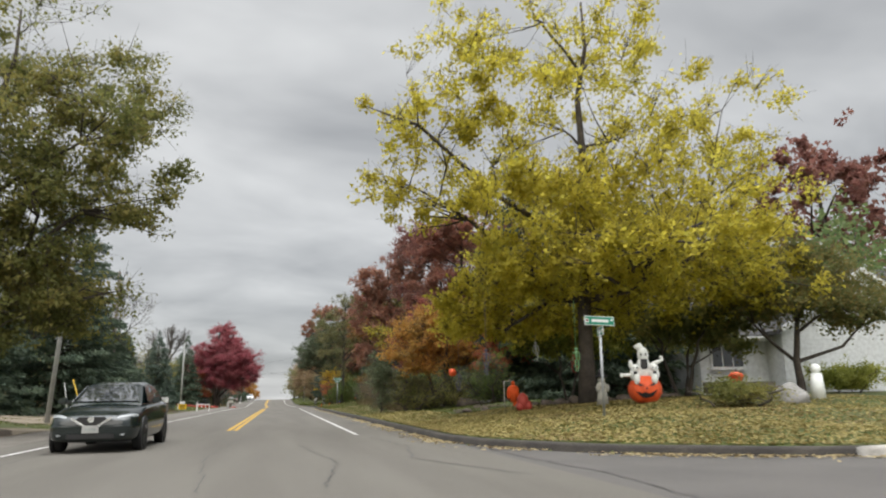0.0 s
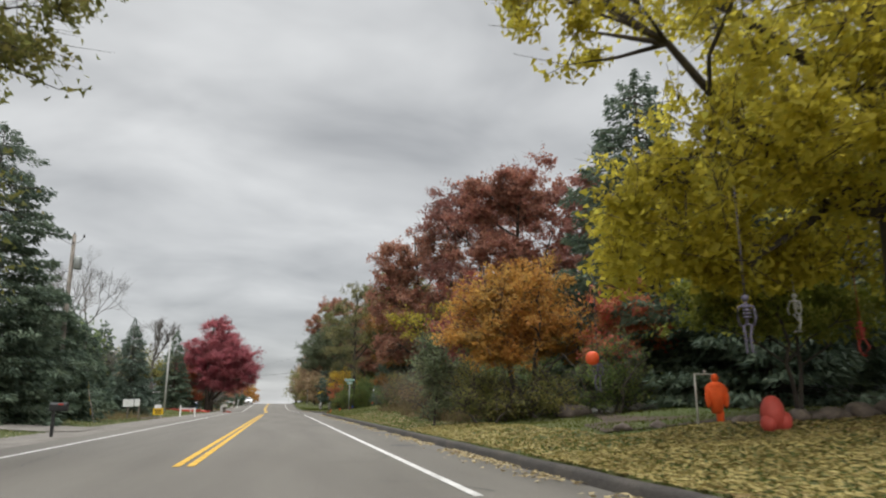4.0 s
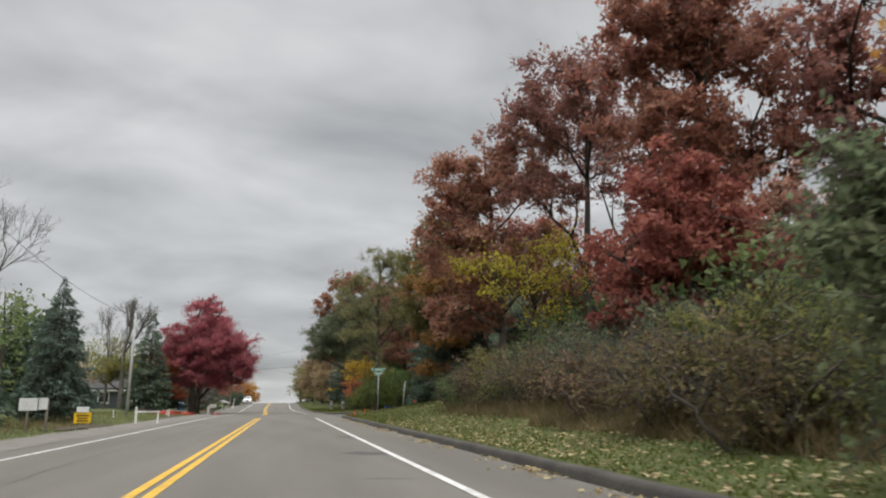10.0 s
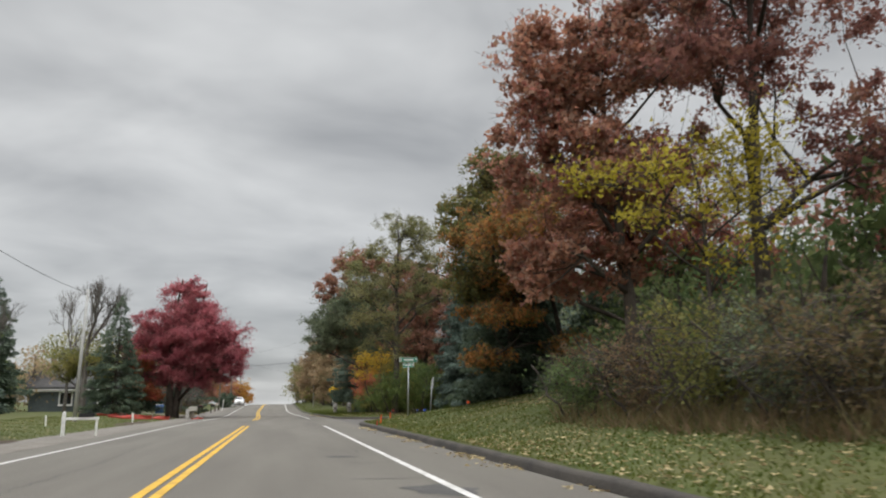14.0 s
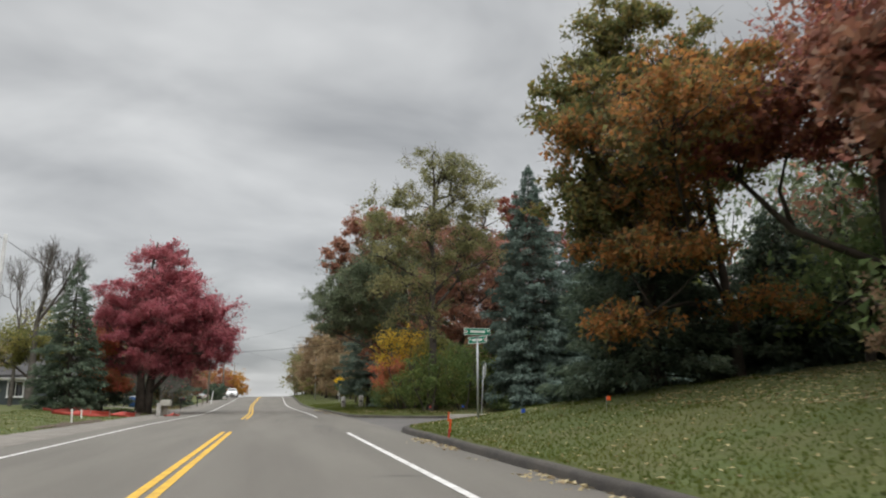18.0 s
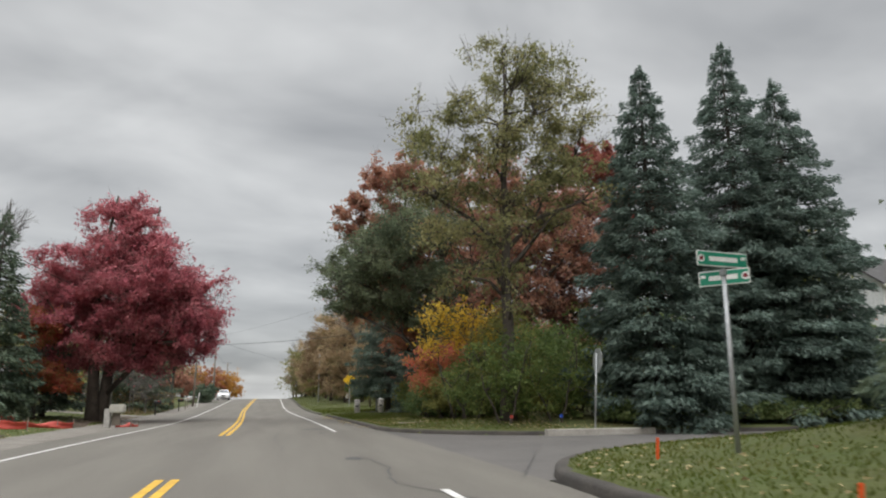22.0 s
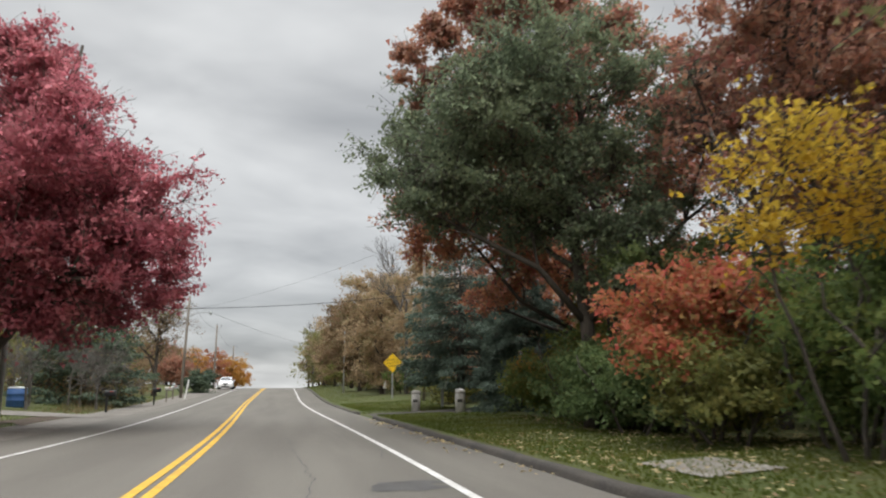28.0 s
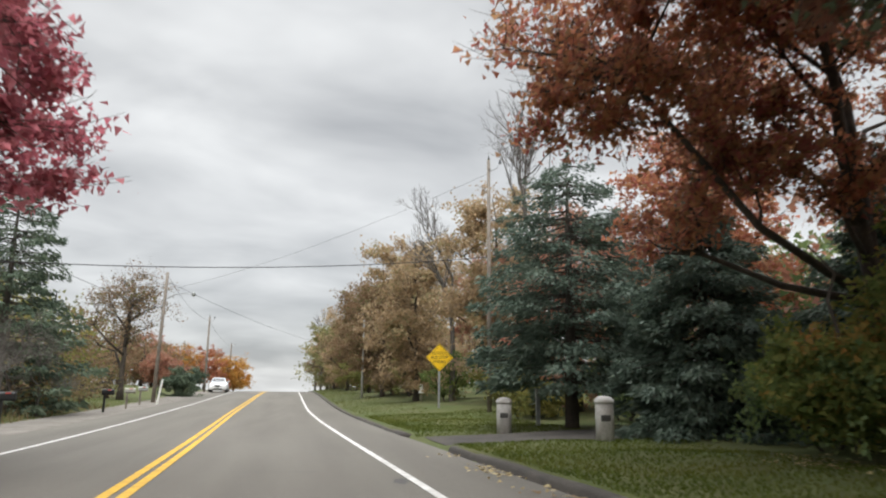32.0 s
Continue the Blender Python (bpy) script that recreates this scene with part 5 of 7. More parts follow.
ORANGECLOTH = plain("orange_cloth", (0.75, 0.10, 0.015), 0.85)
STONE = material("field_stone", (0.15, 0.12, 0.10), 0.9, (0.09, 0.072, 0.062), 3.0, bump=0.6, bump_scale=14)
BLACKISH = plain("dark_grey_paint", (0.05, 0.048, 0.055), 0.7)
POST_STONE = material("grey_cast_stone", (0.42, 0.41, 0.39), 0.9, (0.30, 0.29, 0.275), 4.0, bump=0.5, bump_scale=30)
SIDING = plain("white_clapboard", (0.66, 0.68, 0.70), 0.6)
SLATEWALL = plain("slate_blue_clapboard", (0.09, 0.11, 0.12), 0.7)
ROOF = material("grey_asphalt_shingle", (0.075, 0.072, 0.072), 0.95, (0.05, 0.049, 0.05), 2.0, bump=0.5, bump_scale=20)
TRIM = plain("white_trim", (0.74, 0.75, 0.75), 0.5)
PANE = plain("dark_window_glass", (0.02, 0.024, 0.028), 0.04, spec=0.9)
CARPAINT = plain("black_green_car_paint", (0.010, 0.016, 0.016), 0.09, spec=0.7, detail=0.05)
CARWHITE = plain("white_car_paint", (0.75, 0.76, 0.77), 0.25, detail=0.05)
RUBBER = plain("tyre_rubber", (0.02, 0.02, 0.02), 0.85)
ALLOY = plain("alloy_wheel", (0.45, 0.46, 0.47), 0.35, metal=0.8)
CHROME = plain("chrome", (0.75, 0.76, 0.77), 0.18, metal=1.0, detail=0.05)
LAMP = plain("headlamp_lens", (0.34, 0.36, 0.37), 0.08, spec=0.7)
# bare earth by the shoulder, and the painted shade under the maple
SOIL_AND_SHADE = material("turned_soil_and_shade", (0.085, 0.06, 0.042), 0.98, (0.05, 0.036, 0.026), 1.5, bump=0.9, bump_scale=10)
PATCH = material("tar_patch", (0.075, 0.072, 0.07), 0.8, (0.05, 0.048, 0.046), 3.0, bump=0.4, bump_scale=40)
WIRE = plain("black_cable", (0.02, 0.02, 0.022), 0.6)
IRON = material("rusty_iron", (0.09, 0.055, 0.04), 0.8, (0.05, 0.035, 0.03), 5.0, metal=0.4, bump=0.5)

# ---- road wear ----


def blot(name, label, x, y, rx, ry, seed, mat=PATCH, lift=0.005, land=False):
    rng = np.random.default_rng(seed)
    n = 22
    w = 2 * math.pi * np.arange(n) / n
    r = 1 + 0.22 * np.sin(2 * w + rng.random() * 6) + 0.16 * np.sin(5 * w + rng.random() * 6) + rng.normal(size=n) * 0.06
    X, Y = x + rx * r * np.cos(w), y + ry * r * np.sin(w)
    h = (lambda a, b: float(ground_z(a, b))) if land else (lambda a, b: float(road_z(b)))
    V = [(a, b, h(a, b) + lift) for a, b in zip(X, Y)] + [(x, y, h(x, y) + lift)]
    tagged(part(name, mesh_of(name, V, [(i, (i + 1) % n, n) for i in range(n)], mat)), label, "road wear", kind="structure")


def crack(points, width, seed):
    """A tarred crack that wanders along the points."""
    rng = np.random.default_rng(seed)
    P = []
    for a, b in zip(points[:-1], points[1:]):
        n = max(3, int(math.dist(a, b) / 0.22))
        for i in range(n):
            f = i / n
            P.append((a[0] + (b[0] - a[0]) * f + rng.normal() * 0.035, a[1] + (b[1] - a[1]) * f + rng.normal() * 0.035))
    P.append(points[-1])
    P = np.array(P)
    D = np.gradient(P, axis=0)
    D /= np.linalg.norm(D, axis=1, keepdims=True)
    S = np.stack([-D[:, 1], D[:, 0]], 1) * (width * rng.uniform(0.35, 1.0, len(P)))[:, None]
    V = [(p[0], p[1], float(road_z(p[1])) + 0.005) for q in (P - S, P + S) for p in q]
    n = len(P)
    tagged(part("road_crack", mesh_of("road_crack", V, [(i, i + 1, n + i + 1, n + i) for i in range(n - 1)], PATCH)), "tarred crack in the worn asphalt", "road wear", kind="structure")


for n, (x, y, rx, ry) in enumerate(((1.9, 52.6, 0.45, 0.5), (1.65, 45.9, 0.42, 0.5), (1.5, 96.8, 0.4, 0.35), (1.6, 97.2, 0.45, 0.25), (1.7, 111.2, 0.12, 0.25), (1.6, 93.8, 0.15, 0.2), (1.2, 58.5, 0.3, 0.2), (0.4, 39.0, 0.1, 0.08), (2.9, 30.0, 0.25, 0.5), (1.5, 83.4, 0.2, 0.3))):
    blot("asphalt_patch", "dark tar patch on the worn asphalt", x, y, rx, ry, n)
for n, (pts, w) in enumerate((([(-0.2, 120.2), (1.6, 120.1)], 0.03), ([(0.8, 63.7), (2.3, 63.6)], 0.03), ([(0.9, 44.6), (2.0, 44.2), (2.3, 42.5)], 0.02), ([(1.2, 48.6), (2.1, 48.4)], 0.025), ([(1.0, 54.2), (2.0, 54.0)], 0.025),
                             ([(1.7, 84.0), (1.9, 81.5), (1.6, 79.4), (2.4, 77.0)], 0.02), ([(2.3, 19.0), (2.6, 15.5), (2.2, 12.5), (3.2, 9.5)], 0.02), ([(0.4, 17), (0.9, 12.5), (0.5, 9)], 0.016), ([(1.0, 29.5), (1.9, 29.3)], 0.03), ([(0.9, 32.4), (2.0, 32.2)], 0.02), ([(1.2, 71.5), (2.1, 70.6), (2.0, 69.4)], 0.02), ([(1.0, 36.3), (1.9, 36.2)], 0.025), ([(1.1, 103.0), (2.0, 102.8), (1.7, 100.5)], 0.018), ([(-3.6, 66), (-3.3, 58), (-3.7, 47), (-3.4, 36)], 0.014), ([(0.2, 86), (0.0, 91), (0.4, 98), (0.1, 106)], 0.012), ([(3.6, 79.5), (5.5, 84.0), (4.0, 88.5), (3.7, 93)], 0.02), ([(3.7, 18), (4.2, 9), (3.6, 2)], 0.02), ([(1.2, 22.4), (2.0, 22.1), (2.4, 21.0)], 0.03), ([(0.7, 25.6), (1.9, 25.4)], 0.022), ([(1.4, 27.8), (2.1, 27.2), (1.8, 26.2)], 0.02), ([(1.1, 41.2), (2.2, 40.9)], 0.03), ([(1.3, 47.2), (2.2, 46.9), (2.5, 45.8)], 0.028), ([(0.9, 51.4), (2.0, 51.2)], 0.024), ([(1.2, 57.0), (2.2, 56.8)], 0.03), ([(0.8, 60.4), (1.7, 60.2), (1.5, 59.0)], 0.02), ([(1.1, 66.8), (2.1, 66.6)], 0.026), ([(-0.4, 104.6), (1.4, 104.4)], 0.02), ([(0.9, 107.2), (1.6, 106.9), (1.3, 105.8)], 0.018), ([(-0.6, 112.6), (0.6, 112.5)], 0.016), ([(0.6, 115.6), (1.5, 115.4)], 0.02), ([(0.3, 94.5), (0.5, 92.0), (0.2, 90.0)], 0.014), ([(-4.6, 30), (-4.2, 26), (-4.7, 20), (-4.4, 12)], 0.014), ([(-1.0, 20.5), (-1.3, 14), (-0.9, 9)], 0.012))):
    crack(pts, w, n)
for x, y, rx, ry, seed in ((-9.0, 108.5, 1.0, 5.2, 1), (-8.6, 117.0, 0.8, 3.6, 2), (-9.6, 24.5, 1.2, 3.5, 3), (-8.6, 66.0, 0.7, 3.0, 4), (-8.4, 90.0, 0.5, 4.0, 5)):
    blot("bare_soil", "patch of bare brown earth by the shoulder", x, y, rx, ry, seed, SOIL_AND_SHADE, 0.035, True)
tagged(part("driveway", sheet("driveway", np.linspace(-24, -7.2, 14), np.linspace(41.5, 46.5, 5), lambda X, Y: np.maximum(ground_z(X, Y), road_z(Y)) + 0.03, GRAVEL)), "gravel driveway joining the road", "driveway", kind="structure")
tagged(part("driveway", sheet("driveway", np.linspace(KERB - 0.1, 18, 20), np.linspace(116.7, 119.7, 5), lambda X, Y: np.maximum(ground_z(X, Y), road_z(Y)) + 0.02, KERBSTONE)), "dark asphalt driveway between two stone posts", "driveway", kind="structure")
tagged(part("driveway", sheet("driveway", np.linspace(-20, -7.2, 14), np.linspace(119.5, 122.5, 4), lambda X, Y: np.maximum(ground_z(X, Y), road_z(Y)) + 0.03, GRAVEL)), "gravel driveway joining the road", "driveway", kind="structure")
pad = sheet("pad", np.linspace(4.6, 5.7, 4), np.linspace(95.3, 96.9, 4), lambda X, Y: ground_z(X, Y) + 0.02, WORNSLAB)
tagged(part("concrete_pad", pad), "flat pale concrete pad set in the grass", "slab", kind="structure")
kerb([(x, 89.62) for x in np.arange(11.6, 8.6, -0.3)], "pale concrete length of kerb at the side street", CONCRETE, 0.2, 0.17)
kerb([(x, 9.86) for x in np.arange(9.8, 8.7, -0.3)], "pale concrete length of kerb beside the drain", CONCRETE, 0.2, 0.17)
drain = thing("drain_inlet", "rusty iron storm drain inlet in the kerb", "drain", pose(10.4, 9.8, 0.0))
part("hood", box("hood", (1.1, 0.35, 0.10), (0, 0.14, 0.12), IRON, 0.03), drain)
part("grate_frame", box("grate_frame", (1.0, 0.4, 0.03), (0, -0.2, 0.005), IRON, 0.008), drain)
for i in range(7):
    part("grate_bar", box("grate_bar", (0.04, 0.36, 0.03), (-0.42 + 0.14 * i, -0.2, 0.022), IRON, 0.006), drain)

SAND = material("bare_sandy_soil", (0.26, 0.215, 0.16), 0.95, (0.17, 0.14, 0.10), 0.9, detail=0.9, bump=0.8, bump_scale=14)
blot("bare_soil", "bare sandy soil beside the gravel shoulder", -10.6, 24.5, 2.6, 8.0, 61, SAND, 0.03, True)
blot("bare_soil", "bare sandy soil beside the gravel shoulder", -11.5, 37.5, 2.4, 4.0, 62, SAND, 0.03, True)
pale = box("kerb_slab", (3.6, 0.30, 0.30), (9.8, 89.60, 0.03), CONCRETE, 0.02)
tagged(part("kerb_slab", pale), "pale concrete slab set along the corner kerb", "slab", kind="structure")

# ---- signs ----


def rod(name, p, q, r, mat, sides=10, r2=None):
    return tubes(name, [([p, q], [r, r if r2 is None else r2])], mat, sides)


def lettering(name, body, size, mat):
    cu = bpy.data.curves.new(name, "FONT")
    cu.body, cu.size, cu.align_x, cu.align_y, cu.extrude = body, size, "CENTER", "CENTER", 0.001
    tmp = bpy.data.objects.new(name, cu)
    scene.collection.objects.link(tmp)
    bpy.context.view_layer.update()
    me = bpy.data.meshes.new_from_object(tmp)
    bpy.data.objects.remove(tmp)
    me.materials.clear()
    me.materials.append(mat)
    return me


def street_sign(x, y, top, turn, cross=62):
    g = gz(x, y)
    ob = thing("street_name_sign", "green street name sign with two crossed blades on a steel post", "street sign", pose(x, y, g, 0, 0, turn), "street name signs")
    h = top - g
    part("post", rod("post", (0, 0, -0.3), (0.03, 0, h - 0.12), 0.035, STEEL), ob)
    part("cap", box("cap", (0.09, 0.09, 0.1), (0.03, 0, h - 0.09), STEEL, 0.01), ob)
    for z, turn2, w in ((h + 0.10, 0, 0.92), (h - 0.16, cross, 0.70)):
        m = pose(0.03, 0, z, 0, 0, turn2)
        blade = part("blade", box("blade", (w, 0.012, 0.22), (0, 0, 0), SIGN_WHITE, 0.004), ob, at=m)
        part("face", box("face", (w - 0.03, 0.018, 0.19), (0, 0, 0), SIGN_GREEN, 0.003), blade)
        part("badge", lathe("badge", [(0.055, -0.012), (0.055, 0.012)], SIGN_WHITE, 16, False), blade, at=pose(-w * 0.42, 0, 0, 90, 0, 0))
        part("badge_mark", lathe("badge_mark", [(0.034, -0.014), (0.034, 0.014)], DOT, 12, False), blade, at=pose(-w * 0.42, 0, 0, 90, 0, 0))
        part("text_bar", box("text_bar", (w * 0.56, 0.022, 0.07), (0.01, 0, 0), SIGN_WHITE, 0.002), blade)
        part("text_bar", box("text_bar", (w * 0.10, 0.022, 0.045), (w * 0.41, 0, 0.03), SIGN_WHITE, 0.002), blade)


street_sign(7.5, 16.2, 2.68, 14)
street_sign(6.05, 77.8, 2.97, 8, 122)


def plate(name, corners, thick, mat):
    bm = bmesh.new()
    a = [bm.verts.new((x, -thick / 2, z)) for x, z in corners]
    f = bm.faces.new(a)
    r = bmesh.ops.extrude_face_region(bm, geom=[f])
    bmesh.ops.translate(bm, vec=(0, thick, 0), verts=[v for v in r["geom"] if isinstance(v, bmesh.types.BMVert)])
    bmesh.ops.recalc_face_normals(bm, faces=bm.faces[:])
    return done(name, bm, mat)


def ring(n, r, start=0.0):
    return [(r * math.cos(math.radians(start) + 2 * math.pi * i / n), r * math.sin(math.radians(start) + 2 * math.pi * i / n)) for i in range(n)]


stop = thing("stop_sign", "bare grey back of an octagonal stop sign on a steel post", "stop sign", pose(9.68, 89.75, gz(9.68, 89.75), -4, 0, -94))
part("post", rod("post", (0, 0, -0.3), (0, 0, 2.35), 0.03, STEEL), stop)
part("plate", plate("plate", [(x, z + 2.12) for x, z in ring(8, 0.41, 22.5)], 0.012, SIGN_BACK), stop, at=pose(0, 0.04, 0))
part("rim", plate("rim", [(x, z + 2.12) for x, z in ring(8, 0.40, 22.5)], 0.006, SIGN_WHITE), stop, at=pose(0, 0.052, 0))
for z in (1.9, 2.3):
    part("bolt", rod("bolt", (0, 0.0, z), (0, 0.03, z), 0.018, STEEL, 6), stop)

g = gz(6.5, 131.5)
warn = thing("warning_sign", "yellow diamond school bus stop ahead sign on a grey post", "road sign", pose(6.5, 131.5, g, 0, 0, -4))
part("post", box("post", (0.09, 0.06, 2.2), (0, 0.05, 0.9), STEEL, 0.01), warn)
part("plate", plate("plate", [(x, z + 2.15) for x, z in ring(4, 0.60)], 0.012, SIGN_YELLOW), warn)
part("border", plate("border", [(x, z + 2.15) for x, z in ring(4, 0.56)], 0.014, BLACK), warn)
part("face", plate("face", [(x, z + 2.15) for x, z in ring(4, 0.54)], 0.017, SIGN_YELLOW), warn)
for word, z in (("SCHOOL", 2.34), ("BUS STOP", 2.15), ("AHEAD", 1.96)):
    part("lettering", lettering("lettering", word, 0.17, BLACK), warn, at=pose(0, -0.012, z, 90, 0, 0))

# ---- drive posts ----
for n, (x, y) in enumerate(((5.85, 119.9), (6.95, 116.0))):
    p = thing("gate_post", "round grey cast stone post with a domed cap beside the drive", "post", pose(x, y, gz(x, y)), "gate posts")
    part("shaft", lathe("shaft", [(0.20, -0.2), (0.20, 0.40), (0.205, 0.42), (0.205, 0.56), (0.20, 0.58), (0.20, 0.82)], POST_STONE, 24), p)
    part("cap", lathe("cap", [(0.215, 0.80), (0.225, 0.84), (0.20, 0.90), (0.14, 0.945), (0.05, 0.965), (0.0, 0.967)], POST_STONE, 24), p)
    part("plaque", box("plaque", (0.22, 0.02, 0.13), (-0.06, -0.198, 0.49), PATCH, 0.004), p)

# ---- poles and wires ----


def utility_pole(x, y, top, r, label, mat=POLEWOOD, arm=True, lean=(0.0, 0.0), transformer=False, lamp=False):
    g = gz(x, y)
    ob = thing("utility_pole", label, "utility pole", pose(x, y, g), "utility poles")
    h = top - g
    part("shaft", tubes("shaft", [([(0, 0, -0.4), (lean[0] * 0.5, lean[1] * 0.5, h * 0.5), (lean[0], lean[1], h)], [r, r * 0.85, r * 0.68])], mat, 12), ob)
    if arm:
        part("crossarm", box("crossarm", (0.08, 0.10, 0.10), (lean[0], lean[1] - 0.12, h - 0.45), POLEWOOD, 0.01), ob)
        part("bracket", tubes("bracket", [([(lean[0], lean[1], h - 0.55), (lean[0] + 0.35, lean[1], h - 0.35), (lean[0] + 0.5, lean[1], h - 0.12)], [0.02, 0.02, 0.02])], STEEL), ob)
        part("insulator", lathe("insulator", [(0.05, 0), (0.06, 0.05), (0.03, 0.08), (0.05, 0.12), (0.02, 0.18)], BLACK, 10), ob, at=pose(lean[0] + 0.5, lean[1], h - 0.14))
        part("insulator", lathe("insulator", [(0.04, 0), (0.05, 0.05), (0.03, 0.08), (0.02, 0.18)], BLACK, 10), ob, at=pose(lean[0], lean[1], h))
    if transformer:
        part("transformer", lathe("transformer", [(0.19, 0), (0.21, 0.03), (0.21, 0.62), (0.19, 0.68), (0.08, 0.72)], SIGN_BACK, 16), ob, at=pose(0.33, -0.05, h - 1.95))
    if lamp:
        part("lamp_arm", tubes("lamp_arm", [([(0, 0, h - 1.9), (0.8, -0.1, h - 1.45), (1.5, -0.2, h - 1.35), (1.9, -0.25, h - 1.4)], [0.03, 0.03, 0.025, 0.025])], STEEL), ob)
        part("lamp_head", lathe("lamp_head", [(0.04, 0.16), (0.10, 0.10), (0.13, 0.0), (0.10, -0.10), (0.03, -0.14)], SIGN_BACK, 14), ob, at=pose(1.95, -0.25, h - 1.42))
    return ob


utility_pole(-9.85, 34.6, 9.0, 0.11, "weathered wooden utility pole by the maple", GREYPOLE, arm=False, lean=(0.5, 0))
utility_pole(-11.6, 54.1, 10.2, 0.15, "wooden utility pole with a grey transformer", transformer=True)
utility_pole(-11.15, 87.6, 7.7, 0.11, "slim pale grey pole on the lawn", GREYPOLE, arm=False, lean=(0.08, 0))
utility_pole(-9.4, 114.8, 7.2, 0.11, "pale wooden pole under the crimson maple", GREYPOLE, arm=False)
utility_pole(-8.2, 149.0, 8.6, 0.13, "wooden utility pole with a street lamp arm", arm=False, lean=(0.2, 0), lamp=True)
utility_pole(-8.4, 178.0, 8.6, 0.13, "wooden utility pole near the crest")
utility_pole(-8.2, 205.0, 7.5, 0.13, "wooden utility pole near the crest")
utility_pole(7.9, 128.5, 10.8, 0.10, "wooden utility pole behind the spruce")
utility_pole(5.0, 150.0, 6.0, 0.08, "slim grey pole at the roadside", GREYPOLE, arm=False)
utility_pole(6.6, 205.0, 8.0, 0.11, "slim grey pole at the roadside", GREYPOLE, arm=False)


def cable(a, b, sag, label="black overhead cable strung between poles", r=0.012):
    pts = []
    for i in range(17):
        f = i / 16
        pts.append((a[0] + (b[0] - a[0]) * f, a[1] + (b[1] - a[1]) * f, a[2] + (b[2] - a[2]) * f - 4 * sag * f * (1 - f)))
    tagged(part("overhead_cable", tubes("overhead_cable", [(pts, [r] * 17)], WIRE, 5)), label, "cable", group="overhead cables")


cable((7.9, 128.5, 10.2), (-8.0, 149.0, 7.4), 0.5, r=0.006)
cable((7.9, 128.5, 6.6), (-14.5, 124.0, 5.0), 0.55, r=0.016)
cable((-11.6, 54.1, 9.6), (-9.3, 34.6, 8.8), 0.5)
cable((-11.6, 54.1, 9.2), (-11.1, 87.6, 7.5), 0.9)
cable((-11.6, 54.1, 8.2), (-24.0, 62.0, 6.4), 0.4)
cable((-11.1, 87.6, 7.5), (-9.4, 114.8, 7.0), 0.5)
cable((-9.4, 114.8, 6.4), (-8.0, 149.0, 6.4), 0.8)
cable((-8.0, 149.0, 8.4), (-8.4, 178.0, 8.2), 0.6)
cable((-8.0, 149.0, 8.0), (7.4, 205.0, 7.4), 0.7)
cable((-8.4, 178.0, 8.2), (-8.2, 205.0, 7.2), 0.5)
for x, y, h, tilt, mat, label in ((-8.6, 35.9, 2.1, -19, YELLOWGUARD, "yellow plastic guy wire guard"), (-9.45, 36.4, 1.8, -10, GREYPOLE, "pale grey guy wire guard"), (-9.9, 54.6, 2.1, -9, YELLOWGUARD, "faded yellow guy wire guard")):
    part_ob = part("guy_guard", rod("guy_guard", (0, 0, -0.2), (0, 0, h), 0.03, mat, 10, 0.026), at=pose(x, y, gz(x, y), 0, tilt, 0))
    tagged(part_ob, label + " leaning beside the road", "guy guard")

# ---- mailboxes, stakes and roadside signs ----


def mailbox(x, y, label, body_mat, post_mat=BLACK, h=1.0, turn=0):
    ob = thing("mailbox", label, "mailbox", pose(x, y, gz(x, y), 0, 0, turn), "mailboxes")
    part("post", box("post", (0.09, 0.09, h + 0.3), (0, 0, h / 2 - 0.15), post_mat, 0.008), ob)
    part("arm", box("arm", (0.55, 0.08, 0.05), (0.12, 0, h + 0.005), post_mat, 0.006), ob)
    bm = bmesh.new()
    sec = [(-0.09, 0.0), (0.09, 0.0), (0.09, 0.13)] + [(0.09 * math.cos(math.radians(a)), 0.13 + 0.09 * math.sin(math.radians(a))) for a in range(15, 180, 15)] + [(-0.09, 0.13)]
    f = bm.faces.new([bm.verts.new((-0.12, yy, zz + h + 0.03)) for yy, zz in sec])
    r = bmesh.ops.extrude_face_region(bm, geom=[f])
    bmesh.ops.translate(bm, vec=(0.5, 0, 0), verts=[v for v in r["geom"] if isinstance(v, bmesh.types.BMVert)])
    bmesh.ops.recalc_face_normals(bm, faces=bm.faces[:])
    part("box", done("box", bm, body_mat), ob)
    door = part("door", box("door", (0.012, 0.17, 0.19), (0.388, 0, h + 0.13), body_mat, 0.004), ob)
    part("knob", box("knob", (0.02, 0.03, 0.02), (0.4, 0, h + 0.2), STEEL, 0.004), door)
    part("flag", box("flag", (0.16, 0.008, 0.05), (0.2, -0.1, h + 0.2), REDCLOTH, 0.002), ob)


mailbox(-7.0, 37.6, "black mailbox on a dark post by the driveway", BLACK)
mailbox(-8.4, 125.4, "black mailbox on a slim dark post", BLACK)
mailbox(-8.1, 136.5, "dark mailbox among the shrubs", BLACK)
mailbox(-8.0, 140.6, "tan mailbox among the shrubs", PALEBONE, POLEWOOD)
mailbox(-8.3, 145.5, "pale grey mailbox near the leaning post", SIGN_BACK, POLEWOOD)

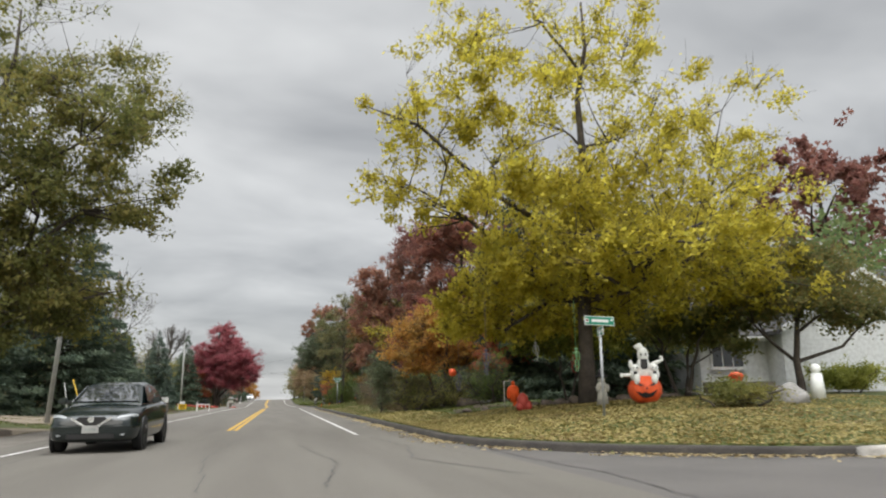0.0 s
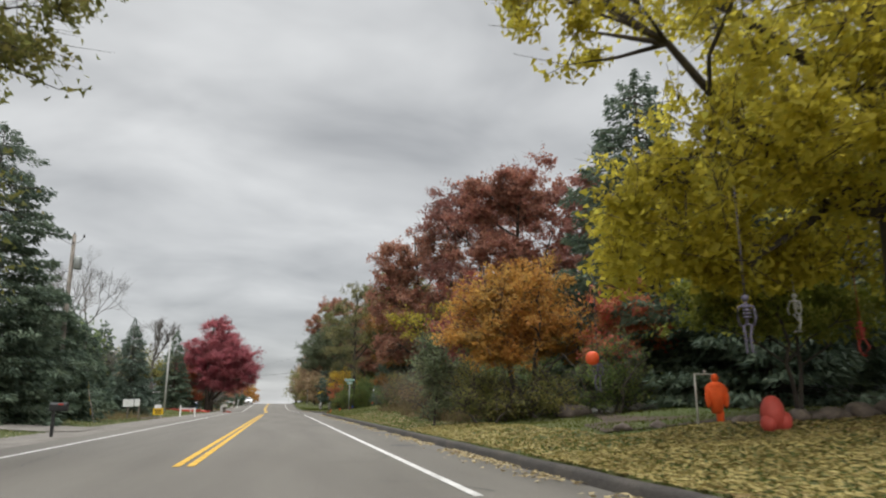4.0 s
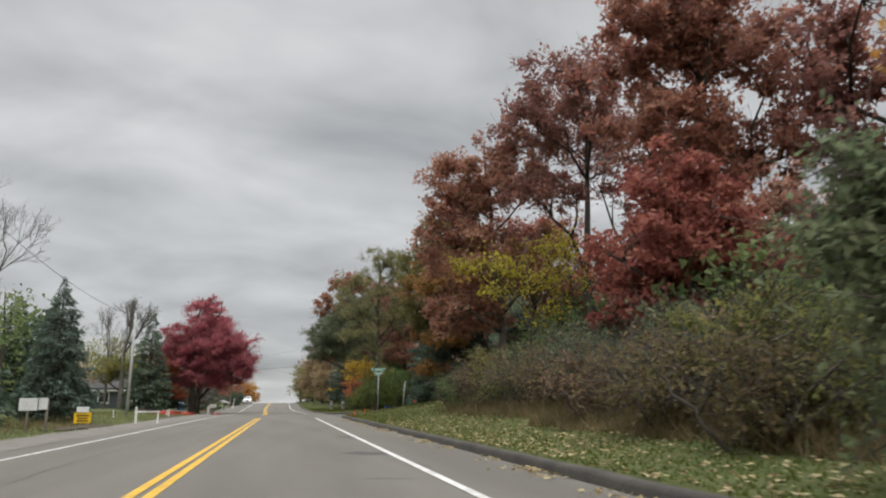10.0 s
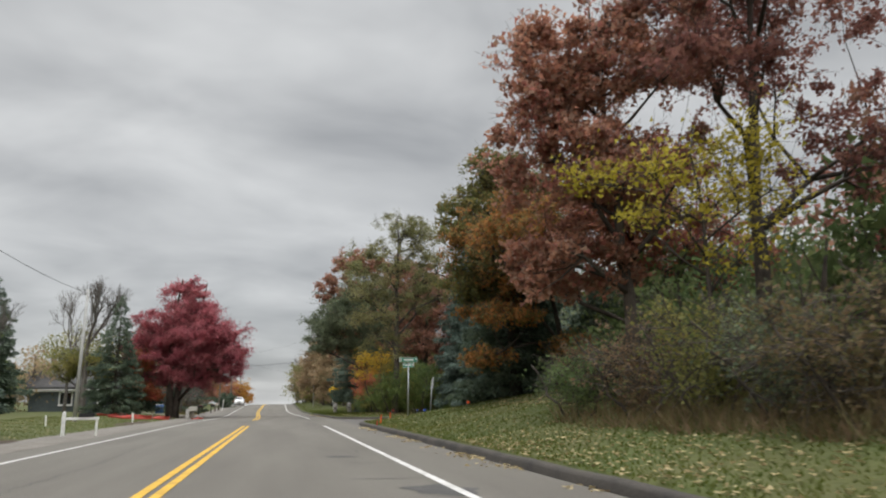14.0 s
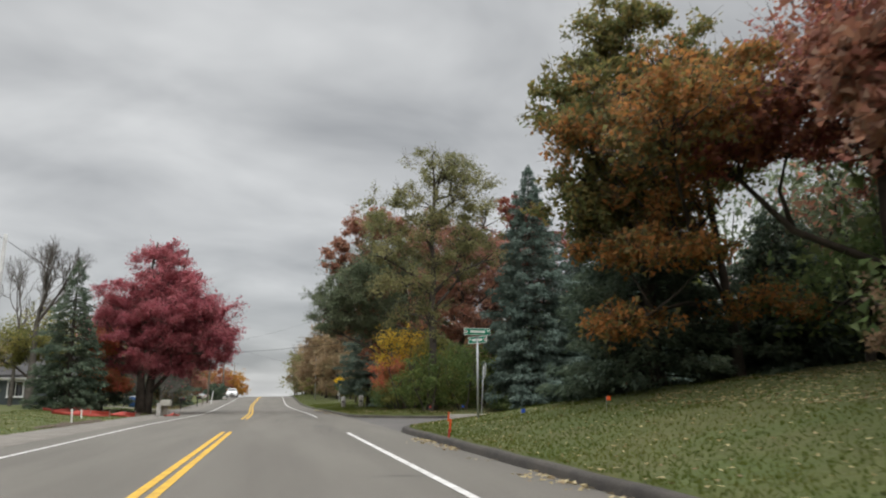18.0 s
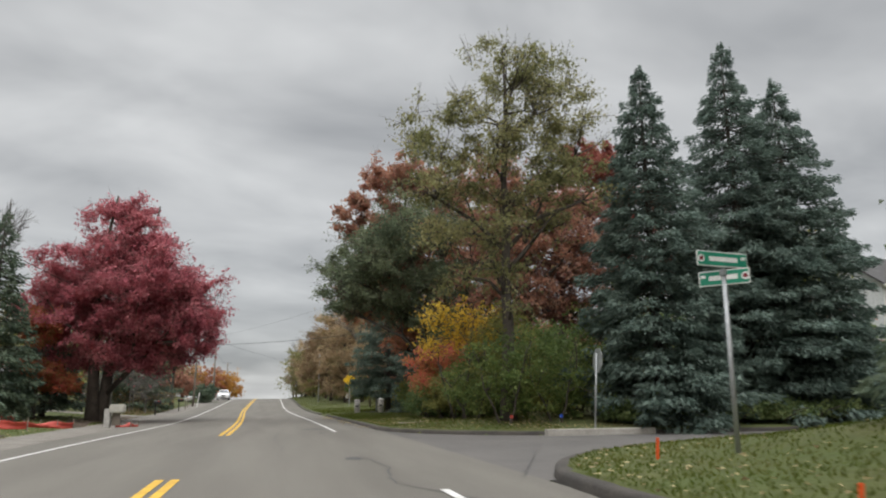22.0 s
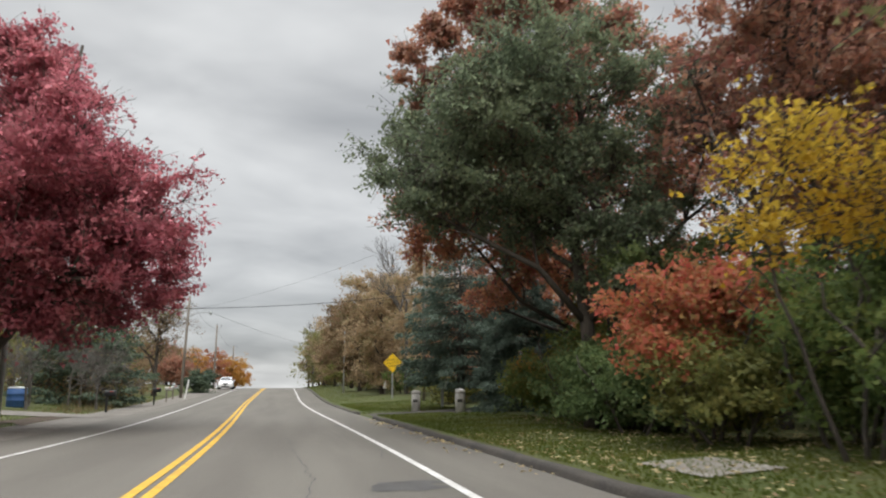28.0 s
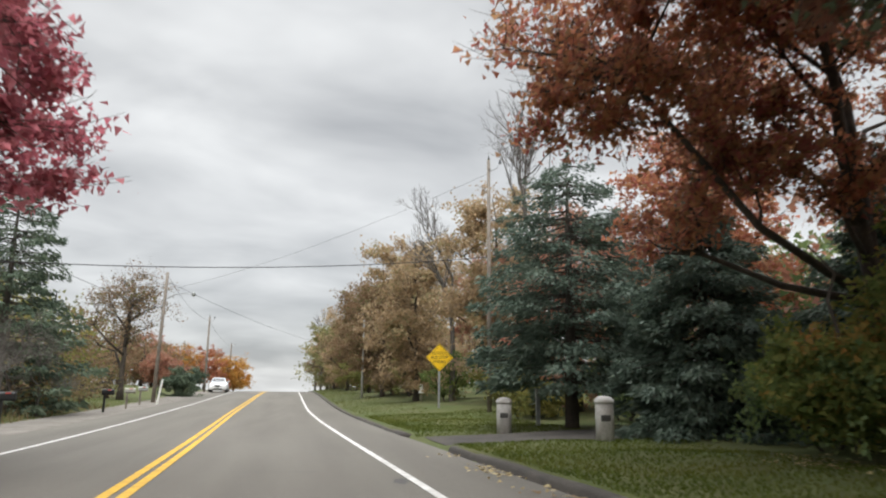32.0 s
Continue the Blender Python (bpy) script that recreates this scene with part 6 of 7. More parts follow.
ob = thing("notice_board", "white notice board on wooden posts by the spruce", "sign", pose(-9.0, 61.0, gz(-9.0, 61.0), 0, 0, 6))
for dx in (-0.35, 0.3):
    part("post", box("post", (0.08, 0.08, 1.5), (dx, 0.05, 0.45), POLEWOOD, 0.008), ob)
part("board", box("board", (0.62, 0.03, 0.46), (-0.34, 0, 1.0), SIGN_WHITE, 0.005), ob)
part("board", box("board", (0.30, 0.03, 0.44), (0.16, 0, 1.02), SIGN_WHITE, 0.005), ob)
ob = thing("yard_sign", "small yellow yard sign beside a white box", "sign", pose(-7.75, 62.3, gz(-7.75, 62.3), 0, 0, 6))
for dx in (-0.22, 0.22):
    part("leg", box("leg", (0.025, 0.025, 0.9), (dx, 0, 0.2), STEEL, 0.003), ob)
part("panel", box("panel", (0.62, 0.02, 0.42), (0, -0.02, 0.72), SIGN_YELLOW, 0.004), ob)
for dz, w in ((0.80, 0.44), (0.70, 0.36), (0.60, 0.40)):
    part("text_bar", box("text_bar", (w, 0.006, 0.05), (0, -0.033, dz), BLACK, 0.001), ob)
part("box", box("box", (0.42, 0.25, 0.22), (-0.02, 0.05, 1.04), SIGN_WHITE, 0.01), ob)
ob = thing("sign_post", "white wooden post with a long arm on the lawn", "post", pose(-7.7, 72.6, gz(-7.7, 72.6), 0, 0, 8))
part("upright", box("upright", (0.12, 0.12, 1.25), (0, 0, 0.38), SIGN_WHITE, 0.012), ob)
part("finial", lathe("finial", [(0.075, 0), (0.05, 0.05), (0.03, 0.07), (0.0, 0.10)], SIGN_WHITE, 12), ob, at=pose(0, 0, 1.0))
part("arm", box("arm", (1.25, 0.07, 0.10), (0.55, 0, 0.82), SIGN_WHITE, 0.01), ob)
part("tube", box("tube", (0.55, 0.16, 0.14), (0.75, 0, 0.94), BLACK, 0.03), ob)
part("end_post", box("end_post", (0.07, 0.07, 0.9), (1.1, 0, 0.32), SIGN_WHITE, 0.008), ob)
for x, y, h in ((-8.6, 90.3, 0.62), (-10.4, 80.0, 0.5), (-9.6, 96.0, 0.45)):
    stake = tagged(part("marker_stake", box("marker_stake", (0.07, 0.03, h + 0.2), (0, 0, h / 2 - 0.1), SIGN_WHITE, 0.004), at=pose(x, y, gz(x, y), 2, -3, 0)), "short white wooden marker stake in the grass", "stake", group="marker stakes")
lean = tagged(part("marker_post", box("marker_post", (0.10, 0.05, 1.9), (0, 0, 0.75), SIGN_WHITE, 0.01), at=pose(-7.6, 146.8, gz(-7.6, 146.8), 0, 8, 0)), "tall white marker post leaning by the road", "post")
for x, y, h, mat, tone in ((4.16, 73.8, 0.36, ORANGECLOTH, "orange"), (3.84, 72.6, 0.2, REDCLOTH, "pink-red"), (5.3, 78.6, 0.3, ORANGECLOTH, "orange")):
    tagged(part("survey_stake", box("survey_stake", (0.05, 0.025, h + 0.2), (0, 0, h / 2 - 0.1), mat, 0.004), at=pose(x, y, gz(x, y), 3, 2, 20)), f"short {tone} survey stake in the verge", "stake", group="survey stakes")
BLUE = plain("blue_plastic", (0.02, 0.08, 0.45), 0.5)
for x, y, mat, tone in ((7.3, 71.5, ORANGECLOTH, "orange"), (9.4, 74.6, REDCLOTH, "red"), (5.9, 73.4, BLUE, "blue"), (9.0, 90.9, BLUE, "blue"), (10.8, 98.4, ORANGECLOTH, "orange"), (9.6, 93.0, REDCLOTH, "red"), (7.4, 91.2, REDCLOTH, "red"), (12.4, 80.0, ORANGECLOTH, "orange"), (8.4, 100.4, REDCLOTH, "red")):
    fl = thing("survey_flag", f"small {tone} survey flag on a wire in the grass", "flag", pose(x, y, gz(x, y), 0, 0, 15), "survey flags")
    part("wire", rod("wire", (0, 0, -0.1), (0, 0, 0.34), 0.004, STEEL, 5), fl)
    bm = bmesh.new()
    vs = [[bm.verts.new((0.004 + 0.12 * i / 4, 0.012 * math.sin(i * 1.4), z)) for z in (0.24, 0.34)] for i in range(5)]
    for i in range(4):
        bm.faces.new((vs[i][0], vs[i + 1][0], vs[i + 1][1], vs[i][1]))
    part("pennant", done("pennant", bm, mat), fl)

tagged(part("stake", box("stake", (0.045, 0.03, 2.0), (0, 0, 0.8), POLEWOOD, 0.004), at=pose(-9.1, 51.8, gz(-9.1, 51.8), -14, -17, 0)), "tall thin tan stake leaning on the verge", "stake")
barrel = thing("barrel", "blue plastic barrel with a pale lid in the yard", "barrel", pose(-12.5, 125.8, gz(-12.5, 125.8)))
part("drum", lathe("drum", [(0.0, -0.02), (0.40, -0.02), (0.43, 0.05), (0.43, 0.30), (0.45, 0.33), (0.43, 0.36), (0.43, 0.60), (0.45, 0.63), (0.43, 0.66), (0.42, 0.86), (0.38, 0.9), (0.0, 0.9)], plain("faded_blue_plastic", (0.05, 0.12, 0.30), 0.5), 20), barrel)
part("lid", lathe("lid", [(0.40, 0.89), (0.41, 0.93), (0.36, 0.96), (0.0, 0.97)], SIGN_WHITE, 20), barrel, "pale plastic lid")
ws = thing("yard_sign", "small white pointed yard sign on a stake", "sign", pose(7.05, 138.7, gz(7.05, 138.7), 0, 0, 8))
part("stake", box("stake", (0.04, 0.025, 0.7), (0, 0.02, 0.25), POLEWOOD, 0.004), ws)
part("panel", plate("panel", [(-0.17, 0.45), (0.17, 0.45), (0.05, 0.95), (-0.05, 0.95)], 0.02, SIGN_WHITE), ws)
ped = thing("cable_pedestal", "slim grey metal cable pedestal behind the stone posts", "pedestal", pose(7.5, 121.8, gz(7.5, 121.8)))
part("column", box("column", (0.12, 0.12, 1.25), (0, 0, 0.40), STEEL, 0.012), ped)
part("cap", box("cap", (0.15, 0.15, 0.05), (0, 0, 1.04), STEEL, 0.01), ped)

# brick mailbox pillar and red sheeting on the other side
ob = thing("mailbox_pillar", "stone pillar with a pale grey mailbox on top", "mailbox", pose(-6.6, 102.0, gz(-6.6, 102.0)))
part("pillar", box("pillar", (0.24, 0.30, 1.2), (-0.22, 0, 0.4), POST_STONE, 0.02), ob)
part("box", box("box", (0.62, 0.42, 0.36), (0.15, 0, 1.0), PALEBONE, 0.05), ob)
part("panel", box("panel", (0.32, 0.05, 0.5), (0.1, 0.1, 0.55), POLEWOOD, 0.01), ob)


def tarp(x, y, length, height, turn, seed):
    """A low sheet of slack red fabric held between stakes."""
    rng = np.random.default_rng(seed)
    n, m = 18, 5
    ob = thing("silt_fence", "low slack red plastic fence sagging along the yard", "fence", pose(x, y, gz(x, y), 0, 0, turn), "red fences")
    V = []
    for j in range(m):
        for i in range(n):
            u = i / (n - 1)
            h = height * (0.72 + 0.28 * math.cos(u * 5.2) ** 2) * (1 if j else 0)
            V.append(((u - 0.5) * length, 0.05 * math.sin(7 * u + j) + rng.normal() * 0.02, h * j / (m - 1) - 0.03))
    F = [(j * n + i, j * n + i + 1, (j + 1) * n + i + 1, (j + 1) * n + i) for j in range(m - 1) for i in range(n - 1)]
    sh = part("sheet", mesh_of("sheet", V, F, REDCLOTH, True), ob)
    sh.modifiers.new("thick", "SOLIDIFY").thickness = 0.012
    for u in (-0.5, -0.17, 0.17, 0.5):
        part("stake", box("stake", (0.035, 0.035, height + 0.3), (u * length, 0.03, height / 2 - 0.1), POLEWOOD, 0.004), ob)


tarp(-10.4, 99.0, 3.4, 0.34, -20, 1)
tarp(-8.9, 101.5, 1.8, 0.3, 25, 2)
tarp(-6.2, 102.9, 0.9, 0.42, 8, 3)
tarp(-12.5, 104.5, 2.6, 0.32, 10, 4)

# ---- the decorated lawn ----


def blob(bm, centre, size, seg=16, rings=10, squash=None):
    """Adds a rounded body to bm; squash(v) may bend its points."""
    r = bmesh.ops.create_uvsphere(bm, u_segments=seg, v_segments=rings, radius=1)
    for v in r["verts"]:
        if squash:
            v.co = squash(v.co)
        v.co = Vector((v.co.x * size[0] + centre[0], v.co.y * size[1] + centre[1], v.co.z * size[2] + centre[2]))


g = gz(10.0, 18.7)
inf = thing("lawn_inflatable", "inflated orange pumpkin with white ghosts rising from it", "inflatable", pose(10.0, 18.7, g, 0, 0, -22))


def ribbed(co):
    a = math.atan2(co.y, co.x)
    k = 1 - 0.06 * abs(math.sin(4 * a)) ** 0.5 * (1 - co.z * co.z)
    return Vector((co.x * k, co.y * k, co.z - 0.12 * math.exp(-8 * (co.x ** 2 + co.y ** 2)) * (1 if co.z > 0 else -1)))


bm = bmesh.new()
blob(bm, (0, 0, 0.40), (0.47, 0.44, 0.42), 48, 20, ribbed)
part("pumpkin", done("pumpkin", bm, SILK_ORANGE, True), inf)
bm = bmesh.new()
blob(bm, (0.0, 0, 0.98), (0.20, 0.18, 0.36))
blob(bm, (0.0, 0, 1.36), (0.16, 0.15, 0.24))
blob(bm, (-0.08, 0, 1.58), (0.10, 0.09, 0.13))
blob(bm, (-0.17, 0, 1.60), (0.07, 0.06, 0.06))
blob(bm, (0.30, 0, 1.12), (0.20, 0.07, 0.07), squash=lambda c: Vector((c.x, c.y, c.z + 1.1 * c.x)))
for a in (-35, 10, 55):
    blob(bm, (0.47 + 0.04 * math.cos(math.radians(a)), 0, 1.24 + 0.07 * math.sin(math.radians(a))), (0.06, 0.035, 0.035))
part("ghost", done("ghost", bm, SILK_WHITE, True), inf)
for sx in (-1, 1):
    bm = bmesh.new()
    blob(bm, (sx * 0.26, -0.12, 0.82), (0.15, 0.14, 0.20))
    blob(bm, (sx * 0.26, -0.16, 0.98), (0.12, 0.12, 0.13))
    blob(bm, (sx * 0.24, -0.32, 0.68), (0.09, 0.08, 0.15))
    if sx < 0:
        blob(bm, (-0.48, -0.15, 0.80), (0.16, 0.05, 0.05))
        for a in (-40, 0, 40):
            blob(bm, (-0.63, -0.15, 0.80 + 0.05 * math.sin(math.radians(a))), (0.05, 0.03, 0.03))
        blob(bm, (-0.36, -0.1, 1.10), (0.06, 0.05, 0.13))
    part("small_ghost", done("small_ghost", bm, SILK_WHITE, True), inf)


def face(name, pts, y, mat=BLACK, curve=0.0, level=0.42):
    """A dark patch of cloth that hugs the round front."""
    bm = bmesh.new()
    vs = [bm.verts.new((x, y + curve * x * x + 0.9 * curve * (z - level) ** 2, z)) for x, z in pts]
    f = bm.faces.new(vs)
    bmesh.ops.triangulate(bm, faces=[f])
    return done(name, bm, mat)


for sx in (-1, 1):
    part("eye", face("eye", [(sx * 0.06, 0.50), (sx * 0.24, 0.60), (sx * 0.20, 0.50)], -0.458, curve=1.1), inf)
    part("ghost_eye", face("ghost_eye", [(sx * 0.025, 1.36), (sx * 0.09, 1.42), (sx * 0.08, 1.33)], -0.172, curve=1.5, level=1.38), inf)
    part("ghost_eye", face("ghost_eye", [(sx * 0.26 - 0.07, 1.02), (sx * 0.26 - 0.02, 1.0), (sx * 0.26 - 0.05, 0.96)], -0.295), inf)
    part("ghost_eye", face("ghost_eye", [(sx * 0.26 + 0.07, 1.02), (sx * 0.26 + 0.02, 1.0), (sx * 0.26 + 0.05, 0.96)], -0.295), inf)
for sx in (-1, 1):
    part("ghost_mouth", face("ghost_mouth", [(sx * 0.26 - 0.05, 0.90), (sx * 0.26 + 0.05, 0.90), (sx * 0.26 + 0.045, 0.80), (sx * 0.26, 0.76), (sx * 0.26 - 0.045, 0.80)], -0.30), inf)
part("nose", face("nose", [(0, 0.47), (0.04, 0.41), (-0.04, 0.41)], -0.462, curve=1.0), inf)
part("mouth", face("mouth", [(-0.30, 0.36), (-0.12, 0.30), (-0.05, 0.33), (0.05, 0.29), (0.12, 0.31), (0.30, 0.40), (0.20, 0.25), (0.10, 0.19), (0.0, 0.17), (-0.10, 0.18), (-0.20, 0.24)], -0.462, curve=1.0), inf)
part("ghost_mouth", face("ghost_mouth", [(-0.09, 1.24), (0.09, 1.24), (0.10, 1.02), (0.06, 0.96), (-0.06, 0.96), (-0.10, 1.02)], -0.205, curve=1.2, level=1.08), inf)

g = gz(9.5, 20.4)
bm = bmesh.new()
bmesh.ops.create_cone(bm, segments=20, radius1=0.19, radius2=0.12, depth=0.5, cap_ends=True, matrix=Matrix.Translation((0, 0, 0.24)))
blob(bm, (0, 0, 0.56), (0.15, 0.13, 0.16))
blob(bm, (0, 0, 0.74), (0.11, 0.11, 0.12))
bmesh.ops.create_cone(bm, segments=20, radius1=0.20, radius2=0.19, depth=0.04, cap_ends=True, matrix=Matrix.Translation((0, 0, 0.86)))
bmesh.ops.create_cone(bm, segments=16, radius1=0.11, radius2=0.08, depth=0.20, cap_ends=True, matrix=Matrix.Translation((0, 0, 0.97)))
blob(bm, (0.16, -0.05, 0.50), (0.06, 0.06, 0.12))
blob(bm, (-0.16, -0.05, 0.50), (0.06, 0.06, 0.12))
figure = done("garden_statue", bm, PALEBONE, True)
figure.materials.append(BLACKISH)
for f in figure.polygons:
    f.material_index = int(f.center.z > 0.835)
tagged(part("garden_statue", figure, at=pose(9.5, 20.4, g)), "pale garden figure in a dark wide-brimmed hat on the lawn", "statue")
bm = bmesh.new()
bmesh.ops.create_cone(bm, segments=16, radius1=0.2, radius2=0.14, depth=0.7, cap_ends=True, matrix=Matrix.Translation((0, 0, 0.33)))
blob(bm, (0, 0, 0.80), (0.14, 0.13, 0.15))
tagged(part("garden_statue", done("garden_statue", bm, SILK_WHITE, True), at=pose(14.4, 17.2, gz(14.4, 17.2))), "small white garden figure beside the grey boulder", "statue")
bm = bmesh.new()
bmesh.ops.create_cone(bm, segments=16, radius1=0.10, radius2=0.20, depth=0.5, cap_ends=True, matrix=Matrix.Translation((0, 0, 0.45)))
blob(bm, (0, 0, 0.66), (0.21, 0.15, 0.16))
blob(bm, (-0.17, -0.06, 0.50), (0.06, 0.07, 0.20))
blob(bm, (0.17, -0.06, 0.50), (0.06, 0.07, 0.20))
bmesh.ops.create_cone(bm, segments=10, radius1=0.06, radius2=0.08, depth=0.3, cap_ends=True, matrix=Matrix.Translation((0.05, 0, 0.1)))
blob(bm, (0, 0, 0.88), (0.07, 0.07, 0.09))
tagged(part("lawn_figure", done("lawn_figure", bm, ORANGECLOTH, True), at=pose(8.35, 25.4, gz(8.35, 25.4), 0, 0, -20)), "figure draped in bright orange cloth on the lawn", "decoration")
hook = thing("display_stand", "slim pale metal frame with a crossbar on the lawn", "stand", pose(8.1, 25.7, gz(8.1, 25.7), 0, 0, -15))
part("upright", rod("upright", (0, 0, -0.2), (0, 0, 1.02), 0.02, PALEBONE), hook)
part("crossbar", rod("crossbar", (-0.02, 0, 1.0), (0.36, 0, 1.0), 0.016, PALEBONE), hook)
part("finial", lathe("finial", [(0.0, -0.04), (0.04, 0.0), (0.0, 0.04)], PALEBONE, 10), hook, at=pose(0.2, 0, 1.05))
bm = bmesh.new()
blob(bm, (-0.03, 0, 0.28), (0.20, 0.19, 0.30))
blob(bm, (0.13, -0.03, 0.15), (0.15, 0.16, 0.18))
blob(bm, (-0.15, -0.03, 0.12), (0.12, 0.14, 0.15))
tagged(part("red_lawn_dome", done("red_lawn_dome", bm, REDCLOTH, True), at=pose(8.0, 23.3, gz(8.0, 23.3))), "rounded red cloth decoration on the lawn", "decoration")


def hanging_figure(x, y, z, h, mat, tone, seed, top):
    """A thin jointed figure on a cord; one plain mesh."""
    rng = np.random.default_rng(seed)
    lines = [([(0, 0, 0.92 * h), (0, 0, 0.5 * h)], [0.02, 0.02])]
    for s in (-1, 1):
        k = 0.05 * rng.normal()
        lines.append(([(0, 0, 0.84 * h), (s * 0.12 * h, 0, 0.80 * h), (s * 0.15 * h, k, 0.62 * h), (s * (0.10 + 0.05 * rng.random()) * h, k, 0.46 * h)], [0.016, 0.018, 0.014, 0.012]))
        lines.append(([(0, 0, 0.5 * h), (s * 0.07 * h, 0, 0.47 * h), (s * 0.06 * h + k, 0, 0.24 * h), (s * 0.04 * h, k, 0.0), (s * 0.06 * h, -0.06, 0.0)], [0.02, 0.022, 0.016, 0.013, 0.012]))
    for zz in (0.80, 0.74, 0.68, 0.62):
        lines.append(([(-0.07 * h, -0.03, zz * h), (0, -0.05, zz * h - 0.01), (0.07 * h, -0.03, zz * h)], [0.012, 0.014, 0.012]))
    lines.append(([(0, 0, 1.0 * h), (0, 0, top - z)], [0.006, 0.006]))
    lines.append(([(0, 0, 0.90 * h), (0, 0, 0.96 * h), (0, 0, 1.01 * h)], [0.035, 0.055, 0.03]))
    tagged(part("hanging_figure", tubes("hanging_figure", lines, mat, 7), at=pose(x, y, z, 0, 0, -20)), f"thin {tone} jointed figure hanging from the maple", "decoration", group="hanging figures")


hanging_figure(8.5, 19.9, 1.70, 0.68, GREENBONE, "pale green", 1, 3.8)
hanging_figure(6.1, 21.2, 1.65, 0.78, PURPLEBONE, "violet-grey", 2, 4.0)
hanging_figure(8.4, 23.0, 2.15, 0.64, GREYPOLE, "grey", 3, 4.2)
hanging_figure(9.85, 23.2, 1.78, 0.60, REDCLOTH, "red-orange", 4, 4.0)
hanging_figure(6.8, 27.4, 1.25, 0.72, PURPLEBONE, "grey", 5, 4.4)
lan = thing("hanging_lantern", "round orange-red paper lantern on a cord", "lantern", pose(6.4, 26.8, 1.92))
bm = bmesh.new()
blob(bm, (0, 0, 0), (0.15, 0.15, 0.16), 20, 12, ribbed)
part("globe", done("globe", bm, SILK_ORANGE, True), lan)
part("cord", rod("cord", (0, 0, 0.14), (0, 0, 2.4), 0.004, BLACK, 5), lan)
srng = np.random.default_rng(12)


def boulder(x, y, r, label="rough brown field stone in the lawn's edge", mat=STONE):
    bm = bmesh.new()
    bmesh.ops.create_icosphere(bm, subdivisions=3, radius=1)
    o = srng.random(3) * 20
    sx, sy, sz = r * srng.uniform(0.8, 1.5), r * srng.uniform(0.8, 1.2), r * srng.uniform(0.5, 0.75)
    for v in bm.verts:
        k = 1 + 0.35 * noise.noise(Vector(v.co) * 1.2 + Vector(o)) + 0.12 * noise.noise(Vector(v.co) * 3.1 + Vector(o))
        v.co = Vector((v.co.x * sx * k, v.co.y * sy * k, v.co.z * sz * k + sz * 0.35))
    tagged(part("boulder", done("boulder", bm, mat, True), at=pose(x, y, gz(x, y), 0, 0, srng.uniform(0, 360))), label, "stone", group="border stones")


PALESTONE = material("pale_field_stone", (0.34, 0.33, 0.32), 0.9, (0.24, 0.23, 0.22), 3.0, bump=0.5, bump_scale=14)
for i in range(24):
    u = i / 23
    boulder(8.3 + 5.6 * u + 0.08 * math.sin(5 * i), 24.5 - 1.3 * math.sin(2.6 * u) + 0.1 * math.cos(7 * i), 0.19 + 0.07 * math.sin(3 * i), "low brown field stone edging the shaded bed")
for x, y, r in ((6.9, 26.6, 0.2), (7.5, 26.2, 0.16)):
    boulder(x, y, r)
# shade beyond the border stones, painted as a dark patch on the ground
blot("tree_shade_patch", "dark patch painted for the shade under the maple and pines", 12.0, 28.3, 4.2, 4.6, 71, SOIL_AND_SHADE, 0.035, True)
boulder(8.6, 33.0, 0.48, "large brown boulder under the orange tree")
for x, y, r in ((9.3, 33.0, 0.18), (9.7, 32.7, 0.22), (10.1, 33.1, 0.2), (10.5, 32.8, 0.16), (9.5, 33.4, 0.16), (10.9, 33.2, 0.22), (11.4, 33.3, 0.18)):
    boulder(x, y, r, "pale rounded field stone beside the lawn", PALESTONE)
broadleaf("bush", "round clipped yellow-green bush on the lawn", 11.0, 15.9, [(-0.2, 0, 0.30, 0.50, 0.27, 1), (0.3, 0, 0.28, 0.48, 0.25, 1)], 5200, 0.05, OLIVE, 0.04, seed=201, limbs=10, stems=3, category="bush", joined=True)
boulder(13.1, 16.7, 0.52, "large grey boulder on the leafy lawn", PALESTONE)
for i, x in enumerate(np.arange(11.4, 21, 1.3)):
    broadleaf("juniper", "low dark green juniper spreading at the corner", x, 91.0 + 0.35 * math.sin(i), [(0, 0, 0.30, 0.95, 0.30, 1)], 3200, 0.08, GREEN, 0.03, seed=210 + i, limbs=8, stems=3, group="corner junipers", category="bush", joined=True)

# ---- houses ----


def gable_prism(name, w, d, z0, rise, over, mat, thick=0.16):
    """Two roof slabs over a body w wide (x) and d deep (y), ridge along x."""
    bm = bmesh.new()
    for s in (-1, 1):
        a = [(-w / 2 - over, s * (d / 2 + over), z0 - over * rise / (d / 2)), (w / 2 + over, s * (d / 2 + over), z0 - over * rise / (d / 2)), (w / 2 + over, 0, z0 + rise), (-w / 2 - over, 0, z0 + rise)]
        lo = [bm.verts.new(p) for p in a]
        hi = [bm.verts.new((p[0], p[1], p[2] + thick)) for p in a]
        for q in ((0, 1, 2, 3),):
            bm.faces.new([lo[i] for i in q])
            bm.faces.new([hi[i] for i in reversed(q)])
        for i in range(4):
            j = (i + 1) % 4
            bm.faces.new((lo[i], hi[i], hi[j], lo[j]))
    bmesh.ops.recalc_face_normals(bm, faces=bm.faces[:])
    return done(name, bm, mat)


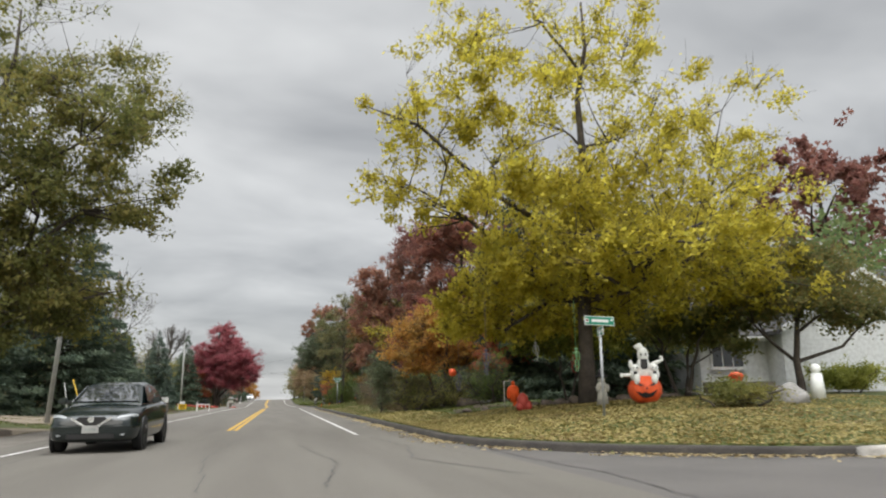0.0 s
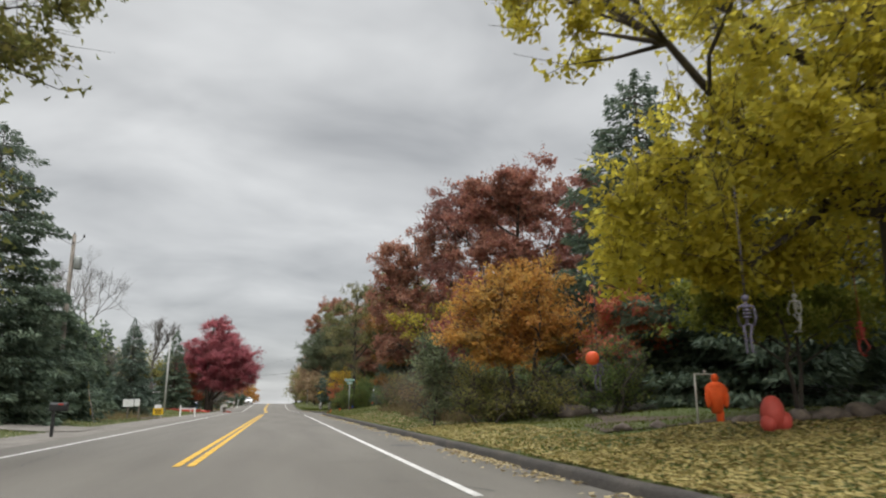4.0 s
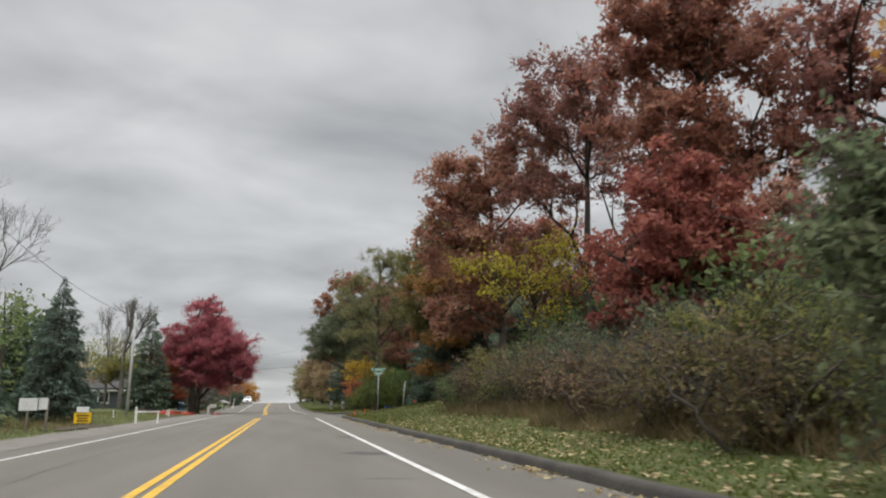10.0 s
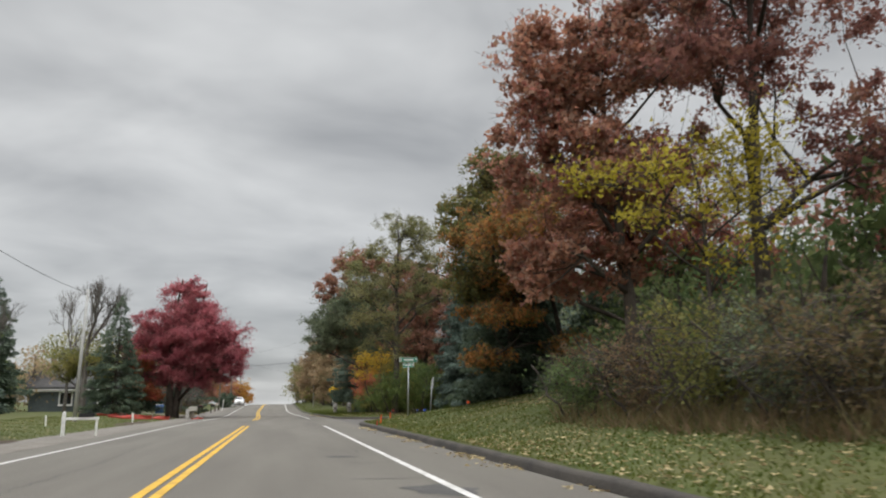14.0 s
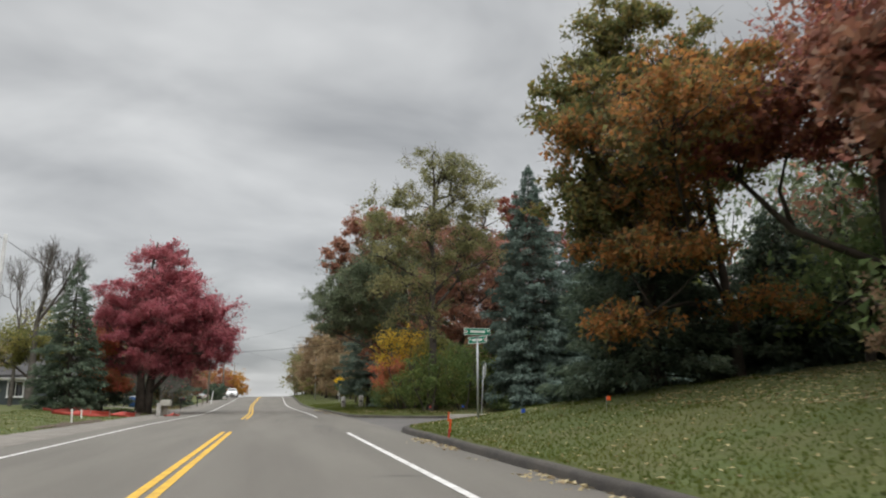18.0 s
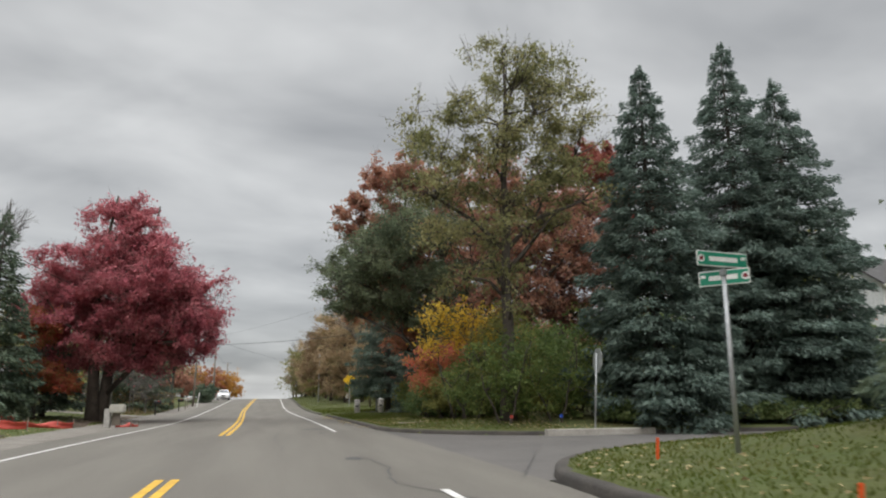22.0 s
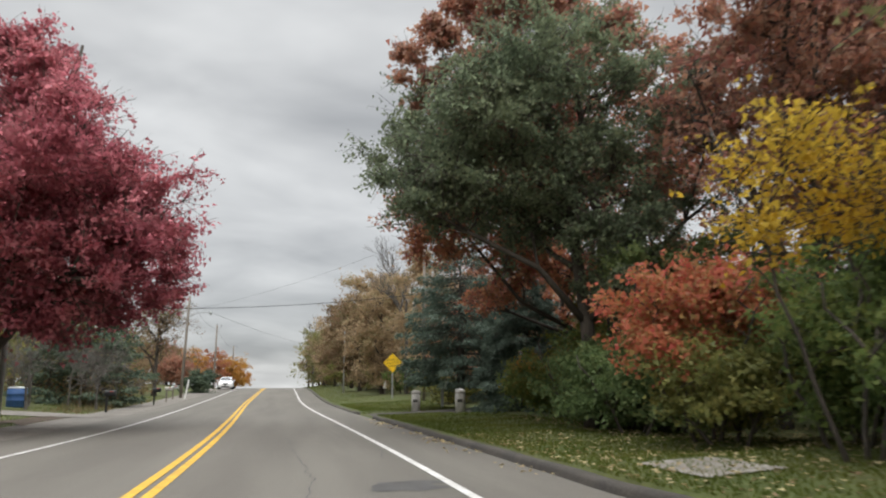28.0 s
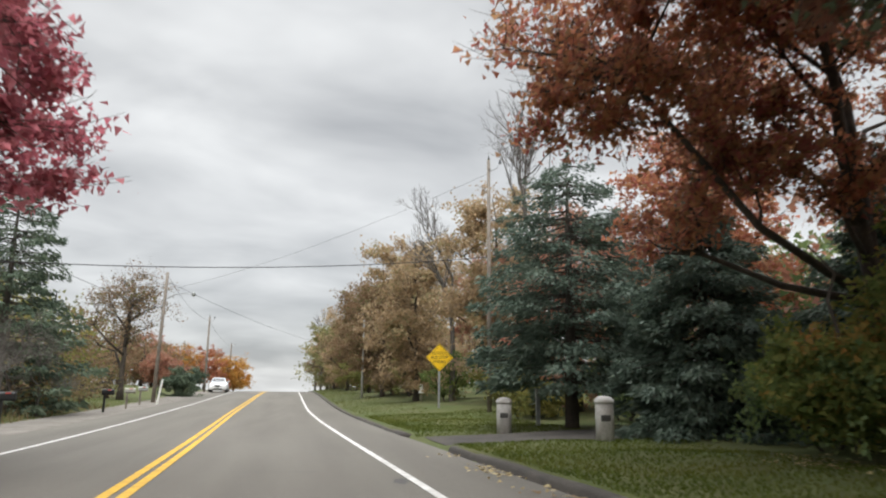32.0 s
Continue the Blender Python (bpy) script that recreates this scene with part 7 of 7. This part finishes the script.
def window(parent, x, y, z, w, h, panes, mullion=0.05):
    """A window in a wall that faces -y."""
    win = part("window", box("window", (w + 0.16, 0.08, h + 0.16), (0, 0, 0), TRIM, 0.008), parent, at=pose(x, y, z))
    step = w / panes
    for i in range(panes):
        part("pane", box("pane", (step - mullion, 0.02, h - mullion), (-w / 2 + step * (i + 0.5), -0.036, 0), PANE), win)
    part("sill", box("sill", (w + 0.26, 0.14, 0.05), (0, -0.06, -h / 2 - 0.1), TRIM, 0.006), win)


def house(label, x, y, turn, w, d, eave, rise, wall_mat, windows, storeys=1, base_z=None, wing=None, door=None, boards=None):
    g = gz(x, y) if base_z is None else base_z
    ob = thing("house", label, "house", pose(x, y, g, 0, 0, turn))
    part("wall", box("wall", (w, d, eave + 0.6), (0, 0, eave / 2 - 0.3), wall_mat), ob)
    n = boards or int(eave / 0.2)
    for i in range(n):
        z = 0.12 + i * (eave - 0.16) / n
        part("siding_board", box("siding_board", (w + 0.04, 0.03, (eave - 0.16) / n - 0.015), (0, -d / 2 - 0.012, z + 0.08), wall_mat, 0.006), ob)
    for sx in (-1, 1):
        bm = bmesh.new()
        f = bm.faces.new([bm.verts.new((sx * w / 2 * 0.999, yy, zz)) for yy, zz in ((-d / 2, eave), (d / 2, eave), (0, eave + rise))])
        r = bmesh.ops.extrude_face_region(bm, geom=[f])
        bmesh.ops.translate(bm, vec=(-sx * 0.12, 0, 0), verts=[v for v in r["geom"] if isinstance(v, bmesh.types.BMVert)])
        bmesh.ops.recalc_face_normals(bm, faces=bm.faces[:])
        part("gable", done("gable", bm, wall_mat), ob)
    part("roof", gable_prism("roof", w, d, eave, rise, 0.4, ROOF), ob)
    part("fascia", box("fascia", (w + 0.84, 0.04, 0.18), (0, -d / 2 - 0.43, eave - 0.36), TRIM, 0.005), ob)
    part("gutter", box("gutter", (w + 0.84, 0.10, 0.09), (0, -d / 2 - 0.50, eave - 0.29), TRIM, 0.02), ob)
    for wx, wz, ww, wh, k in windows:
        window(ob, wx, -d / 2 - 0.03, wz, ww, wh, k)
    if wing:
        wx, ww, wd, we, wr = wing
        yy = -d / 2 - wd / 2
        part("wing", box("wing", (ww, wd, we + 0.5), (wx, yy, we / 2 - 0.25), wall_mat), ob)
        bm = bmesh.new()
        front = -d / 2 - wd - 0.005
        bm.faces.new([bm.verts.new(p) for p in ((wx - ww / 2, front, we), (wx + ww / 2, front, we), (wx, front, we + wr))])
        part("wing_gable", done("wing_gable", bm, wall_mat), ob)
        roof = part("wing_roof", gable_prism("wing_roof", wd + 2.6, ww, we, wr, 0.35, ROOF), ob, at=pose(wx, yy + 1.3, 0, 0, 0, 90))
        for i in range(int((we + wr) / 0.2)):
            z = 0.1 + 0.2 * i
            half = ww / 2 if z < we else ww / 2 * max(0.05, 1 - (z - we) / wr)
            part("siding_board", box("siding_board", (2 * half, 0.03, 0.185), (wx, front - 0.01, z + 0.09), wall_mat, 0.006), ob)
        for s in (-1, 1):
            a = math.degrees(math.atan2(wr, ww / 2))
            part("rake", box("rake", (math.hypot(ww / 2 + 0.3, wr), 0.06, 0.2), (0, 0, 0), TRIM, 0.006), ob, at=pose(wx + s * (ww / 4 + 0.08), front - 0.36, we + wr / 2 + 0.02, 0, s * a, 0))
    if door:
        dx, dw = door
        dd = part("door", box("door", (dw, 0.06, 2.05), (dx, -d / 2 - 0.03, 1.05), TRIM, 0.01), ob)
        part("handle", box("handle", (0.04, 0.06, 0.10), (dx + dw * 0.38, -d / 2 - 0.08, 1.0), STEEL, 0.01), dd)
    return ob


h1 = house("single-storey white clapboard house with a grey shingle roof", 26.1, 32.0, -4, 15.5, 8.5, 2.75, 3.6, SIDING, [(-6.45, 1.75, 1.5, 1.15, 3)], base_z=0.95, wing=(-0.4, 8.2, 1.2, 2.75, 2.6))
steps = thing("porch_steps", "dark wooden porch steps before the house door", "steps", pose(18.9, 26.6, gz(18.9, 26.6), 0, 0, -4))
for i in range(3):
    part("tread", box("tread", (3.0, 0.9 - 0.3 * i + 0.3, 0.16), (0, 0.15 * i, 0.1 + 0.16 * i), POLEWOOD, 0.012), steps)
bm = bmesh.new()
blob(bm, (0, 0, 0.22), (0.32, 0.3, 0.24), 32, 14, ribbed)
pk = thing("pumpkin", "orange carved pumpkin on the porch steps", "pumpkin", pose(18.7, 26.75, gz(18.7, 26.75) + 0.5))
part("shell", done("shell", bm, SILK_ORANGE, True), pk)
part("stalk", rod("stalk", (0, 0, 0.42), (0.04, 0, 0.56), 0.035, POLEWOOD, 8, 0.02), pk)
part("mouth", face("mouth", [(-0.14, 0.2), (0, 0.16), (0.14, 0.2), (0.08, 0.12), (-0.08, 0.12)], -0.30, curve=1.2), pk)
house("two-storey white clapboard house with dark shingles on a rise", 45.6, 114.0, 12, 9.0, 7.0, 6.0, 2.6, SIDING, [(-3.0, 4.7, 1.2, 1.2, 2), (0.5, 4.7, 1.2, 1.2, 2), (-2.6, 1.5, 1.8, 1.5, 3), (1.8, 1.5, 1.2, 1.4, 2)], base_z=3.0)
h2 = house("low slate-blue clapboard house with white window trim", -19.6, 121.0, 16, 8.0, 6.5, 2.5, 1.5, SLATEWALL, [(2.2, 1.35, 0.36, 1.6, 1), (3.2, 1.35, 0.36, 1.6, 1), (-1.0, 1.4, 1.0, 1.1, 2)], base_z=0.4)
part("corner_board", box("corner_board", (0.14, 0.10, 2.4), (1.75, -3.3, 1.2), TRIM, 0.006), h2)

# ---- cars ----


def loft(name, rows, mat, smooth_it=True):
    """Skins a row of cross sections with equal numbers of points, closed at both ends."""
    n = len(rows[0])
    V = [p for r in rows for p in r]
    F = []
    for i in range(len(rows) - 1):
        for k in range(n):
            k2 = (k + 1) % n
            F.append((i * n + k, i * n + k2, (i + 1) * n + k2, (i + 1) * n + k))
    F.append(tuple(range(n - 1, -1, -1)))
    F.append(tuple((len(rows) - 1) * n + k for k in range(n)))
    return mesh_of(name, V, F, mat, smooth_it)


def sedan(label, at, paint_mat):
    """A four-door saloon, front towards -y, standing on z = 0."""
    car = thing("car", label, "car", at)
    rows = []
    for y, w, zb, zt in ((-2.28, 0.58, 0.30, 0.62), (-2.22, 0.72, 0.22, 0.70), (-2.0, 0.84, 0.19, 0.80), (-1.6, 0.88, 0.18, 0.88), (-1.0, 0.89, 0.17, 0.96), (-0.4, 0.89, 0.17, 0.98), (0.6, 0.89, 0.17, 1.0), (1.4, 0.88, 0.18, 1.02), (1.9, 0.86, 0.22, 1.03), (2.2, 0.78, 0.28, 0.98), (2.3, 0.66, 0.36, 0.86)):
        half = [(w * 0.86, zb), (w * 0.97, zb + 0.08), (w, zb + 0.30), (w * 0.985, zb + (zt - zb) * 0.62), (w * 0.95, zt - 0.08), (w * 0.84, zt - 0.015), (w * 0.45, zt + 0.015)]
        rows.append([(x, y, z) for x, z in half] + [(-x, y, z) for x, z in reversed(half)])
    body = part("body", loft("body", rows, paint_mat), car)
    body.modifiers.new("round", "SUBSURF").levels = 2
    cab = []
    for y, w0, z0, w1, z1 in ((-1.05, 0.72, 0.92, 0.70, 0.95), (-0.30, 0.76, 0.93, 0.56, 1.39), (0.3, 0.78, 0.94, 0.57, 1.45), (0.95, 0.77, 0.95, 0.54, 1.42), (1.78, 0.68, 0.98, 0.64, 1.03)):
        cab.append([(w0, y, z0), (w1 + (w0 - w1) * 0.08, y, z0 + (z1 - z0) * 0.93), (w1 * 0.9, y, z1), (-w1 * 0.9, y, z1), (-w1 - (w0 - w1) * 0.08, y, z0 + (z1 - z0) * 0.93), (-w0, y, z0)])
    cabin = part("cabin", loft("cabin", cab, paint_mat, False), car)
    edge = cabin.modifiers.new("edge", "BEVEL")
    edge.width, edge.segments = 0.03, 3

    def pane(name, pts, thick):
        bm = bmesh.new()
        f = bm.faces.new([bm.verts.new(p) for p in pts])
        f.normal_update()
        nn = f.normal.copy()
        r = bmesh.ops.extrude_face_region(bm, geom=[f])
        bmesh.ops.translate(bm, vec=nn * thick, verts=[v for v in r["geom"] if isinstance(v, bmesh.types.BMVert)])
        return done(name, bm, PANE)

    part("windscreen", pane("windscreen", [(-0.62, -0.96, 1.005), (0.62, -0.96, 1.005), (0.50, -0.36, 1.365), (-0.50, -0.36, 1.365)], 0.02), car)
    part("rear_window", pane("rear_window", [(0.58, 1.62, 1.09), (-0.58, 1.62, 1.09), (-0.48, 1.05, 1.38), (0.48, 1.05, 1.38)], 0.02), car)
    for s in (-1, 1):
        for y0, y1, t0, t1 in ((-0.78, 0.22, -0.28, 0.22), (0.30, 1.35, 0.30, 0.92)):
            pts = [(s * 0.775, y0, 1.0), (s * 0.785, y1, 1.0), (s * 0.60, t1, 1.36), (s * 0.60, t0, 1.36)]
            part("side_window", pane("side_window", pts if s > 0 else pts[::-1], 0.012), car)
        for y in (-1.42, 1.30):
            wh = part("wheel", lathe("wheel", [(0.20, -0.10), (0.30, -0.11), (0.325, -0.07), (0.325, 0.07), (0.30, 0.11), (0.20, 0.10)], RUBBER, 28), car, at=pose(s * 0.775, y, 0.325, 0, 90, 0))
            part("rim", lathe("rim", [(0.205, -0.085), (0.205, 0.085)], ALLOY, 24, False), wh)
            for k in range(5):
                part("spoke", box("spoke", (0.17, 0.045, 0.20), (0.11, 0, 0), ALLOY, 0.01), wh, at=pose(0, 0, 0, 0, 0, 72 * k))
            part("wheel_arch", lathe("wheel_arch", [(0.37, -0.03), (0.37, 0.03)], BLACK, 28, False), car, at=pose(s * 0.845, y, 0.335, 0, 90, 0))
        mir = part("mirror", box("mirror", (0.20, 0.12, 0.13), (s * 0.96, -0.72, 1.03), paint_mat, 0.035), car)
        part("mirror_stalk", box("mirror_stalk", (0.12, 0.05, 0.04), (s * 0.86, -0.72, 0.99), BLACK, 0.01), mir)
        bm = bmesh.new()
        blob(bm, (s * 0.58, -2.03, 0.685), (0.24, 0.14, 0.065), squash=lambda c, s=s: Vector((c.x, c.y + 0.95 * c.x * s, c.z + 0.55 * c.x * s)))
        part("headlight", done("headlight", bm, LAMP, True), car)
        part("tail_light", box("tail_light", (0.26, 0.08, 0.16), (s * 0.62, 2.235, 0.86), REDCLOTH, 0.03), car)
        part("chrome_wing", box("chrome_wing", (0.36, 0.04, 0.045), (0, 0, 0), CHROME, 0.012), car, at=pose(s * 0.23, -2.285, 0.60, 0, s * -33, 0))
        part("door_handle", box("door_handle", (0.03, 0.16, 0.03), (s * 0.885, 0.10, 0.86), CHROME, 0.008), car)
        part("fog_lamp", box("fog_lamp", (0.22, 0.04, 0.05), (s * 0.52, -2.235, 0.36), LAMP, 0.01), car)
    part("grille", box("grille", (0.55, 0.05, 0.18), (0, -2.262, 0.62), BLACK, 0.02), car)
    part("lower_grille", box("lower_grille", (0.9, 0.05, 0.12), (0, -2.255, 0.34), BLACK, 0.02), car)
    part("emblem", lathe("emblem", [(0.06, -0.012), (0.06, 0.012)], CHROME, 18, False), car, at=pose(0, -2.296, 0.66, 90, 0, 0))
    pl = part("number_plate", box("number_plate", (0.31, 0.02, 0.15), (0, -2.298, 0.47), GREYPOLE, 0.006), car)
    part("text_bar", box("text_bar", (0.22, 0.006, 0.05), (0, -2.31, 0.47), SIGN_BACK, 0.001), pl)
    return car


sedan("glossy black-green saloon car driving in the far lane", pose(-3.7, 18.3, 0.0), CARPAINT)
sedan("white saloon car pulled up at the roadside near the crest", pose(-6.8, 176.0, float(road_z(176.0)) + 0.006, 0, 0, 2), CARWHITE)
